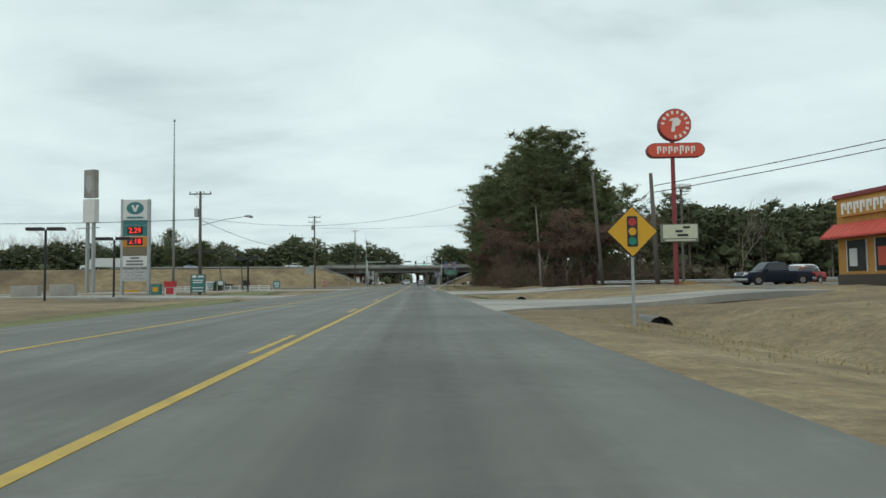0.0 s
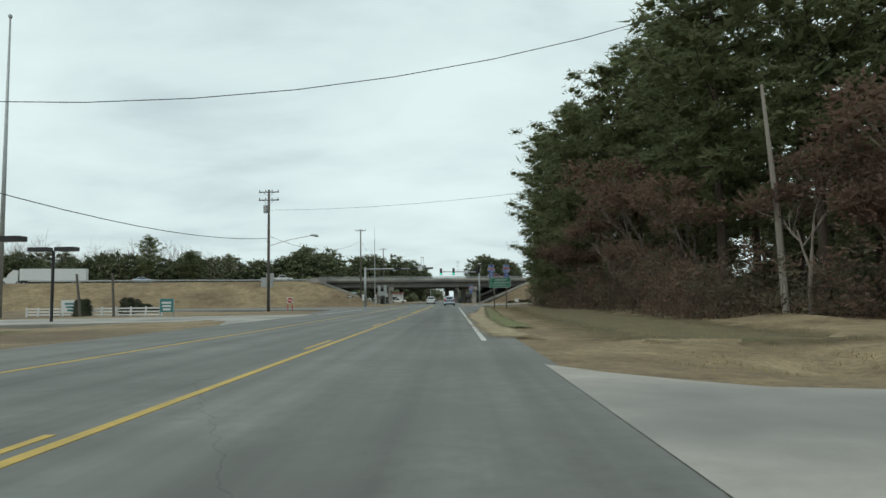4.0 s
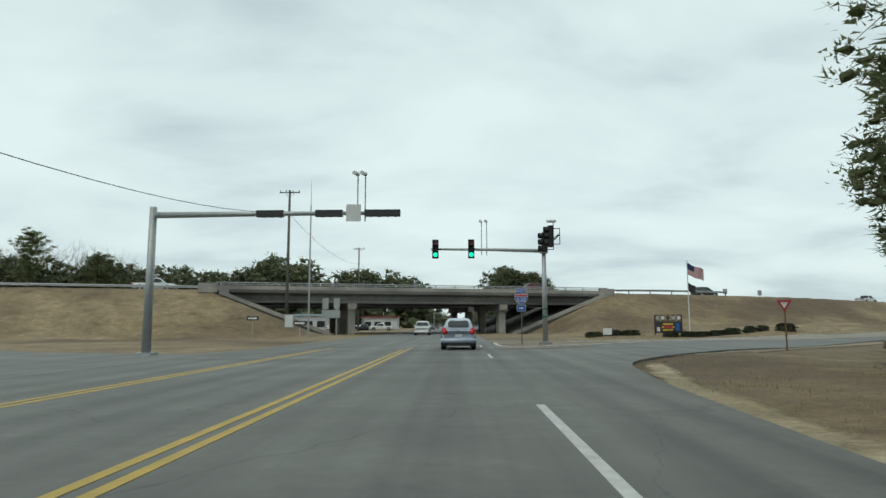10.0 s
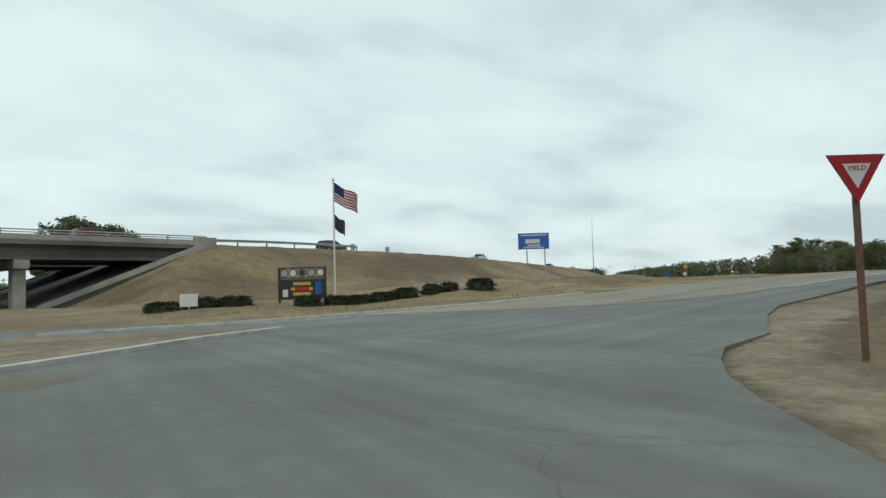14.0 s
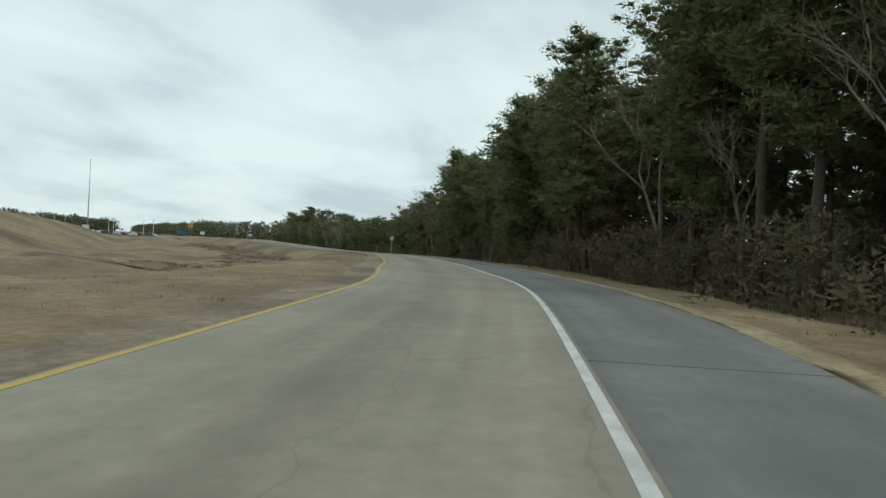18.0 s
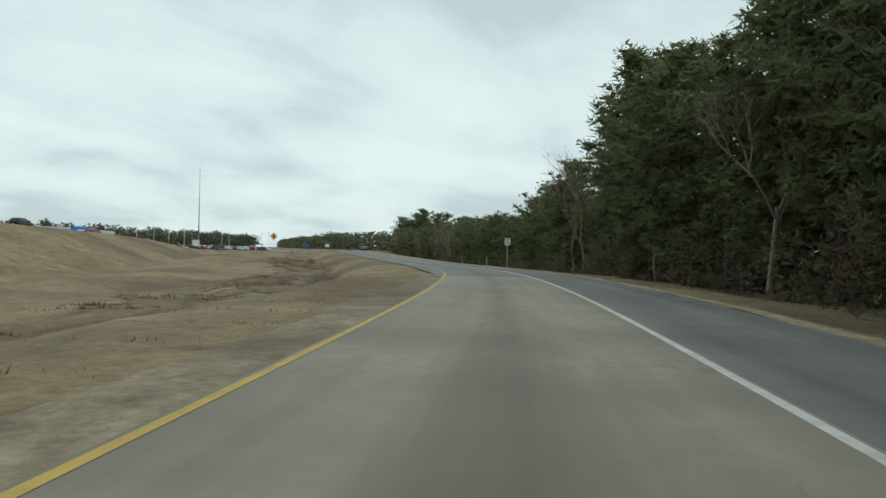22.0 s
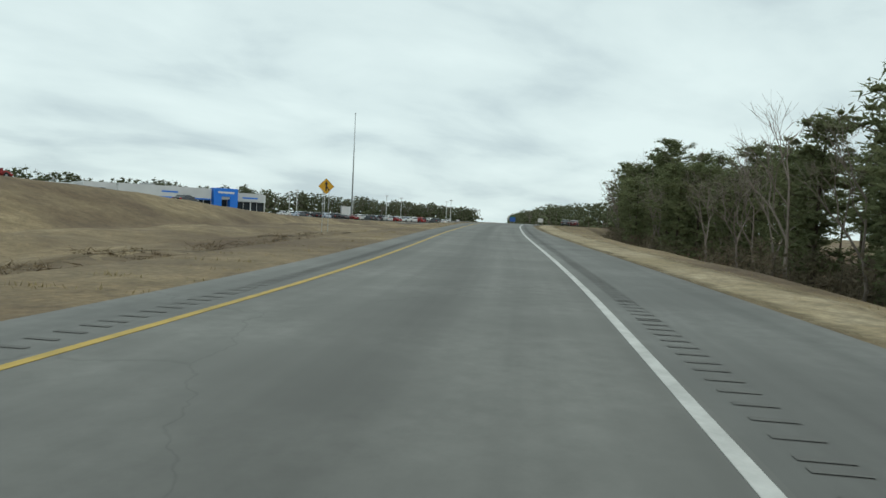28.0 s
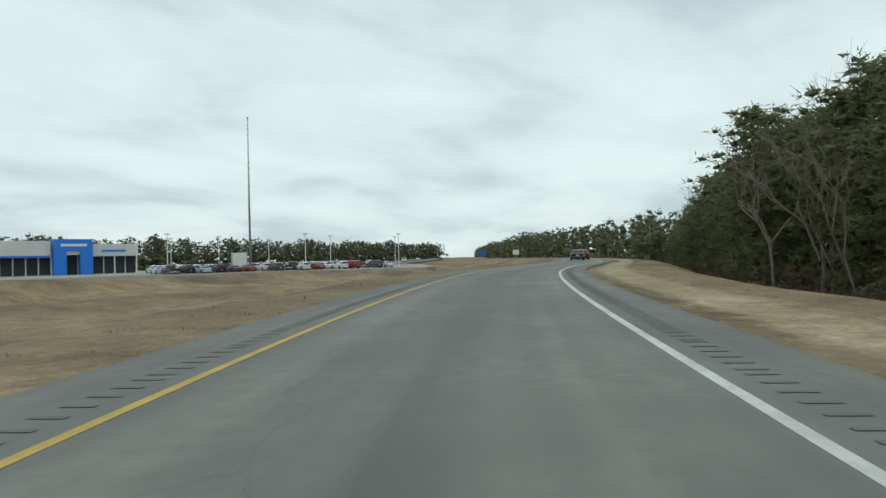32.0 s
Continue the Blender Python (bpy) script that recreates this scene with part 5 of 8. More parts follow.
for dx, dz, a in ((-0.94, 0.3, 0), (-0.94, 0.0, 0), (0.94, -0.3, 48)):
    part("arrow", shape(arrow_points(a, 0.22), 0.005), M_WHITE_SIGN, gp, m=Matrix.Translation((dx, -0.034, dz)))
for x in (-0.9, 0.72):
    part("bracket", Mesh().box((x - 0.03, -0.06, z0 + 3.2), (x + 0.03, -0.02, z0 + 5.0)), M_GALV, s)
route_marker(s, -0.9, z0 + 3.92, "SOUTH", 0, -0.08)
route_marker(s, 0.72, z0 + 3.92, "NORTH", 45, -0.08)

# route marker on the island
s = thing("route_marker_sign", facing(5.2, 160.7, 0.08, -14), "interstate north marker with arrow on a rusty post", "road sign")
part("post", Mesh().box((-0.03, -0.02, -0.4), (0.03, 0.02, 3.2)), M_POLE, s)
route_marker(s, 0, 2.55, "NORTH", 90, -0.03)

# yield sign
M_REDPAINT = plain("yield_red", (0.34, 0.02, 0.03))
s = thing("yield_sign", facing(17.58, 154.4, gz(17.58, 154.4), -33), "red and white yield triangle on a rusty post", "road sign")
part("post", Mesh().box((-0.035, -0.02, -0.4), (0.035, 0.02, 2.45)), material("rusty_steel", [(0.10, 0.05, 0.03), (0.2, 0.12, 0.08)], 9, 0.85), s)
ty = part("triangle_panel", shape([(0, -0.33), (0.35, 0.26), (-0.35, 0.26)], 0.02), M_REDPAINT, s, m=Matrix.Translation((0, -0.03, 2.22)))
part("triangle_centre", shape([(0, -0.15), (0.17, 0.15), (-0.17, 0.15)], 0.005), M_WHITE_SIGN, ty, m=Matrix.Translation((0, -0.021, 0)))
lettering("sign_letters", "YIELD", 0.08, M_REDPAINT, ty, Matrix.Translation((0, -0.028, 0.095)), width=0.22)

# notices beside the ramp
M_INK = plain("grey_sign_ink", (0.16, 0.16, 0.17))


def notice(x, y, w, h, top, yaw, lines, label):
    s = thing("notice_sign", facing(x, y, gz(x, y), yaw), label, "road sign")
    zt = top - s.location.z
    part("post", Mesh().box((-0.035, -0.02, -0.4), (0.035, 0.02, zt)), M_GALV, s)
    p = part("sign_panel", panel(w, h, r=0.03), M_WHITE_SIGN, s, m=Matrix.Translation((0, -0.03, zt - h / 2)))
    for k in range(lines):
        part("text_bar", Mesh().box((-w * (0.36 - 0.05 * (k % 2)), -0.03, h * (0.36 - 0.72 * k / (lines - 1)) - h * 0.2 / lines), (w * (0.36 - 0.05 * ((k + 1) % 3)), -0.024, h * (0.36 - 0.72 * k / (lines - 1)) + h * 0.2 / lines)), M_INK, p)


notice(27.15, 157.8, 0.44, 0.5, 2.2, -50, 6, "white regulation sign with dark lines of text on a steel post")
notice(130.6, 202.2, 0.46, 0.56, 3.62, -52, 4, "white speed regulation sign on a steel post beside the ramp")
for x, y in ((141.1, 209.2), (164.2, 224.4)):
    s = thing("delineator_post", facing(x, y, gz(x, y), -45), "short grey marker post with a reflector at the shoulder edge", "marker post")
    part("post", Mesh().box((-0.04, -0.015, -0.3), (0.04, 0.015, 1.2)), M_GALV, s)
    part("reflector", Mesh().box((-0.035, -0.022, 0.98), (0.035, -0.016, 1.14)), M_YELLOW_SIGN, s)

# merge sign
s = thing("merge_sign", facing(190.5, 288.2, gz(190.5, 288.2), -37), "yellow diamond merge sign on two steel posts in the grass", "road sign")
zc = 5.0 - s.location.z
for x in (-0.32, 0.32):
    part("post", Mesh().box((x - 0.03, -0.02, -0.4), (x + 0.03, 0.02, zc + 0.2)), M_GALV, s)
di = part("diamond_panel", shape([(0, -0.86), (0.86, 0), (0, 0.86), (-0.86, 0)], 0.02), M_BLACK, s, m=Matrix.Translation((0, -0.03, zc)))
part("panel_face", shape([(0, -0.83), (0.83, 0), (0, 0.83), (-0.83, 0)], 0.006), M_YELLOW_SIGN, di, m=Matrix.Translation((0, -0.021, 0)))
part("merge_arrow", shape([(-0.07, -0.5), (0.07, -0.5), (0.07, 0.2), (0.2, 0.2), (0, 0.56), (-0.2, 0.2), (-0.07, 0.2)], 0.005), M_BLACK, di, m=Matrix.Translation((0, -0.028, 0)))
part("merge_branch", shape([(0.07, -0.1), (0.26, -0.5), (0.4, -0.5), (0.07, 0.1)], 0.005), M_BLACK, di, m=Matrix.Translation((0, -0.028, 0)))


# do-not-enter sign and the backs of signs
def back_sign(x, y, yaw, outline, top, name, label):
    s = thing(name, facing(x, y, gz(x, y), yaw), label, "road sign")
    part("post", Mesh().box((-0.035, -0.02, -0.3), (0.035, 0.02, top)), M_GALV, s)
    part("sign_panel", shape(outline, 0.02), M_GALV, s, m=Matrix.Translation((0, -0.03, top - 0.4)))


s = thing("do_not_enter_sign", facing(-19.5, 134.4, gz(-19.5, 134.4), 8), "white and red do-not-enter sign on two red posts", "road sign")
for x in (-0.3, 0.3):
    part("post", Mesh().box((x - 0.05, -0.03, -0.4), (x + 0.05, 0.03, 1.0)), M_RED_SIGN, s)
p = part("sign_panel", panel(0.76, 0.76, r=0.03), M_WHITE_SIGN, s, m=Matrix.Translation((0, -0.05, 1.35)))
part("sign_disc", shape([(0.34 * math.cos(a * 0.314), 0.34 * math.sin(a * 0.314)) for a in range(20)], 0.006), M_RED_SIGN, p, m=Matrix.Translation((0, -0.026, 0)))
part("sign_bar", Mesh().box((-0.26, -0.04, -0.05), (0.26, -0.033, 0.05)), M_WHITE_SIGN, p)
lettering("sign_letters", "DO NOT", 0.13, M_WHITE_SIGN, p, Matrix.Translation((0, -0.037, 0.15)), width=0.42)
lettering("sign_letters", "ENTER", 0.13, M_WHITE_SIGN, p, Matrix.Translation((0, -0.037, -0.16)), width=0.38)
back_sign(-22.4, 135.2, 172, [(-0.55, -0.35), (0.55, -0.35), (0.55, 0.35), (-0.55, 0.35)], 5.1, "reversed_sign", "grey back of a small sign on a tall post")
back_sign(-23.0, 135.9, 172, [(-0.85, -0.65), (0.85, -0.65), (0.85, 0.65), (-0.85, 0.65)], 4.3, "reversed_sign", "grey back of a rectangular road sign")
for x, y, z in ((-20.5, 190, 2.2), (-14.2, 185, 1.5)):
    s = thing("one_way_sign", facing(x, y, gz(x, y), 0), "small black one-way arrow sign on a post by the bridge", "road sign")
    part("post", Mesh().box((-0.03, -0.02, -0.3), (0.03, 0.02, z + 0.2)), M_GALV, s)
    p = part("sign_panel", panel(1.3, 0.42, r=0.03), M_BLACK, s, m=Matrix.Translation((0, -0.03, z)))
    part("arrow", shape([(-0.5, -0.08), (0.25, -0.08), (0.25, -0.16), (0.52, 0), (0.25, 0.16), (0.25, 0.08), (-0.5, 0.08)], 0.006), M_WHITE_SIGN, p, m=Matrix.Translation((0, -0.026, 0)))
s = thing("reversed_sign", facing(-14.8, 203.0, gz(-14.8, 203), 10), "grey backs of route signs on two posts under the bridge", "road sign")
for x in (-0.7, 0.7):
    part("post", Mesh().box((x - 0.06, -0.03, -0.3), (x + 0.06, 0.03, 3.4)), M_GALV, s)
    part("sign_panel", panel(0.75, 1.4, r=0.04), M_GALV, s, m=Matrix.Translation((x, -0.04, 4.0)))
part("sign_panel", panel(2.3, 1.0, r=0.04), M_GALV, s, m=Matrix.Translation((0, -0.04, 2.7)))
s = thing("control_cabinet", facing(-18.2, 196.0, gz(-18.2, 196), 10), "pale grey traffic signal control cabinet", "cabinet")
part("body", Mesh().box((-0.5, -0.4, -0.2), (0.5, 0.4, 1.55)), M_CONC, s)
part("cabinet_door", Mesh().box((-0.44, -0.43, 0.1), (0.44, -0.4, 1.45)), M_WHITE_SIGN, s)


# ---- utility poles ----
def wood_pole(x, y, h, arms=1, lamp=None, label="weathered wooden utility pole with crossarm and wires", drum=True, base=None):
    z = gz(x, y) if base is None else base
    s = thing("utility_pole", pose(x, y, z), label, "utility pole")
    hh = h - z
    part("pole", Mesh().tube([(0, 0, -0.6), (0, 0, hh * 0.5), (0, 0, hh)], [0.19, 0.165, 0.13], 10), M_POLE, s, smooth=True)
    for k in range(arms):
        zz = hh - 0.35 - 1.0 * k
        part("crossarm", Mesh().box((-1.25, -0.06, zz), (1.25, 0.06, zz + 0.12)), M_POLE, s)
        part("brace", Mesh().tube([(-0.65, -0.04, zz), (0, -0.04, zz - 0.55)], 0.02, 4).tube([(0.65, -0.04, zz), (0, -0.04, zz - 0.55)], 0.02, 4), M_GALV, s)
        for x2 in (-1.15, -0.4, 0.4, 1.15):
            part("insulator", Mesh().tube([(x2, 0, zz + 0.12), (x2, 0, zz + 0.34)], [0.035, 0.06], 6), M_BLACK, s)
    if drum:
        part("transformer", Mesh().tube([(-0.42, 0, hh - 2.9), (-0.42, 0, hh - 1.95)], 0.26, 12).tube([(-0.42, 0, hh - 1.95), (-0.42, 0, hh - 1.7)], 0.05, 6), M_GALV, s)
    if lamp:
        lx, ly, lz = lamp[0] - x, lamp[1] - y, lamp[2] - z
        part("lamp_arm", Mesh().tube([(0, 0, lz - 1.2), (lx * 0.5, ly * 0.5, lz - 0.45), (lx, ly, lz)], 0.045, 6), M_GALV, s)
        hd = Mesh()
        hd.tube([(lx - 0.1, ly, lz + 0.02), (lx + 0.25, ly, lz + 0.06), (lx + 0.75, ly, lz - 0.02), (lx + 0.95, ly, lz - 0.08)], [0.07, 0.15, 0.17, 0.05], 10)
        part("lamp_head", hd, M_GALV, s, smooth=True)
    return s


wood_pole(-23.8, 68.5, 11.6, 1, (-19.3, 70.5, 8.9))
wood_pole(-20.6, 128.2, 14.95, 2, (-15.4, 128.3, 9.15))
wood_pole(18.9, 42.6, 8.95, 0, None, "leaning bare wooden pole beside the restaurant drive", False).rotation_euler = (0, radians(-2), 0)
wood_pole(19.8, 60.2, 12.0, 0, None, "bare weathered wooden pole at the edge of the pines", False).rotation_euler = (0, radians(-4), 0)
wood_pole(-19.3, 198.8, 17.7, 1, None, "tall wooden utility pole beside the overpass", False)
wood_pole(-20.8, 262.2, 18.3, 1, None, "tall wooden utility pole beyond the overpass", False)
wood_pole(-30, 330, 16, 1, None, "distant wooden utility pole", False)
s = thing("radio_mast", pose(-15.4, 193.6, gz(-15.4, 193.6)), "slender grey steel antenna mast beside the overpass", "mast")
part("lower_tube", Mesh().tube([(0, 0, -0.5), (0, 0, 14.9)], [0.12, 0.07], 8), M_GALV, s)
part("whip", Mesh().tube([(0, 0, 14.9), (0, 0, 17.9)], [0.035, 0.012], 6), M_GALV, s)


def wire(a, b, sag, r=0.018, n=14):
    a, b = Vector(a), Vector(b)
    pts = [a.lerp(b, i / n) - Vector((0, 0, sag * 4 * (i / n) * (1 - i / n))) for i in range(n + 1)]
    solid("overhead_wire", Mesh().tube(pts, r, 5), M_BLACK, "thin black overhead wire between poles", "wire", group="overhead wires")


wire((-23.8, 68.4, 8.4), (-90, 40, 9.0), 1.5, 0.03)
wire((-23.8, 68.6, 8.4), (-20.6, 128.1, 8.9), 1.6, 0.03)
wire((-20.6, 128.3, 9.2), (-19.3, 198.7, 15.0), 2.0, 0.028)
wire((-19.3, 198.8, 14.8), (-20.4, 261, 14.6), 1.6, 0.02)
wire((-20.6, 128.2, 12.4), (45, 96, 15.0), 2.0, 0.016)
wire((-23.8, 68.5, 8.6), (24, 75, 17.6), 4.2, 0.016)
for dz in (0.0, -0.5):
    wire((18.9, 42.6, 8.0 + dz), (60, 5, 15.5 + dz), 0.9, 0.03)
    wire((18.9, 42.6, 8.0 + dz), (24, 78, 6.8 + dz), 0.6, 0.02)
for x, y, h, base in ((-44.2, 114.6, 31.3, None), (259.7, 398.3, 33.2, None)):
    s = thing("tall_mast", pose(x, y, gz(x, y)), "very tall thin grey steel flag mast", "mast")
    hh = h - s.location.z
    part("tube", Mesh().tube([(0, 0, -0.5), (0, 0, hh * 0.5), (0, 0, hh)], [0.26, 0.2, 0.09], 10), M_GALV, s, smooth=True)
    part("ball", Mesh().tube([(0, 0, hh), (0, 0, hh + 0.15), (0, 0, hh + 0.35), (0, 0, hh + 0.5)], [0.08, 0.2, 0.2, 0.05], 8), M_GALV, s)
s = thing("floodlight_pole", pose(29.4, 63, gz(29.4, 63)), "wooden pole with three white floodlights", "light pole")
part("pole", Mesh().tube([(0, 0, -0.5), (0, 0, 10.6)], [0.16, 0.12], 8), M_POLE, s)
part("crossarm", Mesh().box((-0.9, -0.05, 10.3), (0.9, 0.05, 10.42)), M_GALV, s)
for x, t in ((-0.8, 30), (0.0, 0), (0.8, -40)):
    part("floodlight", Mesh().box((-0.28, -0.4, -0.22), (0.28, 0.1, 0.22), pose(x, -0.1, 10.75, -25, 0, t)), M_WHITE_SIGN, s)


# ---- traffic signals ----
def signal_head(parent, m, lit=None, n=3, half=0.19):
    h = 0.36 * n + 0.06
    b = part("signal_head", Mesh().box((-half, -0.13, -h / 2), (half, 0.13, h / 2)), M_BLACK, parent, m=m)
    for k in range(n):
        z = h / 2 - 0.21 - 0.36 * k
        hood = Mesh()
        hood.tube([(0, -0.13, z), (0, -0.36, z)], [half * 0.87, half * 0.87], 12, False)
        part("visor", hood, M_BLACK, b)
        part("lens", shape([(0.14 * math.cos(a * 0.524), z + 0.14 * math.sin(a * 0.524)) for a in range(12)], 0.02, -0.13), M_GREENLAMP if lit == k else M_REDLAMP if k == 0 else M_BLACK, b)
    return b


def camera_riser(parent, x, z, h):
    for dx in (0, 0.32):
        part("riser", Mesh().tube([(x + dx, 0, z - 0.35), (x + dx, 0, z + h)], 0.028, 6), M_GALV, parent)
        part("detector_camera", Mesh().tube([(x + dx - 0.02, 0.12, z + h), (x + dx - 0.1, -0.4, z + h - 0.05)], 0.09, 8), M_WHITE_SIGN, parent)


s = thing("signal_mast", pose(6.67, 161.3, 0.08), "grey steel signal mast with lit green lights over the lanes", "traffic signal")
part("footing", Mesh().box((-0.36, -0.36, -0.3), (0.36, 0.36, 0.1)), M_CONC, s)
part("base_plate", Mesh().box((-0.26, -0.26, 0.1), (0.26, 0.26, 0.15)), M_GALV, s)
part("mast_pole", Mesh().tube([(0, 0, 0.1), (0, 0, 5.95)], [0.16, 0.125], 14), M_GALV, s, smooth=True)
part("hand_hole_band", Mesh().tube([(0, 0, 1.55), (0, 0, 1.68)], 0.162, 14), M_GREEN_SIGN, s)
part("hand_hole_band", Mesh().tube([(0, 0, 2.05), (0, 0, 2.14)], 0.16, 14), M_GREEN_SIGN, s)
part("mast_arm", Mesh().tube([(0, -0.1, 5.62), (-3.4, -0.1, 5.72), (-6.9, -0.1, 5.76)], [0.12, 0.09, 0.06], 10), M_GALV, s, smooth=True)
part("arm_clamp", Mesh().box((-0.2, -0.24, 5.48), (0.2, 0.2, 5.82)), M_GALV, s)
signal_head(s, Matrix.Translation((-6.63, -0.25, 5.75)), 2)
signal_head(s, Matrix.Translation((-4.44, -0.25, 5.75)), 2)
camera_riser(s, -3.8, 5.75, 1.75)
part("side_arm", Mesh().tube([(0, 0, 5.72), (0.06, -2.6, 5.84), (0.14, -5.3, 5.9)], [0.1, 0.08, 0.055], 10), M_GALV, s, smooth=True)
for y in (-2.6, -5.0):
    signal_head(s, pose(-0.28, y, 5.84, 0, 0, -82))
    for zz in (5.5, 6.34):
        part("head_bracket", Mesh().tube([(-0.2, y, zz - 0.08), (0.22, y, zz - 0.08)], 0.022, 6), M_BLACK, s)
    part("head_bracket", Mesh().tube([(0.22, y, 5.4), (0.22, y, 6.28)], 0.022, 6), M_BLACK, s)
part("riser", Mesh().tube([(0.06, -3.8, 5.85), (0.06, -3.8, 6.85)], 0.028, 6), M_GALV, s)
part("detector_camera", Mesh().tube([(0.2, -3.7, 6.88), (-0.3, -3.9, 6.84)], 0.08, 8), M_WHITE_SIGN, s)
s = thing("signal_mast", pose(-11.45, 148.6, -0.1), "grey steel signal mast carrying sideways signals over the street", "traffic signal")
part("base_plate", Mesh().box((-0.35, -0.35, 0.0), (0.35, 0.35, 0.2)), M_GALV, s)
part("mast_pole", Mesh().tube([(0, 0, 0.0), (0, 0, 6.3)], [0.19, 0.15], 14), M_GALV, s, smooth=True)
part("mast_arm", Mesh().tube([(0, 0, 5.95), (5, 0, 5.98), (10.3, 0, 5.98)], [0.14, 0.1, 0.07], 10), M_GALV, s, smooth=True)
for x, n in ((5.0, 3), (7.5, 3), (9.75, 4)):
    signal_head(s, pose(x, 0, 5.98, 0, 90, 180), None, n, 0.135)
part("sign_plate", panel(0.62, 0.72, r=0.03), M_WHITE_SIGN, s, m=Matrix.Translation((8.55, -0.1, 5.98)))
camera_riser(s, 8.7, 5.98, 1.7)


# ---- memorial corner ----
M_BLACKSIGN = plain("black_sign_board", (0.02, 0.02, 0.022))
M_GOLD = plain("golden_letters", (0.55, 0.34, 0.03))
s = thing("memorial_sign", facing(21.4, 184.4, gz(21.4, 184.4), -40), "black memorial sign with golden lettering under a lattice crest", "sign board")
w = 1.3
for x in (-w, w):
    part("post", Mesh().box((x - 0.06, -0.06, -0.3), (x + 0.06, 0.06, 2.0)), M_BLACKSIGN, s)
b = part("board", Mesh().box((-w, -0.04, 0.25), (w, 0.04, 1.35)), M_BLACKSIGN, s)
for k, (a, zz, mt) in enumerate(((0.5, 1.1, M_GOLD), (0.62, 0.82, M_GOLD), (0.42, 0.82, M_RED_SIGN), (0.5, 0.55, M_GOLD))):
    part("text_bar", Mesh().box((-a, -0.056 - 0.002 * k, zz - 0.085), (a, -0.045, zz + 0.085)), mt, b)
part("emblem", Mesh().box((-1.1, -0.055, 0.4), (-0.8, -0.045, 0.8)), M_WHITE_SIGN, b)
part("emblem", Mesh().box((0.75, -0.055, 0.5), (1.1, -0.045, 1.2)), M_BLUE_SIGN, b)
c = part("crest_frame", Mesh().box((-w, -0.03, 1.38), (w, 0.03, 1.44)).box((-w, -0.03, 1.94), (w, 0.03, 2.0)), M_BLACKSIGN, s)
for k in range(5):
    x = -1.04 + 0.52 * k
    ring = Mesh()
    ring.tube([(x + 0.23 * math.cos(a * 0.524), 0, 1.69 + 0.23 * math.sin(a * 0.524)) for a in range(13)], 0.025, 5, False)
    part("crest_ring", ring, M_BLACKSIGN, c)
    part("crest_seal", shape([(x + 0.17 * math.cos(a * 0.785), 1.69 + 0.17 * math.sin(a * 0.785)) for a in range(8)], 0.02, 0.01), (M_GALV, M_WHITE_SIGN, M_BLACKSIGN, M_GALV, M_WHITE_SIGN)[k], c)

s = thing("flagpole", pose(24.1, 186.3, gz(24.1, 186.3)), "white flagpole flying a striped flag above a black flag", "flagpole")
zt = 7.45 - s.location.z
part("pole", Mesh().tube([(0, 0, -0.3), (0, 0, zt)], [0.07, 0.045], 8), M_WHITE_SIGN, s)
part("finial", Mesh().tube([(0, 0, zt), (0, 0, zt + 0.12)], [0.1, 0.06], 8), M_WHITE_SIGN, s)


def flag_strip(u0, u1, v0, v1, w, h, top, droop):
    """A piece of a waving cloth from its own u, v range; it flies to +x and away."""
    m = Mesh()
    nu, nv = 8, 2
    for i in range(nu + 1):
        for j in range(nv + 1):
            u, v = u0 + (u1 - u0) * i / nu, v0 + (v1 - v0) * j / nv
            m.v.append((u * w * 0.9, 0.14 * math.sin(u * 7 + v) * u + 0.3 * u, top - v * h - droop * u + 0.05 * math.sin(u * 8 + 1)))
    m.f = [(i * (nv + 1) + j, (i + 1) * (nv + 1) + j, (i + 1) * (nv + 1) + j + 1, i * (nv + 1) + j + 1) for i in range(nu) for j in range(nv)]
    return m


M_FLAGRED, M_FLAGWHITE, M_FLAGBLUE = plain("flag_red", (0.36, 0.03, 0.045), 0.85), plain("flag_white", (0.6, 0.6, 0.6), 0.85), plain("flag_blue", (0.025, 0.035, 0.11), 0.85)
fl = part("striped_flag", flag_strip(0, 0.42, 0, 0.54, 1.95, 1.15, zt - 0.15, 0.62), M_FLAGBLUE, s, "blue canton with red and white stripes")
for k in range(13):
    part("stripe", flag_strip(0.42 if k < 7 else 0.0, 1, k / 13, (k + 1) / 13, 1.95, 1.15, zt - 0.15, 0.62), M_FLAGRED if k % 2 == 0 else M_FLAGWHITE, fl)
part("black_flag", flag_strip(0, 1, 0, 1, 1.0, 0.85, zt - 2.05, 0.45), M_BLACKSIGN, s)

M_HEDGE = material("clipped_hedge", [(0.012, 0.022, 0.01), (0.03, 0.04, 0.018), (0.06, 0.045, 0.03)], 1.5, 0.9, island=0.4)


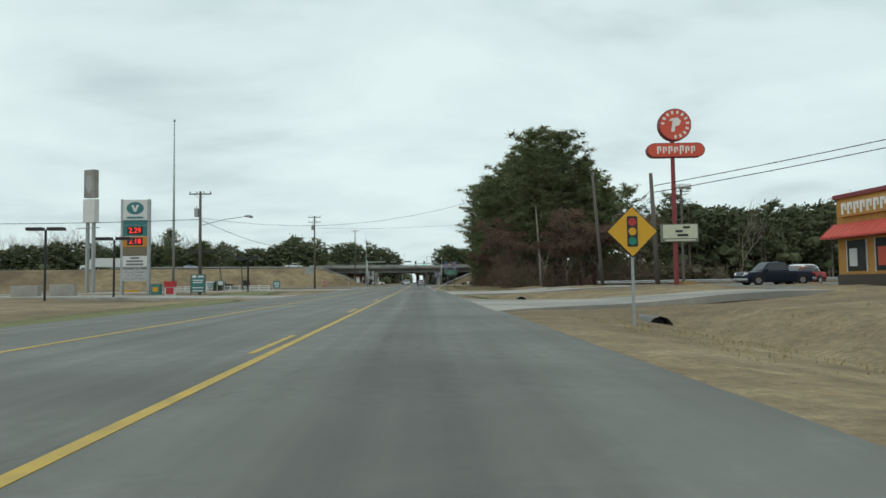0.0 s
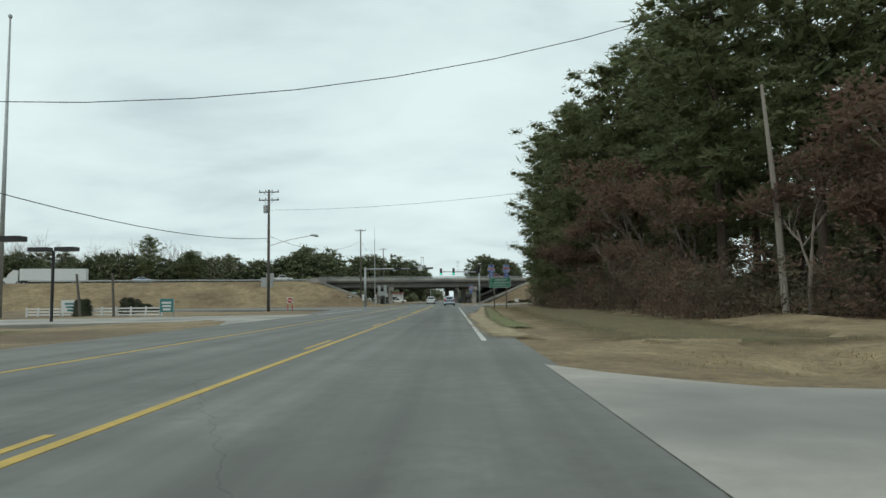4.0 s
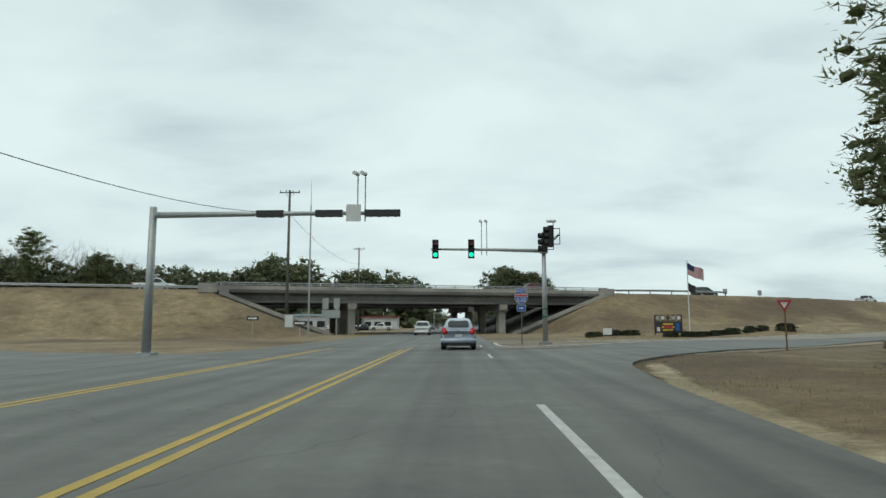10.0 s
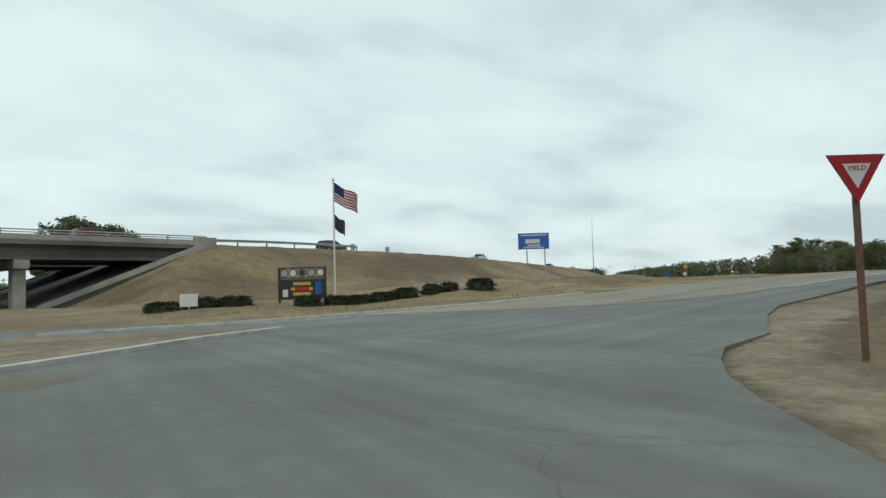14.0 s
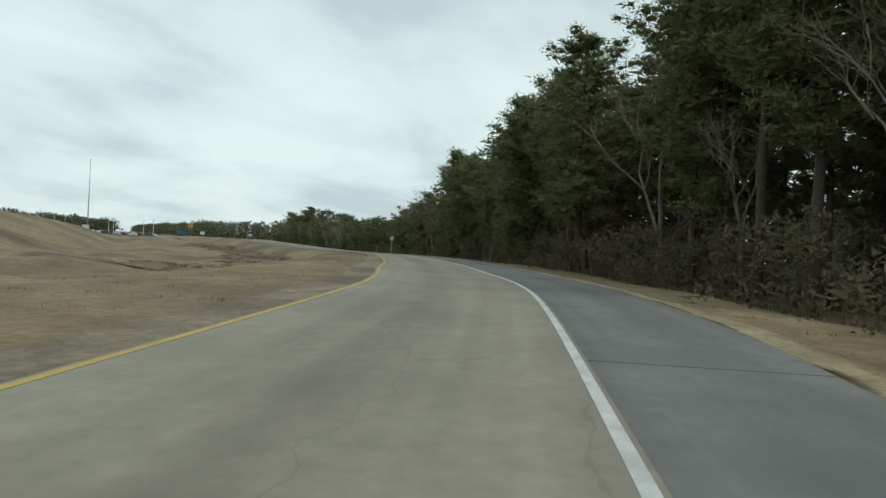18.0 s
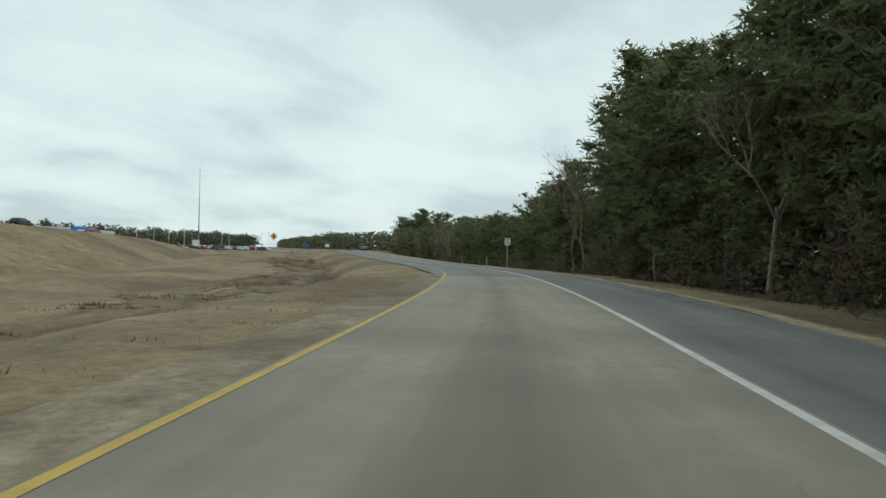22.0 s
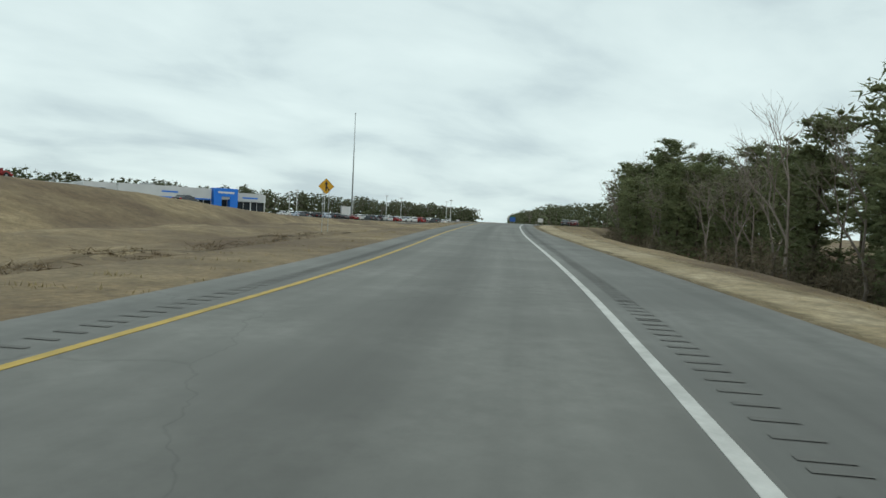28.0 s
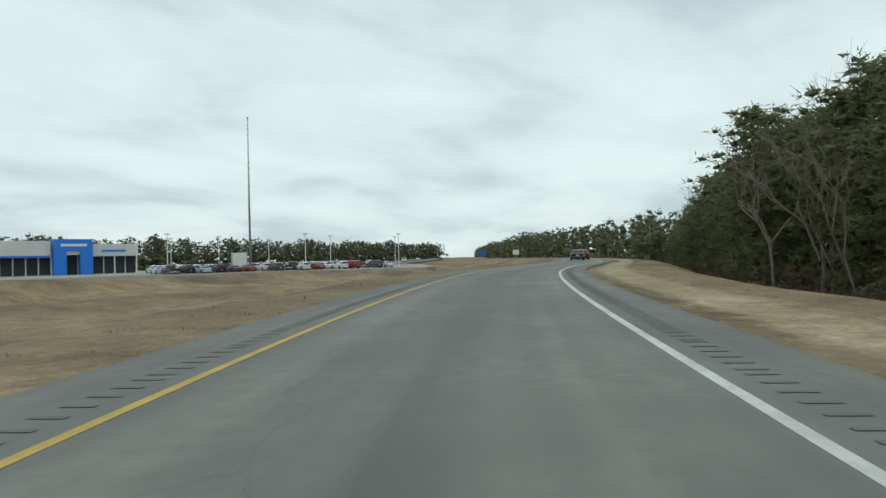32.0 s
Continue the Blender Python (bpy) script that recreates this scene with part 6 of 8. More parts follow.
def shrub(x, y, w, h, seed, d=0.6):
    rr = random.Random(seed)
    m = Mesh()
    # a dense rounded core, then leaves over all of it
    n = 14
    for j in range(7):
        e = j / 6 * 1.5
        for i in range(n):
            a = 2 * math.pi * i / n
            q = 0.86 * math.cos(e) ** 0.4 * (1 + 0.06 * math.sin(3 * a + seed))
            m.v.append((math.cos(a) * w * q, math.sin(a) * d * q, h * 0.86 * math.sin(e) ** 0.8 - (0.12 if j == 0 else 0)))
    m.f = [(j * n + i, j * n + (i + 1) % n, (j + 1) * n + (i + 1) % n, (j + 1) * n + i) for j in range(6) for i in range(n)] + [tuple(6 * n + i for i in range(n))]
    for _ in range(int(260 * w)):
        a, e = rr.uniform(0, 2 * math.pi), rr.uniform(0.0, 1.5)
        q = math.cos(e) ** 0.4 * (1 + 0.06 * math.sin(3 * a + seed)) * rr.uniform(0.84, 0.97)
        clump(m, (math.cos(a) * w * q, math.sin(a) * d * q, max(0.03, h * math.sin(e) ** 0.8 * rr.uniform(0.86, 0.98))), 0.07, 6, rr, 1.0, 0.075, 0.6)
    solid("shrub", m, M_HEDGE, "low rounded dark evergreen shrub in the mown grass", "shrub", group="memorial hedge", m=pose(x, y, gz(x, y) - 0.03, 0, 0, -22))


for k, (x, y, w, h) in enumerate(((14.3, 184.0, 0.9, 0.7), (15.9, 183.4, 0.9, 0.75), (17.4, 182.8, 0.9, 0.7), (21.0, 182.4, 0.75, 0.8), (22.5, 182.2, 0.7, 0.72), (23.6, 181.9, 0.8, 0.74), (25.0, 181.5, 0.95, 0.78), (26.1, 181.2, 0.75, 0.85),
                                      (27.6, 181.0, 0.55, 0.78), (28.6, 180.7, 0.5, 0.72), (30.4, 180.3, 0.85, 0.95))):
    shrub(x, y, w, h * 0.72, 60 + k)
s = thing("small_placard", facing(15.2, 182.6, gz(15.2, 182.6), -20), "small white placard in front of the hedge", "sign board")
part("board", Mesh().box((-0.4, -0.03, 0.15), (0.4, 0.03, 0.75)), M_WHITE_SIGN, s)
part("stake", Mesh().box((-0.03, -0.02, -0.3), (0.03, 0.02, 0.2)), M_GALV, s)

# billboard and small signs along the highway
M_BILL = plain("blue_billboard", (0.02, 0.11, 0.42))
s = thing("billboard", facing(70.5, 223.0, gz(70.5, 223.0), -35), "bright blue billboard with white lettering bars on steel posts", "billboard")
zb = -s.location.z
for x in (-1.0, 1.6):
    part("post", Mesh().box((x - 0.08, 0.0, -0.5), (x + 0.08, 0.14, zb + 6.2)), M_GALV, s)
b = part("board", Mesh().box((-2.25, -0.1, zb + 5.9), (2.25, 0.0, zb + 8.25)), M_BILL, s)
for a, e, zz, hh in ((-1.2, 0.9, 7.05, 0.3), (-0.9, 1.0, 6.45, 0.1), (-1.9, 1.9, 7.95, 0.08), (-1.5, 1.5, 6.15, 0.06)):
    part("text_bar", Mesh().box((a, -0.115, zb + zz - hh), (e, -0.102, zb + zz + hh)), M_WHITE_SIGN, b)
for x, y in ((60.7, 250.8), (52, 246)):
    back_sign(x, y, 20, [(-0.5, -0.5), (0.5, -0.5), (0.5, 0.5), (-0.5, 0.5)], 1.9, "reversed_sign", "small grey sign on the highway bank")


# ---- guardrails ----
def guardrail(pts, label, gap=3.8):
    line = smooth_line([(x, y, gz(x, y)) for x, y in pts], 2.0)
    s = thing("guardrail", pose(*line[0]), label, "guardrail")
    o = line[0]
    m = Mesh()
    prof = [(0, 0.46), (0.06, 0.52), (0.0, 0.6), (0.06, 0.7), (0, 0.78)]
    for i, p in enumerate(line):
        for dx, z in prof:
            m.v.append((p[0] - o[0] + dx * 0.3, p[1] - o[1] - dx, p[2] - o[2] + z))
    k = len(prof)
    m.f = [(i * k + j, (i + 1) * k + j, (i + 1) * k + j + 1, i * k + j + 1) for i in range(len(line) - 1) for j in range(k - 1)]
    part("beam", m, M_GALV, s)
    run = np.r_[0, np.cumsum(np.linalg.norm(np.diff(line, axis=0), axis=1))]
    for d in np.arange(0, run[-1], gap):
        p = line[int(np.searchsorted(run, d))] - o
        part("rail_post", Mesh().box((p[0] - 0.06, p[1] + 0.01, p[2] - 0.4), (p[0] + 0.06, p[1] + 0.17, p[2] + 0.78)), M_POLE, s)


guardrail([(24.5, 223.1), (32, 226), (40, 229.8), (47, 233.4)], "galvanised guardrail at the end of the overpass")
guardrail([(-32, 205.6), (-60, 196.8), (-90, 187.4)], "galvanised guardrail along the highway edge")
guardrail([(21, 66.5), (33, 66), (48, 64)], "galvanised guardrail behind the restaurant sign")



# ---- vehicles ----
PROFILES = {
    "hatchback": (4.25, 1.7, [(-2.1, 0.32), (-2.12, 0.9), (-2.05, 0.98), (-1.2, 1.0), (0.6, 0.98), (1.25, 0.92), (1.95, 0.72), (2.1, 0.5), (2.08, 0.28)],
                  [(-2.04, 0.96), (-1.86, 1.2), (-1.56, 1.41), (-1.1, 1.51), (-0.2, 1.55), (0.35, 1.43), (1.2, 0.92)]),
    "sedan": (4.8, 1.8, [(-2.38, 0.32), (-2.4, 0.85), (-2.2, 0.98), (-1.4, 1.0), (0.6, 0.95), (1.4, 0.9), (2.2, 0.72), (2.4, 0.5), (2.36, 0.28)],
              [(-1.75, 0.97), (-1.05, 1.38), (-0.4, 1.45), (0.2, 1.42), (1.15, 0.92)]),
    "suv": (4.7, 1.85, [(-2.3, 0.4), (-2.35, 0.9), (-2.25, 1.08), (-1.2, 1.1), (0.7, 1.08), (1.4, 1.02), (2.1, 0.88), (2.3, 0.6), (2.28, 0.36)],
            [(-2.2, 1.06), (-1.95, 1.6), (-1.4, 1.74), (0.0, 1.74), (0.5, 1.62), (1.15, 1.04)]),
    "pickup": (5.6, 1.9, [(-2.78, 0.45), (-2.8, 1.05), (-0.75, 1.08), (0.9, 1.08), (1.5, 1.05), (2.6, 0.98), (2.78, 0.7), (2.75, 0.42)],
               [(-0.7, 1.06), (-0.55, 1.68), (-0.1, 1.76), (0.7, 1.74), (1.4, 1.05)]),
}
WINDOW_TINT = M_GLASS
CAR_DONE = {}


def loft(loop, half, m=None):
    """A body from a side outline whose half-width depends on height."""
    m = m or Mesh()
    n = len(loop)
    v = [(x, -half(x, z), z) for x, z in loop] + [(x, half(x, z), z) for x, z in loop]
    return m.add(v, [tuple(range(n)), tuple(range(n, 2 * n))[::-1]] + [(i, i + n, (i + 1) % n + n, (i + 1) % n) for i in range(n)])


def vehicle(kind, paint, label, m, group=""):
    """A car with body, cabin, glass, wheels and lamps; it faces +x."""
    key = (kind, paint.name)
    if key in CAR_DONE:
        ob = copy_thing(CAR_DONE[key], m)
        return tagged(ob, label, group=group)
    L, W, low, top = PROFILES[kind]
    s = thing({"suv": "suv"}.get(kind, kind if kind != "pickup" else "pickup_truck"), m, label, "car" if kind != "pickup" else "pickup truck", group)
    hw = W / 2
    belt = top[0][1]
    roof = max(z for _, z in top)
    upper = [p for p in low if p[1] > 0.6 or abs(p[0]) < L / 2 - 0.25]
    xs_low, zs_low = [p[0] for p in upper], [p[1] for p in upper]
    plan = lambda x: 1 - (0.2 if kind == "hatchback" else 0.13) * (abs(x) / (L / 2)) ** 5
    cab = lambda x, z: hw * plan(x) * (0.985 - (0.33 if kind == "hatchback" else 0.23) * max(0.0, z - belt) / (roof - belt))
    body_top = lambda x: float(np.interp(x, xs_low, zs_low))
    floor_z = lambda x: 0.24 + 0.16 * (abs(x) / (L / 2)) ** 6

    def shell(xs, cabin):
        """A smooth skin from cross-sections along the car."""
        m = Mesh()
        for x in xs:
            w, zb, zs = hw * plan(x), floor_z(x), body_top(x)
            zt = float(np.interp(x, [p[0] for p in top], [p[1] for p in top])) if cabin else zs
            if cabin:
                zt = max(zt, zs + 0.004)
                c = cab(x, zt)
                half = [(cab(x, zs) - 0.01, zs - 0.06), (cab(x, zs), zs - 0.01), (cab(x, (zs + zt) / 2), (zs + zt) / 2), (c, zt - 0.05 * min(1, (zt - zs) / 0.2)), (c * 0.93, zt - 0.012), (c * 0.6, zt + 0.012), (0.001, zt + 0.02)]
            else:
                half = [(w * 0.9, zb), (w * 0.97, zb + 0.05), (w, zb + 0.2), (w * 1.0, (zb + zs) / 2), (w * 0.985, zs - 0.07), (w * 0.955, zs - 0.015), (w * 0.85, zs + 0.008), (w * 0.5, zs + 0.022), (0.001, zs + 0.026)]
            m.v += [(x, y, z) for y, z in half] + [(x, -y, z) for y, z in half[::-1]]
        n = len(m.v) // len(xs)
        m.f = [(i * n + k, i * n + k + 1, (i + 1) * n + k + 1, (i + 1) * n + k) for i in range(len(xs) - 1) for k in range(n - 1)]
        m.f += [tuple(range(n)), tuple(range((len(xs) - 1) * n, len(xs) * n))[::-1]]
        return m

    ends = [-L / 2, -L / 2 + 0.04, -L / 2 + 0.12]
    xs = sorted(set([round(v, 3) for v in ends + [-v for v in ends] + list(np.linspace(-L / 2 + 0.25, L / 2 - 0.25, 19))]))
    part("body", shell(xs, False), paint, s, smooth=True)
    xs = sorted(set([round(p[0], 3) for p in top] + [round(float(v), 3) for v in np.linspace(top[0][0], top[-1][0], 15)]))
    part("cabin", shell(xs, True), paint, s, smooth=True)
    # side glass
    inner = [(x * 0.9 + 0.03, belt + 0.05 + (z - belt) * 0.78) for x, z in top]
    for sd in (-1, 1):
        g = Mesh()
        g.add([(x, sd * (cab(x, z) + 0.012), z) for x, z in inner], [tuple(range(len(inner)))[::-sd]])
        part("side_window", g, WINDOW_TINT, s)
        part("door_seam", Mesh().box((-0.1, sd * (hw - 0.004) - 0.008, 0.42), (-0.07, sd * (hw - 0.004) + 0.008, belt - 0.02)), M_BLACK, s)
        part("door_handle", Mesh().box((-0.4, sd * hw - 0.02, belt - 0.16), (-0.2, sd * hw + 0.02, belt - 0.12)), paint, s)
        part("mirror", Mesh().box((top[-1][0] - 0.35, sd * (hw + 0.1) - 0.1, belt + 0.02), (top[-1][0] - 0.2, sd * (hw + 0.1) + 0.1, belt + 0.17)), paint, s)
        lamp = Mesh()
        lamp.tube([(L / 2 - 0.4, sd * (hw * plan(L / 2 - 0.4) - 0.05), body_top(L / 2 - 0.4) - 0.1), (L / 2 - 0.16, sd * (hw * plan(L / 2 - 0.16) - 0.06), body_top(L / 2 - 0.2) - 0.1), (L / 2 - 0.01, sd * (hw * 0.87 - 0.25), body_top(L / 2 - 0.1) - 0.12)], [0.03, 0.1, 0.05], 8)
        part("headlamp", lamp, M_HEAD, s, smooth=True)
        zt = belt - 0.22
        lamp = Mesh()
        lamp.tube([(-L / 2 + 0.28, sd * (hw * plan(-L / 2 + 0.28) - 0.03), zt + 0.08), (-L / 2 + 0.1, sd * (hw * plan(-L / 2 + 0.1) - 0.04), zt + 0.03), (-L / 2 + 0.0, sd * (hw * 0.87 - 0.16), zt - 0.03)], [0.03, 0.12, 0.06], 8)
        if kind == "hatchback":
            lamp, rear = Mesh(), [(0.5, 0.9), (0.56, 0.78), (0.74, 0.74), (0.79, 0.84), (0.77, 1.04), (0.7, 1.12), (0.63, 1.06), (0.58, 0.96)]
            k = len(rear)
            lamp.add([(-2.135 + 0.1 * max(0, z - 0.9), sd * y, z) for y, z in rear] + [(-1.78, sd * (y + 0.045), z + 0.02) for y, z in rear], [tuple(range(k)), tuple(range(k, 2 * k))[::-1]] + [(i, i + k, (i + 1) % k + k, (i + 1) % k) for i in range(k)])
        part("tail_lamp", lamp, M_TAIL, s, smooth=True)
    # front and rear glass
    for (xa, za), (xb, zb), nm in ((top[0], top[1], "rear_window"), (top[-1], top[-2], "windscreen")):
        g = Mesh()
        sx = -1 if nm == "rear_window" else 1
        pts = []
        if kind == "hatchback" and sx < 0:
            rim = [(z, f) for z, f in ((1.08, 0.62), (1.1, 0.74), (1.2, 0.8), (1.32, 0.8), (1.4, 0.74), (1.425, 0.6))]
            skin = lambda z: float(np.interp(z, [q[1] for q in top[:4]], [q[0] for q in top[:4]]))
            pts = [(skin(z) - 0.022, -f * cab(skin(z), z), z + 0.012) for z, f in rim] + [(skin(z) - 0.022, f * cab(skin(z), z), z + 0.012) for z, f in rim[::-1]]
            n = len(rim)
            g.add(pts, [(i, i + 1, 2 * n - 2 - i, 2 * n - 1 - i) for i in range(n - 1)])
            part(nm, g, WINDOW_TINT, s)
            part("rear_valance", Mesh().box((-L / 2 - 0.06, -0.55, 0.25), (-L / 2 + 0.2, 0.55, 0.36)), M_BLACK, s)
            part("badge", Mesh().box((-L / 2 - 0.02, -0.06, 0.92), (-L / 2 + 0.05, 0.06, 0.97)), M_RIM, s)
            continue
        for u, sd in ((0.14, -1), (0.14, 1), (0.9, 1), (0.9, -1)):
            x, z = xa + (xb - xa) * u, za + (zb - za) * u
            pts.append((x + sx * 0.03, sd * (cab(x, z) - 0.1), z + 0.03))
        g.add(pts, [(0, 1, 2, 3) if sx > 0 else (3, 2, 1, 0)])
        part(nm, g, WINDOW_TINT, s)
    part("bumper", Mesh().tube([(-L / 2 + 0.25, -hw * 0.93, 0.46), (-L / 2 + 0.02, -hw * 0.78, 0.46), (-L / 2 - 0.02, 0, 0.46), (-L / 2 + 0.02, hw * 0.78, 0.46), (-L / 2 + 0.25, hw * 0.93, 0.46)], 0.12, 8), paint if kind != "pickup" else M_GALV, s, smooth=True)
    part("bumper", Mesh().tube([(L / 2 - 0.25, -hw * 0.93, 0.42), (L / 2 - 0.02, -hw * 0.78, 0.42), (L / 2 + 0.02, 0, 0.42), (L / 2 - 0.02, hw * 0.78, 0.42), (L / 2 - 0.25, hw * 0.93, 0.42)], 0.12, 8), paint if kind != "pickup" else M_GALV, s, smooth=True)
    part("number_plate", Mesh().box((-L / 2 - 0.03, -0.17, 0.64), (-L / 2 - 0.005, 0.17, 0.76)), M_WHITE_SIGN, s)
    part("underbody", Mesh().box((-L / 2 + 0.2, -hw * 0.86, 0.2), (L / 2 - 0.2, hw * 0.86, 0.4)), M_BLACK, s)
    r = 0.31 if kind in ("hatchback", "sedan") else 0.37
    for x in (-L * 0.305, L * 0.31):
        for sd in (-1, 1):
            part("wheel_arch", Mesh().tube([(x, sd * (hw - 0.1), r + 0.03), (x, sd * (hw + 0.003), r + 0.03)], r + 0.07, 16), M_BLACK, s)
            wh = part("wheel", Mesh().tube([(x, sd * (hw - 0.2), r), (x, sd * (hw - 0.02), r), (x, sd * (hw + 0.012), r)], [r, r, r * 0.93], 18), M_TYRE, s)
            part("rim", Mesh().tube([(x, sd * (hw - 0.02), r), (x, sd * (hw + 0.022), r)], [r * 0.64, r * 0.6], 12), M_RIM, wh)
    if kind == "pickup":
        part("bed_floor", Mesh().box((-2.6, -hw * 0.8, 1.082), (-0.8, hw * 0.8, 1.09)), M_BLACK, s)
    CAR_DONE[key] = s
    return s


def paint(name, c, metal=0.35):
    return material(name, [tuple(v * 0.92 for v in c), c], 2.0, 0.28, metal)


P_SILVER, P_WHITE, P_NAVY, P_MAROON = paint("silver_blue_paint", (0.42, 0.48, 0.56), 0.15), paint("white_car_paint", (0.62, 0.63, 0.62), 0.0), paint("navy_car_paint", (0.015, 0.022, 0.045)), paint("maroon_car_paint", (0.11, 0.018, 0.02))
P_GREY, P_BLACK, P_RED = paint("dark_grey_car_paint", (0.06, 0.065, 0.07)), paint("black_car_paint", (0.012, 0.012, 0.014)), paint("red_car_paint", (0.28, 0.02, 0.018))

vehicle("hatchback", P_SILVER, "silver-blue compact hatchback waiting in the street lane", pose(1.45, 155.7, 0.0, 0, 0, 90))
vehicle("suv", P_WHITE, "white oncoming car with headlamps under the overpass", pose(-3.2, 203, 0.0, 0, 0, -90))
for k, y in enumerate((300, 330, 372, 420)):
    vehicle(("sedan", "suv")[k % 2], (P_GREY, P_RED, P_BLACK, P_WHITE)[k], "distant car on the street beyond the overpass", pose(0.8 if k % 2 else -6.6, y, 0, 0, 0, 90 if k % 2 else -90), "street traffic")
vehicle("pickup", P_NAVY, "dark blue pickup truck in the restaurant lot", pose(28.6, 44, 0.36, 0, 0, 180))
vehicle("sedan", P_RED, "dull red car parked behind the pickup", pose(32.6, 47.5, 0.36, 0, 0, 200))
vehicle("suv", P_WHITE, "white car parked at the restaurant", pose(36, 53, 0.36, 0, 0, 210))


def on_highway(x, off):
    i = int(np.argmin(np.abs(HIGHWAY[:, 0] - x)))
    a, b = HIGHWAY[i], HIGHWAY[i + 1]
    d = (b - a)[:2] / np.linalg.norm((b - a)[:2])
    return pose(a[0] - d[1] * off, a[1] + d[0] * off, a[2] + 0.03, 0, 0, math.degrees(math.atan2(d[1], d[0])))


for kind, p, x, off, label in (("sedan", P_SILVER, -74, -6.5, "silver car on the highway bank"), ("pickup", P_WHITE, -42, -6.5, "white pickup truck on the highway"), ("suv", P_MAROON, 12, -6.5, "maroon van crossing the overpass"), ("pickup", P_WHITE, 84, -6.5, "white pickup truck on the highway bank"),
                               ("suv", P_GREY, 44, -6.5, "dark van on the highway behind the guardrail"), ("sedan", P_RED, 158, -6.5, "red car on the highway"), ("suv", P_BLACK, 137, -5, "dark car on the highway"),
                               ("sedan", P_GREY, 186, -6.5, "grey car on the highway"), ("pickup", P_GREY, 262, -6.0, "grey pickup truck on the highway"), ("suv", P_WHITE, 360, -6, "white van far along the highway"),
                               ("sedan", P_WHITE, 420, -2.5, "white car far along the highway")):
    vehicle(kind, p, label, on_highway(x, off), "highway traffic")

# white articulated lorry on the highway
s = thing("semi_truck", on_highway(-100, 5.0) @ pose(0, 0, 0, 0, 0, 180), "white articulated lorry with a long box trailer", "truck")
part("trailer", Mesh().box((-13, -1.28, 1.2), (1.2, 1.28, 4.0)), P_WHITE, s)
part("cab", loft([(1.6, 0.5), (1.6, 3.6), (2.6, 3.7), (3.6, 2.6), (3.9, 1.9), (5.4, 1.7), (5.6, 0.5)][::1], lambda x, z: 1.2), P_WHITE, s)
part("windscreen", Mesh().add([(3.64, -1.0, 2.5), (3.64, 1.0, 2.5), (2.85, 1.0, 3.45), (2.85, -1.0, 3.45)], [(0, 1, 2, 3)]), M_GLASS, s)
for x in (-11.6, -10.3, 0.3, 1.5, 4.6):
    for y in (-1.1, 1.1):
        wh = part("wheel", Mesh().tube([(x, y - 0.16, 0.5), (x, y + 0.16, 0.5)], 0.5, 14), M_TYRE, s)
        part("rim", Mesh().tube([(x, y - 0.17, 0.5), (x, y + 0.17, 0.5)], 0.27, 10), M_RIM, wh)

# ---- restaurant corner ----
M_CREAM, M_LETTERS = plain("cream_sign_face", (0.55, 0.55, 0.42)), plain("white_sign_letters", (0.75, 0.74, 0.7))
s = thing("restaurant_pole_sign", pose(22.4, 47.7, gz(22.4, 47.7), 0, 0, -3), "round and oval orange-red restaurant signs on a red pole", "pole sign")
zs = -s.location.z
part("pole", Mesh().tube([(0, 0, -0.5), (0, 0, zs + 12.6)], [0.2, 0.17], 12), M_REDPOST, s)
ds = part("disc_sign", shape([(1.36 * math.cos(a * 0.2618), 1.36 * math.sin(a * 0.2618)) for a in range(24)], 0.55, 0.27), M_REDPOST, s, m=Matrix.Translation((0.2, 0, zs + 13.85)))
part("disc_face", shape([(1.28 * math.cos(a * 0.2618), 1.28 * math.sin(a * 0.2618)) for a in range(24)], 0.01, -0.285), M_ORANGE, ds)
for a in range(5, 20):
    if a not in (11, 12, 13):
        t = radians(a * 24 - 66)
        part("letter_mark", Mesh().box((-0.09, -0.012, -0.14), (0.09, 0.0, 0.14), pose(1.04 * math.cos(t), -0.298, 1.04 * math.sin(t), 0, 90 - math.degrees(t), 0)), M_LETTERS, ds)
part("emblem", shape([(-0.35, -0.6), (-0.05, -0.6), (0.0, -0.15), (0.35, -0.05), (0.5, 0.3), (0.25, 0.6), (-0.4, 0.5), (-0.5, 0.3), (-0.2, 0.3)], 0.012, -0.298), M_LETTERS, ds)
pill = [(1.8 + 0.6 * math.cos(a), 0.6 * math.sin(a)) for a in np.linspace(-1.57, 1.57, 9)] + [(-1.8 + 0.6 * math.cos(a), 0.6 * math.sin(a)) for a in np.linspace(1.57, 4.71, 9)]
ps = part("oval_sign", shape(pill, 0.6, 0.3), M_REDPOST, s, m=Matrix.Translation((0.22, 0, zs + 11.7)))
part("oval_face", shape([(x * 0.975, z * 0.92) for x, z in pill], 0.01, -0.31), M_ORANGE, ps)
for k, h in enumerate((0.32, 0.27, 0.32, 0.25, 0.36, 0.27, 0.3)):
    x = -1.42 + 0.47 * k
    lm = Mesh().box((x - 0.18, -0.335, -h), (x - 0.04, -0.322, h)).box((x - 0.06, -0.335, h - 0.12), (x + 0.15, -0.322, h)).box((x + 0.04, -0.335, -0.1), (x + 0.16, -0.322, h - 0.1))
    part("letter_mark", lm, M_LETTERS, ps)
mq = part("marquee", Mesh().box((-1.15, -0.25, zs + 4.0), (1.85, 0.2, zs + 5.5)), plain("marquee_frame", (0.16, 0.17, 0.14)), s)
part("marquee_face", Mesh().box((-1.08, -0.262, zs + 4.3), (1.78, -0.252, zs + 5.43)), M_CREAM, mq)
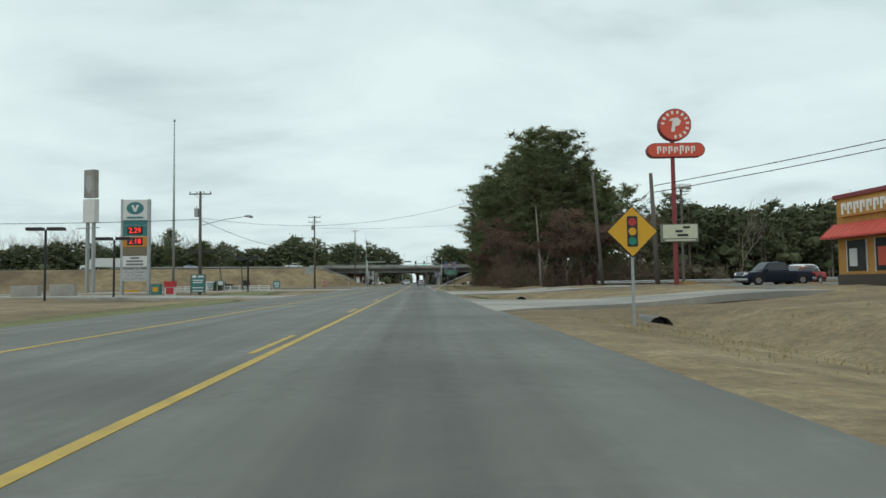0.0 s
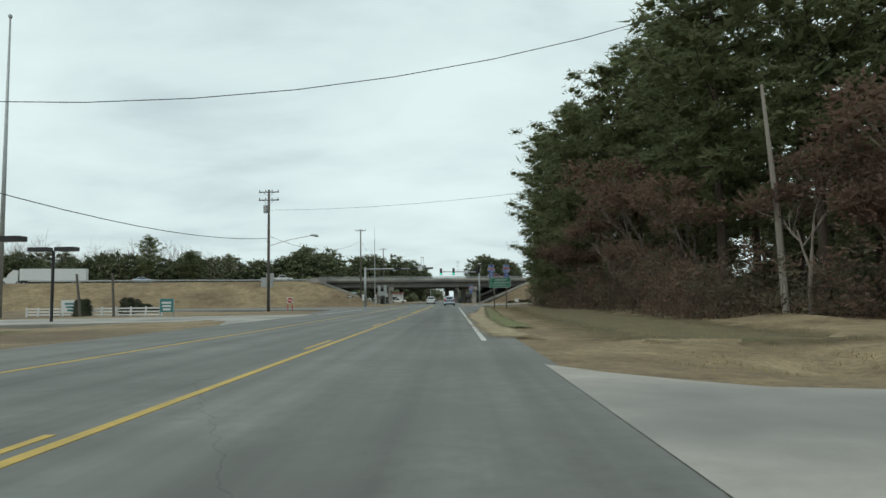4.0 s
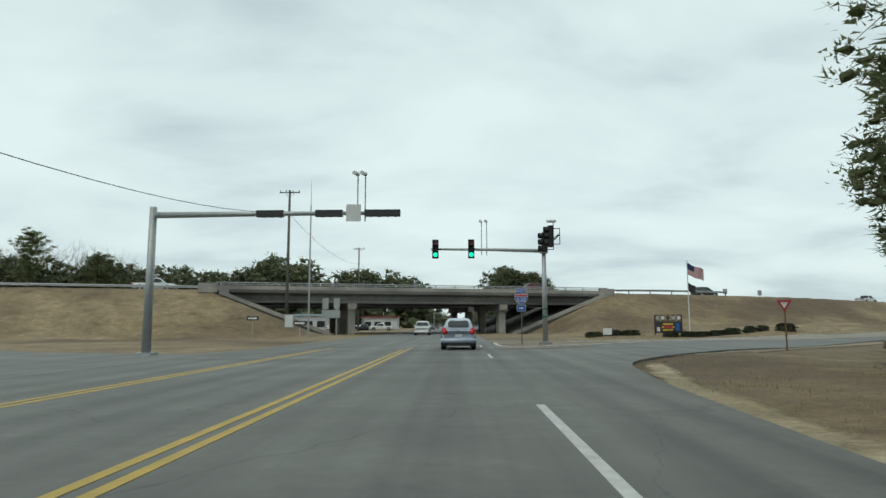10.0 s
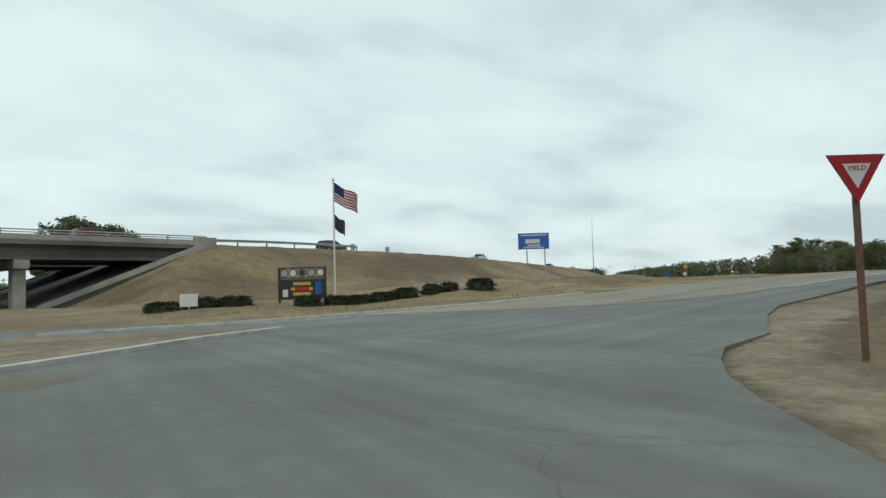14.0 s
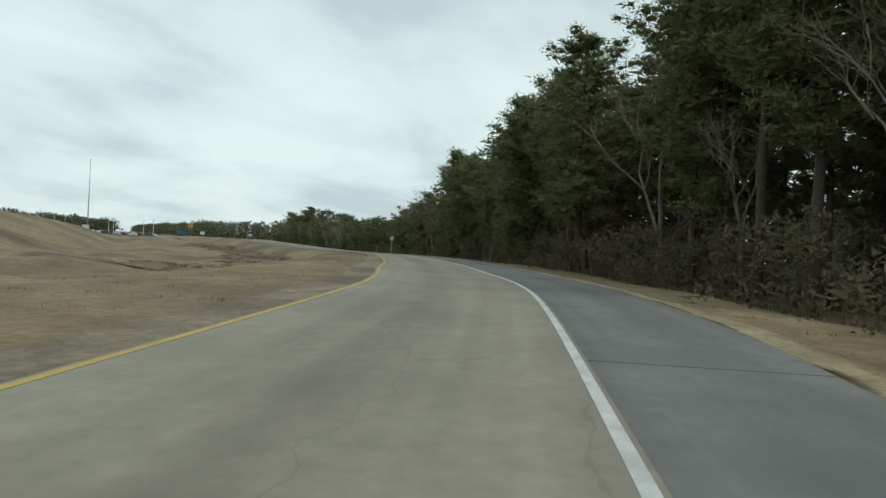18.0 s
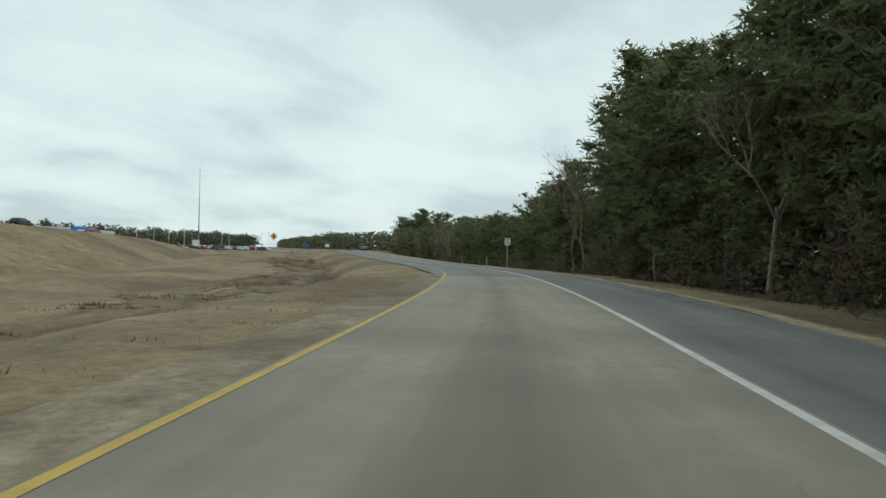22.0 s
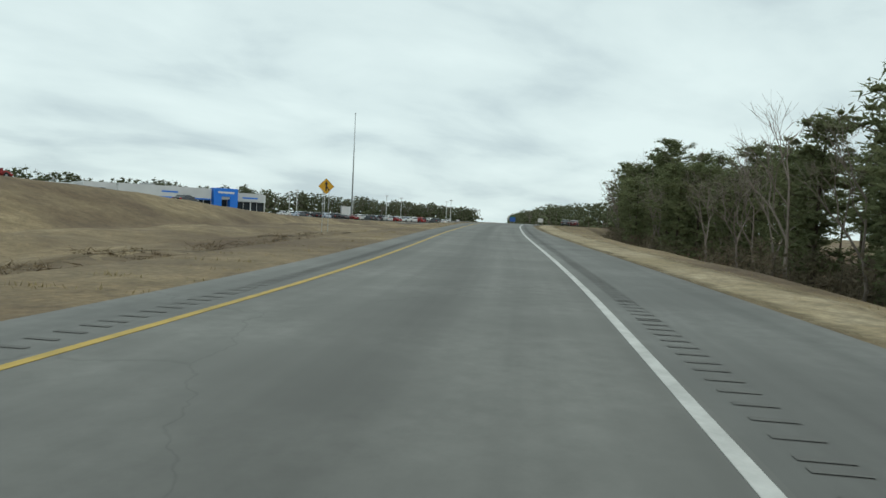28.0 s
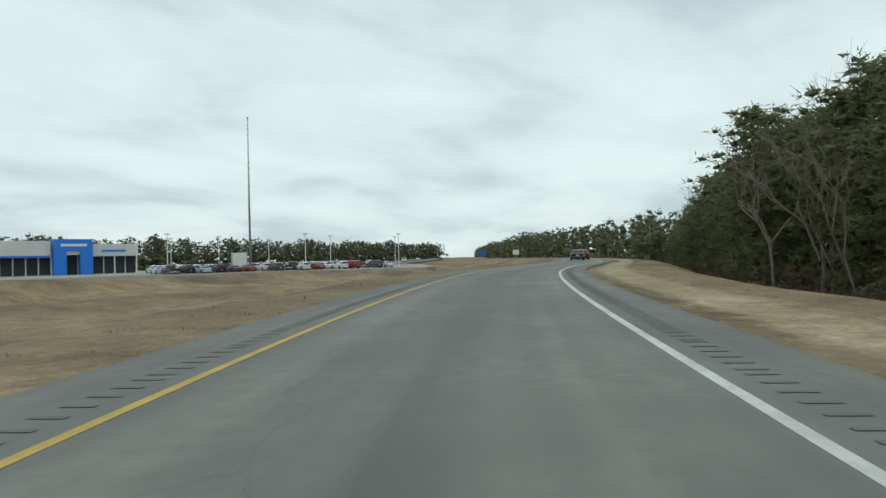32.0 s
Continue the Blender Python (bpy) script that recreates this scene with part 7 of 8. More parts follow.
for a, e, zz in ((0.6, 1.15, 5.2), (-0.05, 0.55, 4.88), (0.1, 1.0, 4.55)):
    part("text_bar", Mesh().box((a, -0.275, zs + zz - 0.1), (e, -0.264, zs + zz + 0.1)), M_BLACK, mq)
part("text_bar", Mesh().box((-0.9, -0.275, zs + 4.08), (1.6, -0.255, zs + 4.2)), M_CREAM, mq)
solid("concrete_footing", Mesh().box((-0.5, -0.5, -0.3), (0.5, 0.5, 0.5)), plain("ochre_block", (0.35, 0.22, 0.08)), "ochre concrete block at the sign pole", "block", m=pose(23.3, 47.6, gz(23.3, 47.6)))
solid("restaurant_lot", poly([(20.5, 14), (70, 14), (70, 62), (28, 62), (20.5, 60)], 0.362, 0.3), M_ASPHALT, "grey asphalt parking lot of the restaurant", "parking lot", kind="structure")
M_OCHRE = material("ochre_stucco", [(0.42, 0.21, 0.055), (0.5, 0.26, 0.075)], 1.5, 0.9, bump=0.01)
s = thing("restaurant", pose(27.8, 35, 0.36, 0, 0, -90), "ochre fast-food restaurant with red tiled awning", "building")
part("wall", Mesh().box((0, 0, -0.3), (18, 14, 5.5)), M_OCHRE, s)
part("parapet", Mesh().box((-0.15, -0.15, 5.5), (18.15, 14.15, 5.75)), M_REDPOST, s)
part("plinth", Mesh().box((-0.06, -0.06, -0.3), (18.06, 14.06, 0.7)), plain("dark_plinth", (0.06, 0.045, 0.035)), s)
aw = part("awning", Mesh().add([(-0.3, -1.0, 3.05), (18.3, -1.0, 3.05), (18.3, -0.02, 3.9), (-0.3, -0.02, 3.9), (-0.3, -1.0, 2.95), (18.3, -1.0, 2.95), (18.3, -0.02, 2.95), (-0.3, -0.02, 2.95)],
                               [(0, 1, 2, 3), (4, 5, 1, 0), (4, 0, 3, 7), (5, 6, 2, 1), (4, 7, 6, 5)]), plain("red_awning", (0.5, 0.06, 0.04)), s)
for k in range(38):
    x = -0.2 + k * 0.49
    part("awning_rib", Mesh().tube([(x, -1.01, 3.06), (x, -0.04, 3.91)], 0.035, 4), M_ORANGE, aw)
for k, x in enumerate((0.9, 3.4, 5.9, 8.4, 10.9, 13.4)):
    wd = part("window", Mesh().box((x, -0.03, 0.9), (x + 1.7, 0.05, 2.8)), M_GLASS, s)
    for q in (x - 0.07, x + 1.7):
        part("window_frame", Mesh().box((q, -0.05, 0.84), (q + 0.07, 0.02, 2.86)), M_WHITE_SIGN, wd)
    part("window_poster", Mesh().box((x + 0.2, -0.045, 1.2), (x + 0.9, -0.034, 2.3)), M_ORANGE if k % 2 else M_WHITE_SIGN, wd)
sg = part("wall_sign", Mesh().box((0.5, -0.2, 4.3), (5.0, -0.01, 5.3)), M_OCHRE, s)
for k in range(7):
    x = 0.8 + 0.57 * k
    part("letter_mark", Mesh().box((x, -0.24, 4.45), (x + 0.16, -0.2, 5.15)).box((x + 0.16, -0.24, 4.95), (x + 0.42, -0.2, 5.15)).box((x + 0.3, -0.24, 4.7), (x + 0.44, -0.2, 4.95)), M_LETTERS, sg)
for x, y, z in ((6.9, 41.6, 0), (6.9, 29.0, 0), (6.9, 14.6, 0)):
    s = thing("culvert", pose(x + 1.5, y, -0.62, 0, 0, 90), "dark culvert pipe end under the driveway", "culvert")
    cp = Mesh()
    cp.tube([(-0.1, 0, 0), (2.0, 0, 0)], 0.42, 12, False)
    part("pipe", cp, M_DARKCONC, s)
    # solid black plug, added for the shade inside the pipe
    part("throat_shade_plug", Mesh().tube([(0.3, 0, 0), (1.9, 0, 0)], 0.38, 12), M_BLACK, s)

# ---- fuel station side ----
M_TEAL, M_LED = plain("teal_sign_face", (0.03, 0.17, 0.17)), plain("red_led_digits", (0.95, 0.03, 0.02), emit=1.2)
s = thing("price_sign", pose(-30.5, 67.4, gz(-30, 67.4)), "tall teal fuel price pylon with red illuminated digits", "pylon sign")
zs = -s.location.z
for x in (-1.45, 1.45):
    part("pylon_post", Mesh().box((x - 0.13, -0.2, -0.5), (x + 0.13, 0.2, zs + 10.6)), M_GALV, s)
rows = ((8.3, 10.55, M_WHITE_SIGN), (7.75, 8.25, M_TEAL), (6.5, 7.7, M_TEAL), (5.3, 6.45, plain("orange_panel", (0.5, 0.2, 0.02))), (4.4, 5.25, plain("brown_panel", (0.16, 0.13, 0.08))), (3.1, 4.3, M_WHITE_SIGN), (1.5, 2.8, plain("grey_panel", (0.4, 0.42, 0.42))))
for a, b, mt in rows:
    part("sign_panel", Mesh().box((-1.32, -0.22, zs + a), (1.32, 0.22, zs + b)), mt, s)
part("emblem", shape([(0.95 * math.cos(a * 0.314), 0.7 * math.sin(a * 0.314)) for a in range(20)], 0.02, -0.225), M_TEAL, s, m=Matrix.Translation((0, 0, zs + 9.6)))
part("emblem", shape([(-0.45, 0.35), (-0.15, 0.35), (0.0, -0.05), (0.15, 0.35), (0.45, 0.35), (0.1, -0.4), (-0.1, -0.4)], 0.02, -0.25), M_WHITE_SIGN, s, m=Matrix.Translation((0, 0, zs + 9.6)))
part("text_bar", Mesh().box((-0.9, -0.25, zs + 8.45), (0.9, -0.23, zs + 8.65)), M_TEAL, s)
for zz, t in ((7.1, "2.29"), (5.9, "2.18")):
    part("led_backing", Mesh().box((-0.85, -0.24, zs + zz - 0.42), (0.85, -0.222, zs + zz + 0.42)), M_BLACK, s)
    lettering("led_digits", t, 0.8, M_LED, s, Matrix.Translation((0, -0.25, zs + zz)), width=1.3)
for a, zz in ((0.5, 4.05), (0.9, 3.7), (0.95, 3.35)):
    part("text_bar", Mesh().box((-a, -0.24, zs + zz - 0.1), (a, -0.222, zs + zz + 0.1)), M_INK, s)
for t, zz, w in (("Auto Diesel", 2.5, 2.2), ("In Front", 2.14, 1.6), ("Pay at Pump", 1.78, 2.3)):
    lettering("sign_text", t, 0.36, M_INK, s, Matrix.Translation((0, -0.225, zs + zz)), width=w)
s = thing("motel_sign", pose(-58.9, 114, gz(-58.9, 114), 0, 0, -20), "two stacked white sign boxes on tall grey posts", "pylon sign")
zs = -s.location.z
for x in (-0.7, 0.7):
    part("post", Mesh().tube([(x, 0, -0.5), (x, 0, zs + 13)], 0.34, 8), M_GALV, s)
part("sign_box", Mesh().box((-1.2, -0.5, zs + 17.2), (1.2, 0.5, zs + 22.3)), M_CONC, s)
part("sign_box", Mesh().box((-1.35, -0.5, zs + 12.6), (1.35, 0.5, zs + 16.9)), M_WHITE_SIGN, s)
part("emblem", shape([(0.7 * math.cos(a * 0.524), 1.7 * math.sin(a * 0.524)) for a in range(12)], 0.02, -0.52), M_GALV, s, m=Matrix.Translation((0, 0, zs + 19.7)))
part("flood_bracket", Mesh().tube([(-2.6, -0.6, zs + 11.6), (2.6, -0.6, zs + 11.6)], 0.09, 6), M_GALV, s)
for x, y, h in ((-27.0, 54.9, 5.4), (-31.7, 52.3, 6.2), (-27.2, 79.0, 5.3), (-22.4, 83.4, 4.7), (-24.6, 92.0, 4.9)):
    s = thing("lot_light", pose(x, y, gz(x, y)), "dark parking lot light with two flat heads", "light pole", group="station lot lights")
    part("pole", Mesh().tube([(0, 0, -0.4), (0, 0, h)], 0.1, 8), M_BLACK, s)
    for sd in (-1, 1):
        part("lamp_head", Mesh().box((sd * 0.9 - 0.65, -0.35, h - 0.05), (sd * 0.9 + 0.65, 0.35, h + 0.22)), M_BLACK, s)
for x, y, sx in ((-41.5, 66, 1.3), (-37.8, 66.5, 1.2)):
    solid("concrete_block", Mesh().box((-sx, -0.6, -0.3), (sx, 0.6, 1.4)), M_CONC, "white-painted concrete block at the lot edge", "block", m=pose(x, y, gz(x, y), 0, 0, 12))
s = thing("news_box", pose(-25.2, 63.6, gz(-25.2, 63.6), 0, 0, 8), "red and white vending box", "vending box")
part("body", Mesh().box((-0.5, -0.3, -0.1), (0.5, 0.3, 1.3)), M_WHITE_SIGN, s)
part("header", Mesh().box((-0.55, -0.35, 0.85), (0.55, 0.35, 1.45)), M_RED_SIGN, s)
part("door", Mesh().box((-0.38, -0.325, 0.1), (0.38, -0.303, 0.78)), M_RED_SIGN, s)
s = thing("sign_board", pose(-23.6, 67.3, gz(-23.6, 67.3)), "teal signboard with pale letters in the station lot", "sign board")
part("board", Mesh().box((-0.74, -0.06, 0.25), (0.74, 0.06, 2.25)), M_TEAL, s)
part("roundel", shape([(0.26 * math.cos(a * 0.524), 0.17 * math.sin(a * 0.524)) for a in range(12)], 0.012, -0.075), M_WHITE_SIGN, s, m=Matrix.Translation((-0.4, 0, 2.02)))
part("header_bar", Mesh().box((0.0, -0.074, 1.92), (0.62, -0.062, 2.12)), M_WHITE_SIGN, s)
for zz, w in ((1.6, 0.56), (1.36, 0.5), (0.78, 0.6), (0.44, 0.58)):
    part("text_bar", Mesh().box((-w, -0.074, zz - 0.06), (w, -0.062, zz + 0.06)), M_WHITE_SIGN, s)
for x in (-0.78, 0.78):
    part("post", Mesh().box((x - 0.04, -0.06, -0.4), (x + 0.04, 0.06, 2.25)), M_POLE, s)
s = thing("propane_cage", pose(-28.1, 67.2, gz(-28.1, 67.2)), "low blue-green merchandise box with a yellow label", "vending box")
part("body", Mesh().box((-0.5, -0.3, -0.1), (0.5, 0.3, 1.15)), M_TEAL, s)
part("label_panel", Mesh().box((-0.3, -0.32, 0.3), (0.3, -0.302, 0.8)), M_YELLOW_SIGN, s)
for x, y, w, z0, z1, mt in ((-24.6, 78.7, 0.45, 0.9, 1.5, M_TEAL), (-23.8, 107.4, 0.6, 0.55, 1.75, M_TEAL), (-37.8, 117.0, 1.5, 0.4, 1.75, M_WHITE_SIGN)):
    s = thing("banner_sign", pose(x, y, gz(x, y)), "small banner sign on short posts by the fence", "sign board")
    bd = part("board", Mesh().box((-w, -0.04, z0), (w, 0.04, z1)), mt, s)
    for k in range(3):
        part("text_bar", Mesh().box((-w * (0.75 - 0.1 * k), -0.055, z1 - (0.3 + 0.25 * k) * (z1 - z0) - 0.09), (w * (0.7 - 0.05 * k), -0.042, z1 - (0.3 + 0.25 * k) * (z1 - z0) + 0.09)), M_WHITE_SIGN if mt is M_TEAL else M_TEAL, bd)
    for sx in (-1, 1):
        part("post", Mesh().box((sx * w - 0.05, -0.03, -0.3), (sx * w + 0.05, 0.03, z1)), M_GALV, s)
s = thing("white_fence", pose(-26.0, 111.2, -0.25, 0, 0, 152), "low white board fence around the lot", "fence")
for k in range(11):
    part("fence_post", Mesh().box((k * 2.3 - 0.07, -0.07, -0.6), (k * 2.3 + 0.07, 0.07, 1.08)), M_WHITE_SIGN, s)
for k in range(10):
    for zz in (0.2, 0.52, 0.84):
        part("rail", Mesh().box((k * 2.3, 0.07, zz), (k * 2.3 + 2.3, 0.1, zz + 0.14)), M_WHITE_SIGN, s)
s = thing("fire_hydrant", pose(-31.1, 92.6, gz(-31.1, 92.6)), "white-painted fire hydrant in the verge", "hydrant")
part("barrel", Mesh().tube([(0, 0, -0.1), (0, 0, 0.7), (0, 0, 0.75), (0, 0, 0.95), (0, 0, 1.05)], [0.18, 0.18, 0.24, 0.2, 0.05], 10), M_WHITE_SIGN, s)
part("outlet", Mesh().tube([(-0.32, 0, 0.6), (0.32, 0, 0.6)], 0.09, 8), M_WHITE_SIGN, s)
for x, y, dx in ((-34.6, 112.5, -0.5), (-30.6, 111.2, -0.25)):
    solid("leaning_stake", Mesh().tube([(0, 0, -0.3), (dx, 0, 4.2)], [0.14, 0.11], 8), M_POLE, "dark leaning wooden stake beside the white fence", "stake", m=pose(x, y, gz(x, y)))
solid("yellow_block", Mesh().box((-1.3, -0.3, -0.4), (1.3, 0.3, 0.42)), M_YELLOW_SIGN, "low yellow-painted block at the lot edge", "block", m=pose(-49.4, 108.9, gz(-49.4, 108.9), 0, 0, 26))
for k, (x, y, w, h) in enumerate(((-41.5, 139.5, 1.5, 1.3), (-44, 141.5, 1.7, 2.0), (-39.2, 138.4, 0.9, 0.8))):
    shrub(x, y, w, h, 95 + k, w * 0.8)
for x, y, w in ((-36.5, 116, 1.1), (-31, 114.5, 0.9)):
    shrub(x, y, w, 1.9, int(70 - x), w * 0.8)

# ---- dealership across the field ----
M_WALLW = material("white_metal_cladding", [(0.5, 0.51, 0.51), (0.58, 0.59, 0.59)], 0.6, 0.5, spots=(0.46, 0.47, 0.47))
M_BLUE = plain("bright_blue_cladding", (0.01, 0.16, 0.62), 0.35)
DZ = 0.9
solid("dealership_lot", poly([(150, 402), (236, 384), (292, 376), (330, 425), (330, 500), (150, 500)], DZ, 1.2), M_CONC, "pale concrete sales lot of the dealership", "parking lot", kind="structure")
s = thing("car_dealership", pose(203, 440, DZ), "long white car dealership with a bright blue entrance portal", "building")
part("wall", Mesh().box((0, 0, -0.5), (46, 22, 7.2)), M_WALLW, s)
part("service_wing", Mesh().box((-9, 3, -0.5), (0, 24, 7.9)), M_WALLW, s)
part("wing_band", Mesh().box((-9.02, 2.96, 0.2), (0, 3.0, 4.2)), plain("grey_cladding", (0.2, 0.21, 0.22)), s)
part("text_bar", Mesh().box((-7.5, 2.93, 5.6), (-3.0, 2.96, 6.2)), M_BLACK, s)
part("roof_unit", Mesh().box((8, 6, 7.2), (12, 9, 8.6)).box((17, 8, 7.2), (19.5, 10, 8.4)), M_GALV, s)
part("fascia", Mesh().box((-0.3, -1.2, 4.6), (27.6, 0.4, 7.9)), M_WALLW, s)
part("blue_band", Mesh().box((-0.32, -1.24, 4.2), (27.4, 0.4, 4.6)), M_BLUE, s)
part("portal", Mesh().box((28, -2.4, -0.5), (30.6, 1.0, 8.3)).box((33.4, -2.4, -0.5), (36, 1.0, 8.3)).box((30.6, -2.4, 5.6), (33.4, 1.0, 8.3)), M_BLUE, s)
part("portal_sign", Mesh().box((29.4, -2.46, 6.6), (34.8, -2.41, 7.2)), M_WHITE_SIGN, s)
part("portal_lintel", Mesh().box((30.6, -1.9, 4.7), (33.4, 0.5, 5.6)), M_WALLW, s)
part("wing_fascia", Mesh().box((36, -1.0, 4.3), (46.4, 0.4, 6.9)), M_WALLW, s)
part("wing_sign", Mesh().box((38.2, -1.06, 5.3), (43.6, -1.01, 5.8)), M_BLUE, s)
for k in range(11):
    x = 1.0 + k * 2.45
    part("shop_window", Mesh().box((x, -0.06, 0.1), (x + 2.2, 0.03, 4.1)), M_GLASS, s)
for k in range(4):
    x = 36.6 + k * 2.4
    part("shop_window", Mesh().box((x, -0.06, 0.1), (x + 2.2, 0.03, 4.2)), M_GLASS, s)
part("entrance_door", Mesh().box((30.8, -0.1, -0.1), (33.2, 0.0, 4.6)), M_GLASS, s)
for x in (46.0, 41.0):
    part("canopy_column", Mesh().box((x, -0.95, -0.4), (x + 0.25, -0.7, 4.4)), M_WHITE_SIGN, s)
part("text_bar", Mesh().box((12, -1.26, 5.9), (17, -1.22, 6.4)), M_BLUE, s)
rr = random.Random(77)
cols = [P_WHITE, P_WHITE, P_SILVER, P_GREY, P_BLACK, P_RED, P_WHITE, P_SILVER]
for row in range(4):
    for k in range(17):
        x, y = 241 + k * 2.9 + row * 2.0, 392 + row * 9.5 - k * 0.25
        if rr.random() < 0.12 or abs(x - 259.7) < 1.8 and abs(y - 398.3) < 3.5:
            continue
        vehicle(rr.choice(("suv", "sedan", "pickup", "suv")), rr.choice(cols), "new car parked in a row on the sales lot", pose(x, y, DZ, 0, 0, 90 + rr.uniform(-4, 4)), "sales lot cars")
for x, y in ((246, 408), (262, 420), (275, 402), (288, 412), (300, 399), (312, 416), (255, 432), (284, 438)):
    s = thing("lot_light", pose(x, y, DZ), "slim pale parking lot light pole", "light pole", group="sales lot lights")
    part("pole", Mesh().tube([(0, 0, -0.4), (0, 0, 8.2)], 0.09, 6), M_WHITE_SIGN, s)
    part("lamp_head", Mesh().box((-0.5, -0.3, 8.1), (0.5, 0.3, 8.35)), M_WHITE_SIGN, s)
s = thing("monument_sign", pose(256, 395.5, DZ - 0.1, 0, 0, -10), "pale grey upright sign board at the lot", "sign board")
part("board", Mesh().box((-1.4, -0.2, 0.2), (1.4, 0.2, 4.0)), M_WHITE_SIGN, s)
for x in (-1.5, 1.5):
    part("post", Mesh().box((x - 0.1, -0.25, -0.4), (x + 0.1, 0.25, 4.2)), M_GALV, s)

s = thing("service_hall", pose(166, 446, DZ), "long low white metal hall beside the dealership", "building")
part("wall", Mesh().box((0, 0, -0.5), (27, 18, 6.4)), M_WALLW, s)
part("roof", Mesh().add([(-0.3, -0.3, 6.4), (27.3, -0.3, 6.4), (27.3, 18.3, 6.4), (-0.3, 18.3, 6.4), (-0.3, 9, 7.4), (27.3, 9, 7.4)], [(0, 1, 5, 4), (3, 4, 5, 2), (0, 4, 3), (1, 2, 5), (0, 3, 2, 1)]), M_GALV, s)
for k in range(6):
    part("roller_door", Mesh().box((1.5 + k * 4.2, -0.05, -0.4), (4.5 + k * 4.2, 0.02, 4.0)), M_CONC, s)

# ---- beyond the overpass ----
M_ROOFBLUE = plain("pale_blue_roof", (0.3, 0.42, 0.47))
for x, y, w, d, h, wallm, roofm, label in ((-62, 330, 20, 12, 4.5, M_WALLW, M_ROOFBLUE, "low white shop with pale blue roof"), (22, 300, 34, 14, 5.0, M_OCHRE, M_CONC, "long ochre shop building beyond the overpass"),
                                           (-38, 380, 14, 10, 4.5, M_WALLW, M_REDPOST, "small white store with red trim"), (30, 420, 26, 12, 5.5, M_WALLW, M_CONC, "plain white store beside the road")):
    s = thing("shop_building", pose(x, y, -0.1), label, "building")
    part("wall", Mesh().box((0, 0, -0.5), (w, d, h)), wallm, s)
    part("roof", Mesh().box((-0.6, -0.8, h), (w + 0.6, d + 0.6, h + 0.5)), roofm, s)
    for k in range(int(w / 4)):
        part("window", Mesh().box((1 + k * 4, -0.05, 0.8), (3.6 + k * 4, 0.04, 2.8)), M_GLASS, s)
rr = random.Random(78)
for k in range(14):
    x, y = (rr.uniform(-55, -14), rr.uniform(262, 322)) if k % 2 else (rr.uniform(14, 50), rr.uniform(270, 294))
    vehicle(rr.choice(("suv", "sedan", "pickup")), rr.choice(cols), "car parked beyond the overpass", pose(x, y, gz(x, y) + 0.02, 0, 0, rr.choice((0, 90, 180))), "parked cars beyond the overpass")
s = thing("signal_mast", pose(-10, 402, -0.1), "distant grey signal mast over the street", "traffic signal")
part("mast_pole", Mesh().tube([(0, 0, 0), (0, 0, 7)], 0.2, 8), M_GALV, s)
part("mast_arm", Mesh().tube([(0, 0, 6.6), (12, 0, 6.7)], 0.1, 6), M_GALV, s)
for x in (6, 9, 11.5):
    signal_head(s, Matrix.Translation((x, -0.2, 6.6)), 2)

# ---- cars ahead and far signs ----
for rx, off, kind, p in ((272, 0.6, "sedan", P_GREY), (281, -0.6, "sedan", P_MAROON), (296, -1.4, "suv", P_GREY)):
    i = at_x(rx)
    a, b = RAMP[i], RAMP[i + 1]
    d = (b - a)[:2] / np.linalg.norm((b - a)[:2])
    vehicle(kind, p, "dark car far ahead in the merge lane", pose(a[0] - d[1] * off, a[1] + d[0] * off, a[2], 0, 0, math.degrees(math.atan2(d[1], d[0]))), "merge lane traffic")
for x, y, mt, label in ((372, 440, M_BLUE_SIGN, "distant blue highway sign"), (392, 460, M_GREEN_SIGN, "distant green highway sign"), (400, 448, M_WHITE_SIGN, "distant white highway sign")):
    s = thing("highway_sign", facing(x, y, gz(x, y), -43), label, "road sign")
    part("sign_panel", panel(2.6, 2.0, r=0.08), mt, s, m=Matrix.Translation((0, -0.06, 3.2)))
    for q in (-0.75, 0.75):
        part("post", Mesh().box((q - 0.05, 0, -0.4), (q + 0.05, 0.1, 3.4)), M_GALV, s)


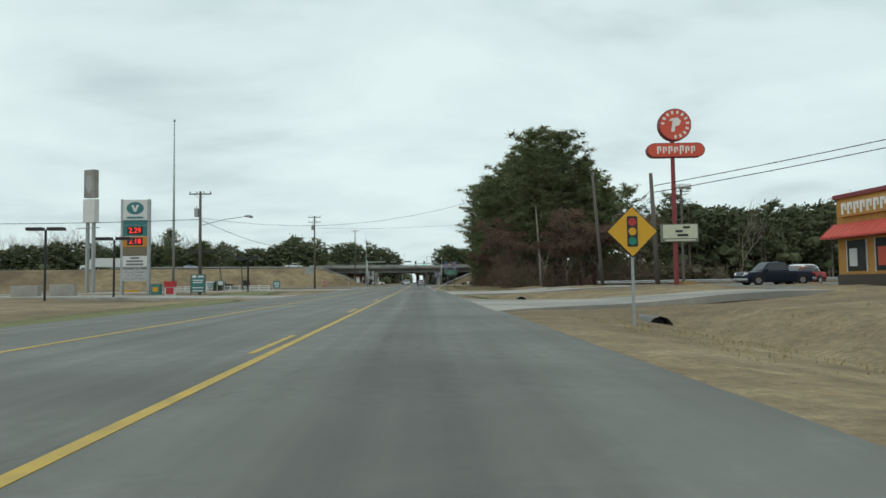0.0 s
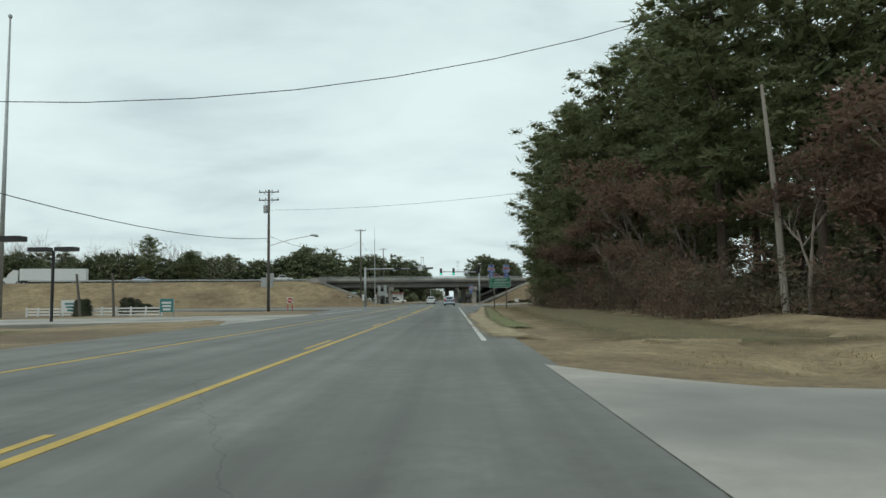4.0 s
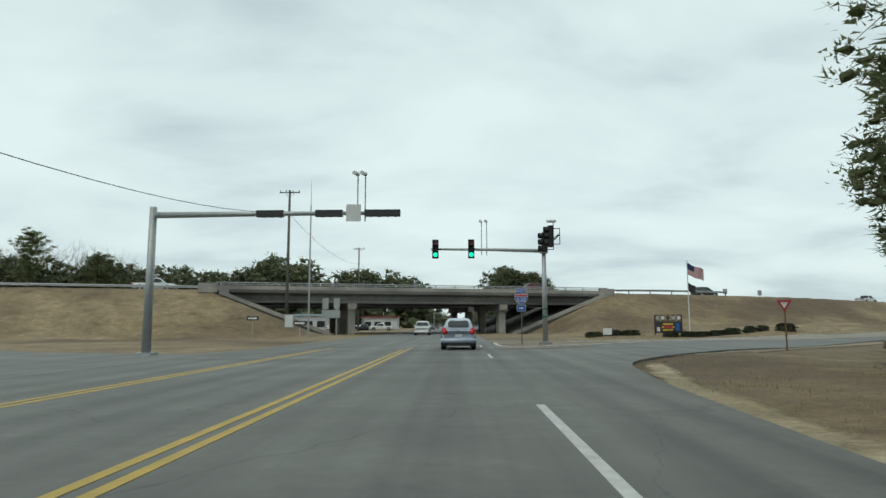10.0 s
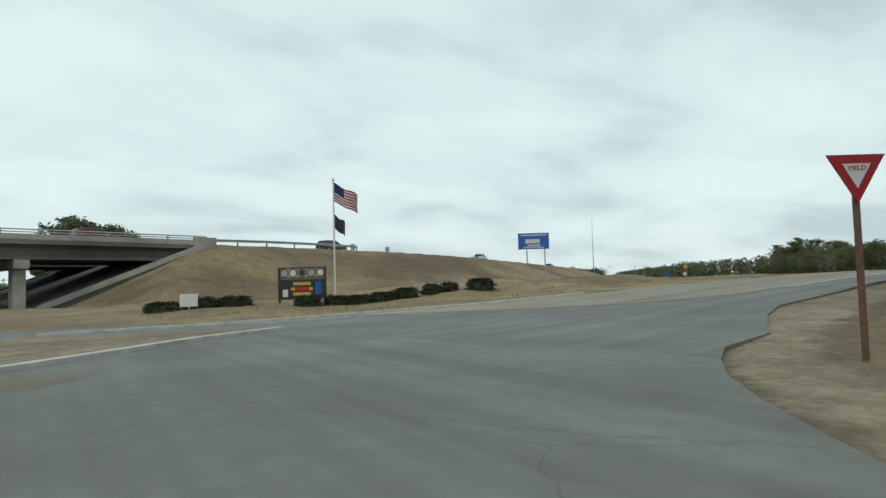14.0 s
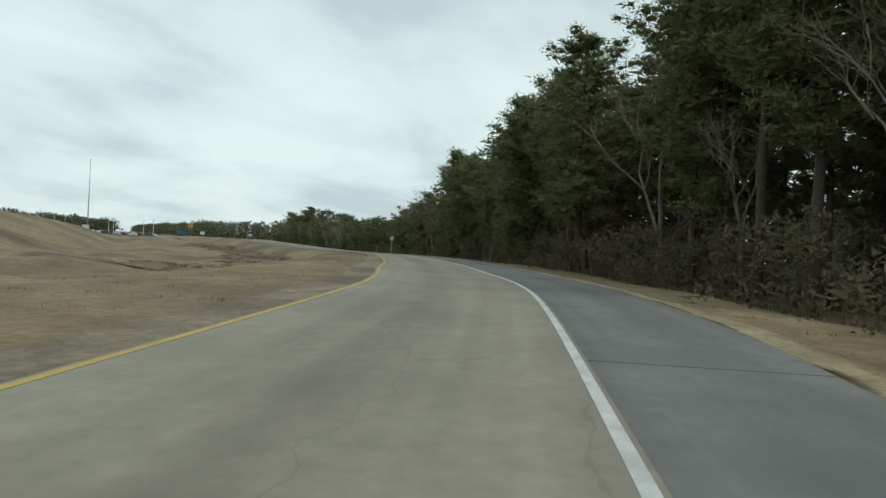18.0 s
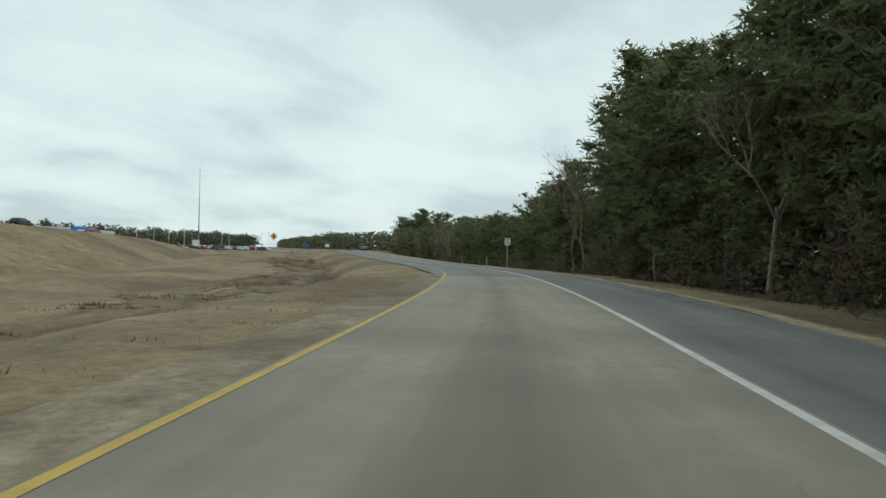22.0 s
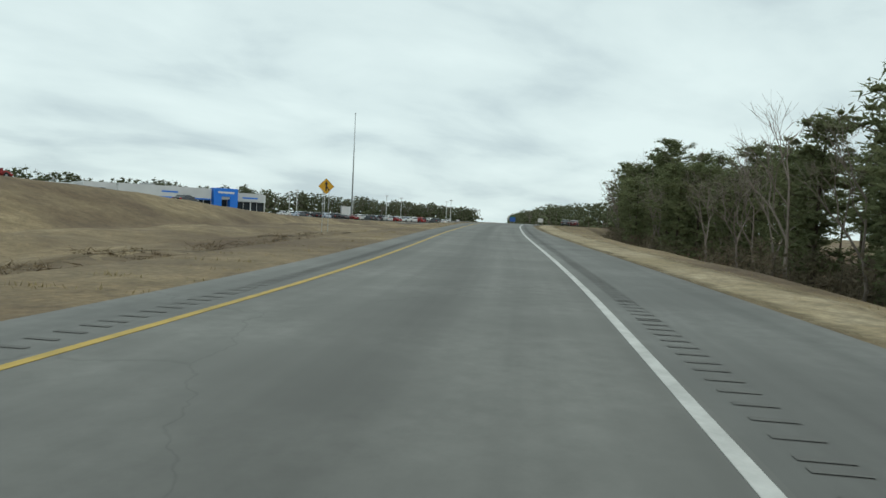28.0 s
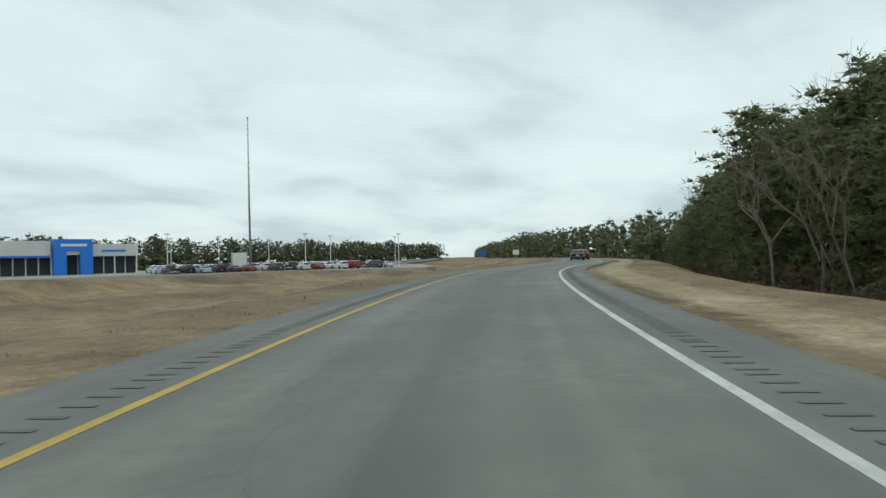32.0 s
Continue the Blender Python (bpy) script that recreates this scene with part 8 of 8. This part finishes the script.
# ---- far woods ----
def far_woods(name, line, depth, h, gap, label, seed, bare=0.15, fine=1.0):
    """A belt of trees too far off to tell apart singly."""
    rr = random.Random(seed)
    pts = smooth_line([(q[0], q[1], q[2] if len(q) > 2 else h) for q in line], gap)
    green, grey = Mesh(), Mesh()
    for i, p in enumerate(pts):
        h = p[2]
        swell = 1 + 0.07 * math.sin(i * 0.37 + seed) + 0.05 * math.sin(i * 0.9 + 2 * seed)
        for k in range(depth):
            x, y = p[0] + rr.uniform(-gap, gap), p[1] + k * 5 + rr.uniform(-2.5, 2.5)
            z = gz(x, y)
            hh = h * swell * rr.uniform(0.82, 1.06) * (0.94 + 0.03 * k)
            if rr.random() < bare:
                branch(grey, Vector((x, y, z - 0.3)), Vector((0, 0, 1)), hh * 0.44, 0.26, 4 if bare > 0.5 else 3, rr)
                continue
            grey.tube([(x, y, z - 0.3), (x, y, z + hh * 0.9)], [0.2, 0.05], 4, False)
            rad, turn = hh * rr.uniform(0.2, 0.28), rr.uniform(0, 6.283)
            low, heart = rr.uniform(0.26, 0.4), 0.5
            n = int(16 * fine**0.5) + 3
            for j in range(n):
                u = 1 - 1.85 * (j + 0.5) / n
                o = rad * 0.8 * math.sqrt(max(0.0, 1 - u * u)) * rr.uniform(0.75, 1.15)
                c = (x + o * math.cos(turn + j * 2.4), y + o * math.sin(turn + j * 2.4), z + hh * (0.5 + low / 2 + (0.46 - low / 2) * u))
                spray(green, c, rad * rr.uniform(0.3, 0.46), int(25 * fine**0.5), rr, hh * 0.03, 0.8, heart * 0.85, 0.36)
            for j in range(4):
                spray(green, (x + rr.gauss(0, rad * 0.7), y + rr.gauss(0, rad * 0.7), z + hh * rr.uniform(0.06, 0.5)), rad * rr.uniform(0.6, 0.9), int(22 * fine**0.5), rr, hh * 0.026, 0.8, heart, 0.42)
    # foliage takes the darkened needle copy, not M_NEEDLE
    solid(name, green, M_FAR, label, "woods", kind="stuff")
    solid(name + "_trunks", grey, M_TWIG, label.replace("dark green", "grey-brown"), "tree trunks", kind="stuff")


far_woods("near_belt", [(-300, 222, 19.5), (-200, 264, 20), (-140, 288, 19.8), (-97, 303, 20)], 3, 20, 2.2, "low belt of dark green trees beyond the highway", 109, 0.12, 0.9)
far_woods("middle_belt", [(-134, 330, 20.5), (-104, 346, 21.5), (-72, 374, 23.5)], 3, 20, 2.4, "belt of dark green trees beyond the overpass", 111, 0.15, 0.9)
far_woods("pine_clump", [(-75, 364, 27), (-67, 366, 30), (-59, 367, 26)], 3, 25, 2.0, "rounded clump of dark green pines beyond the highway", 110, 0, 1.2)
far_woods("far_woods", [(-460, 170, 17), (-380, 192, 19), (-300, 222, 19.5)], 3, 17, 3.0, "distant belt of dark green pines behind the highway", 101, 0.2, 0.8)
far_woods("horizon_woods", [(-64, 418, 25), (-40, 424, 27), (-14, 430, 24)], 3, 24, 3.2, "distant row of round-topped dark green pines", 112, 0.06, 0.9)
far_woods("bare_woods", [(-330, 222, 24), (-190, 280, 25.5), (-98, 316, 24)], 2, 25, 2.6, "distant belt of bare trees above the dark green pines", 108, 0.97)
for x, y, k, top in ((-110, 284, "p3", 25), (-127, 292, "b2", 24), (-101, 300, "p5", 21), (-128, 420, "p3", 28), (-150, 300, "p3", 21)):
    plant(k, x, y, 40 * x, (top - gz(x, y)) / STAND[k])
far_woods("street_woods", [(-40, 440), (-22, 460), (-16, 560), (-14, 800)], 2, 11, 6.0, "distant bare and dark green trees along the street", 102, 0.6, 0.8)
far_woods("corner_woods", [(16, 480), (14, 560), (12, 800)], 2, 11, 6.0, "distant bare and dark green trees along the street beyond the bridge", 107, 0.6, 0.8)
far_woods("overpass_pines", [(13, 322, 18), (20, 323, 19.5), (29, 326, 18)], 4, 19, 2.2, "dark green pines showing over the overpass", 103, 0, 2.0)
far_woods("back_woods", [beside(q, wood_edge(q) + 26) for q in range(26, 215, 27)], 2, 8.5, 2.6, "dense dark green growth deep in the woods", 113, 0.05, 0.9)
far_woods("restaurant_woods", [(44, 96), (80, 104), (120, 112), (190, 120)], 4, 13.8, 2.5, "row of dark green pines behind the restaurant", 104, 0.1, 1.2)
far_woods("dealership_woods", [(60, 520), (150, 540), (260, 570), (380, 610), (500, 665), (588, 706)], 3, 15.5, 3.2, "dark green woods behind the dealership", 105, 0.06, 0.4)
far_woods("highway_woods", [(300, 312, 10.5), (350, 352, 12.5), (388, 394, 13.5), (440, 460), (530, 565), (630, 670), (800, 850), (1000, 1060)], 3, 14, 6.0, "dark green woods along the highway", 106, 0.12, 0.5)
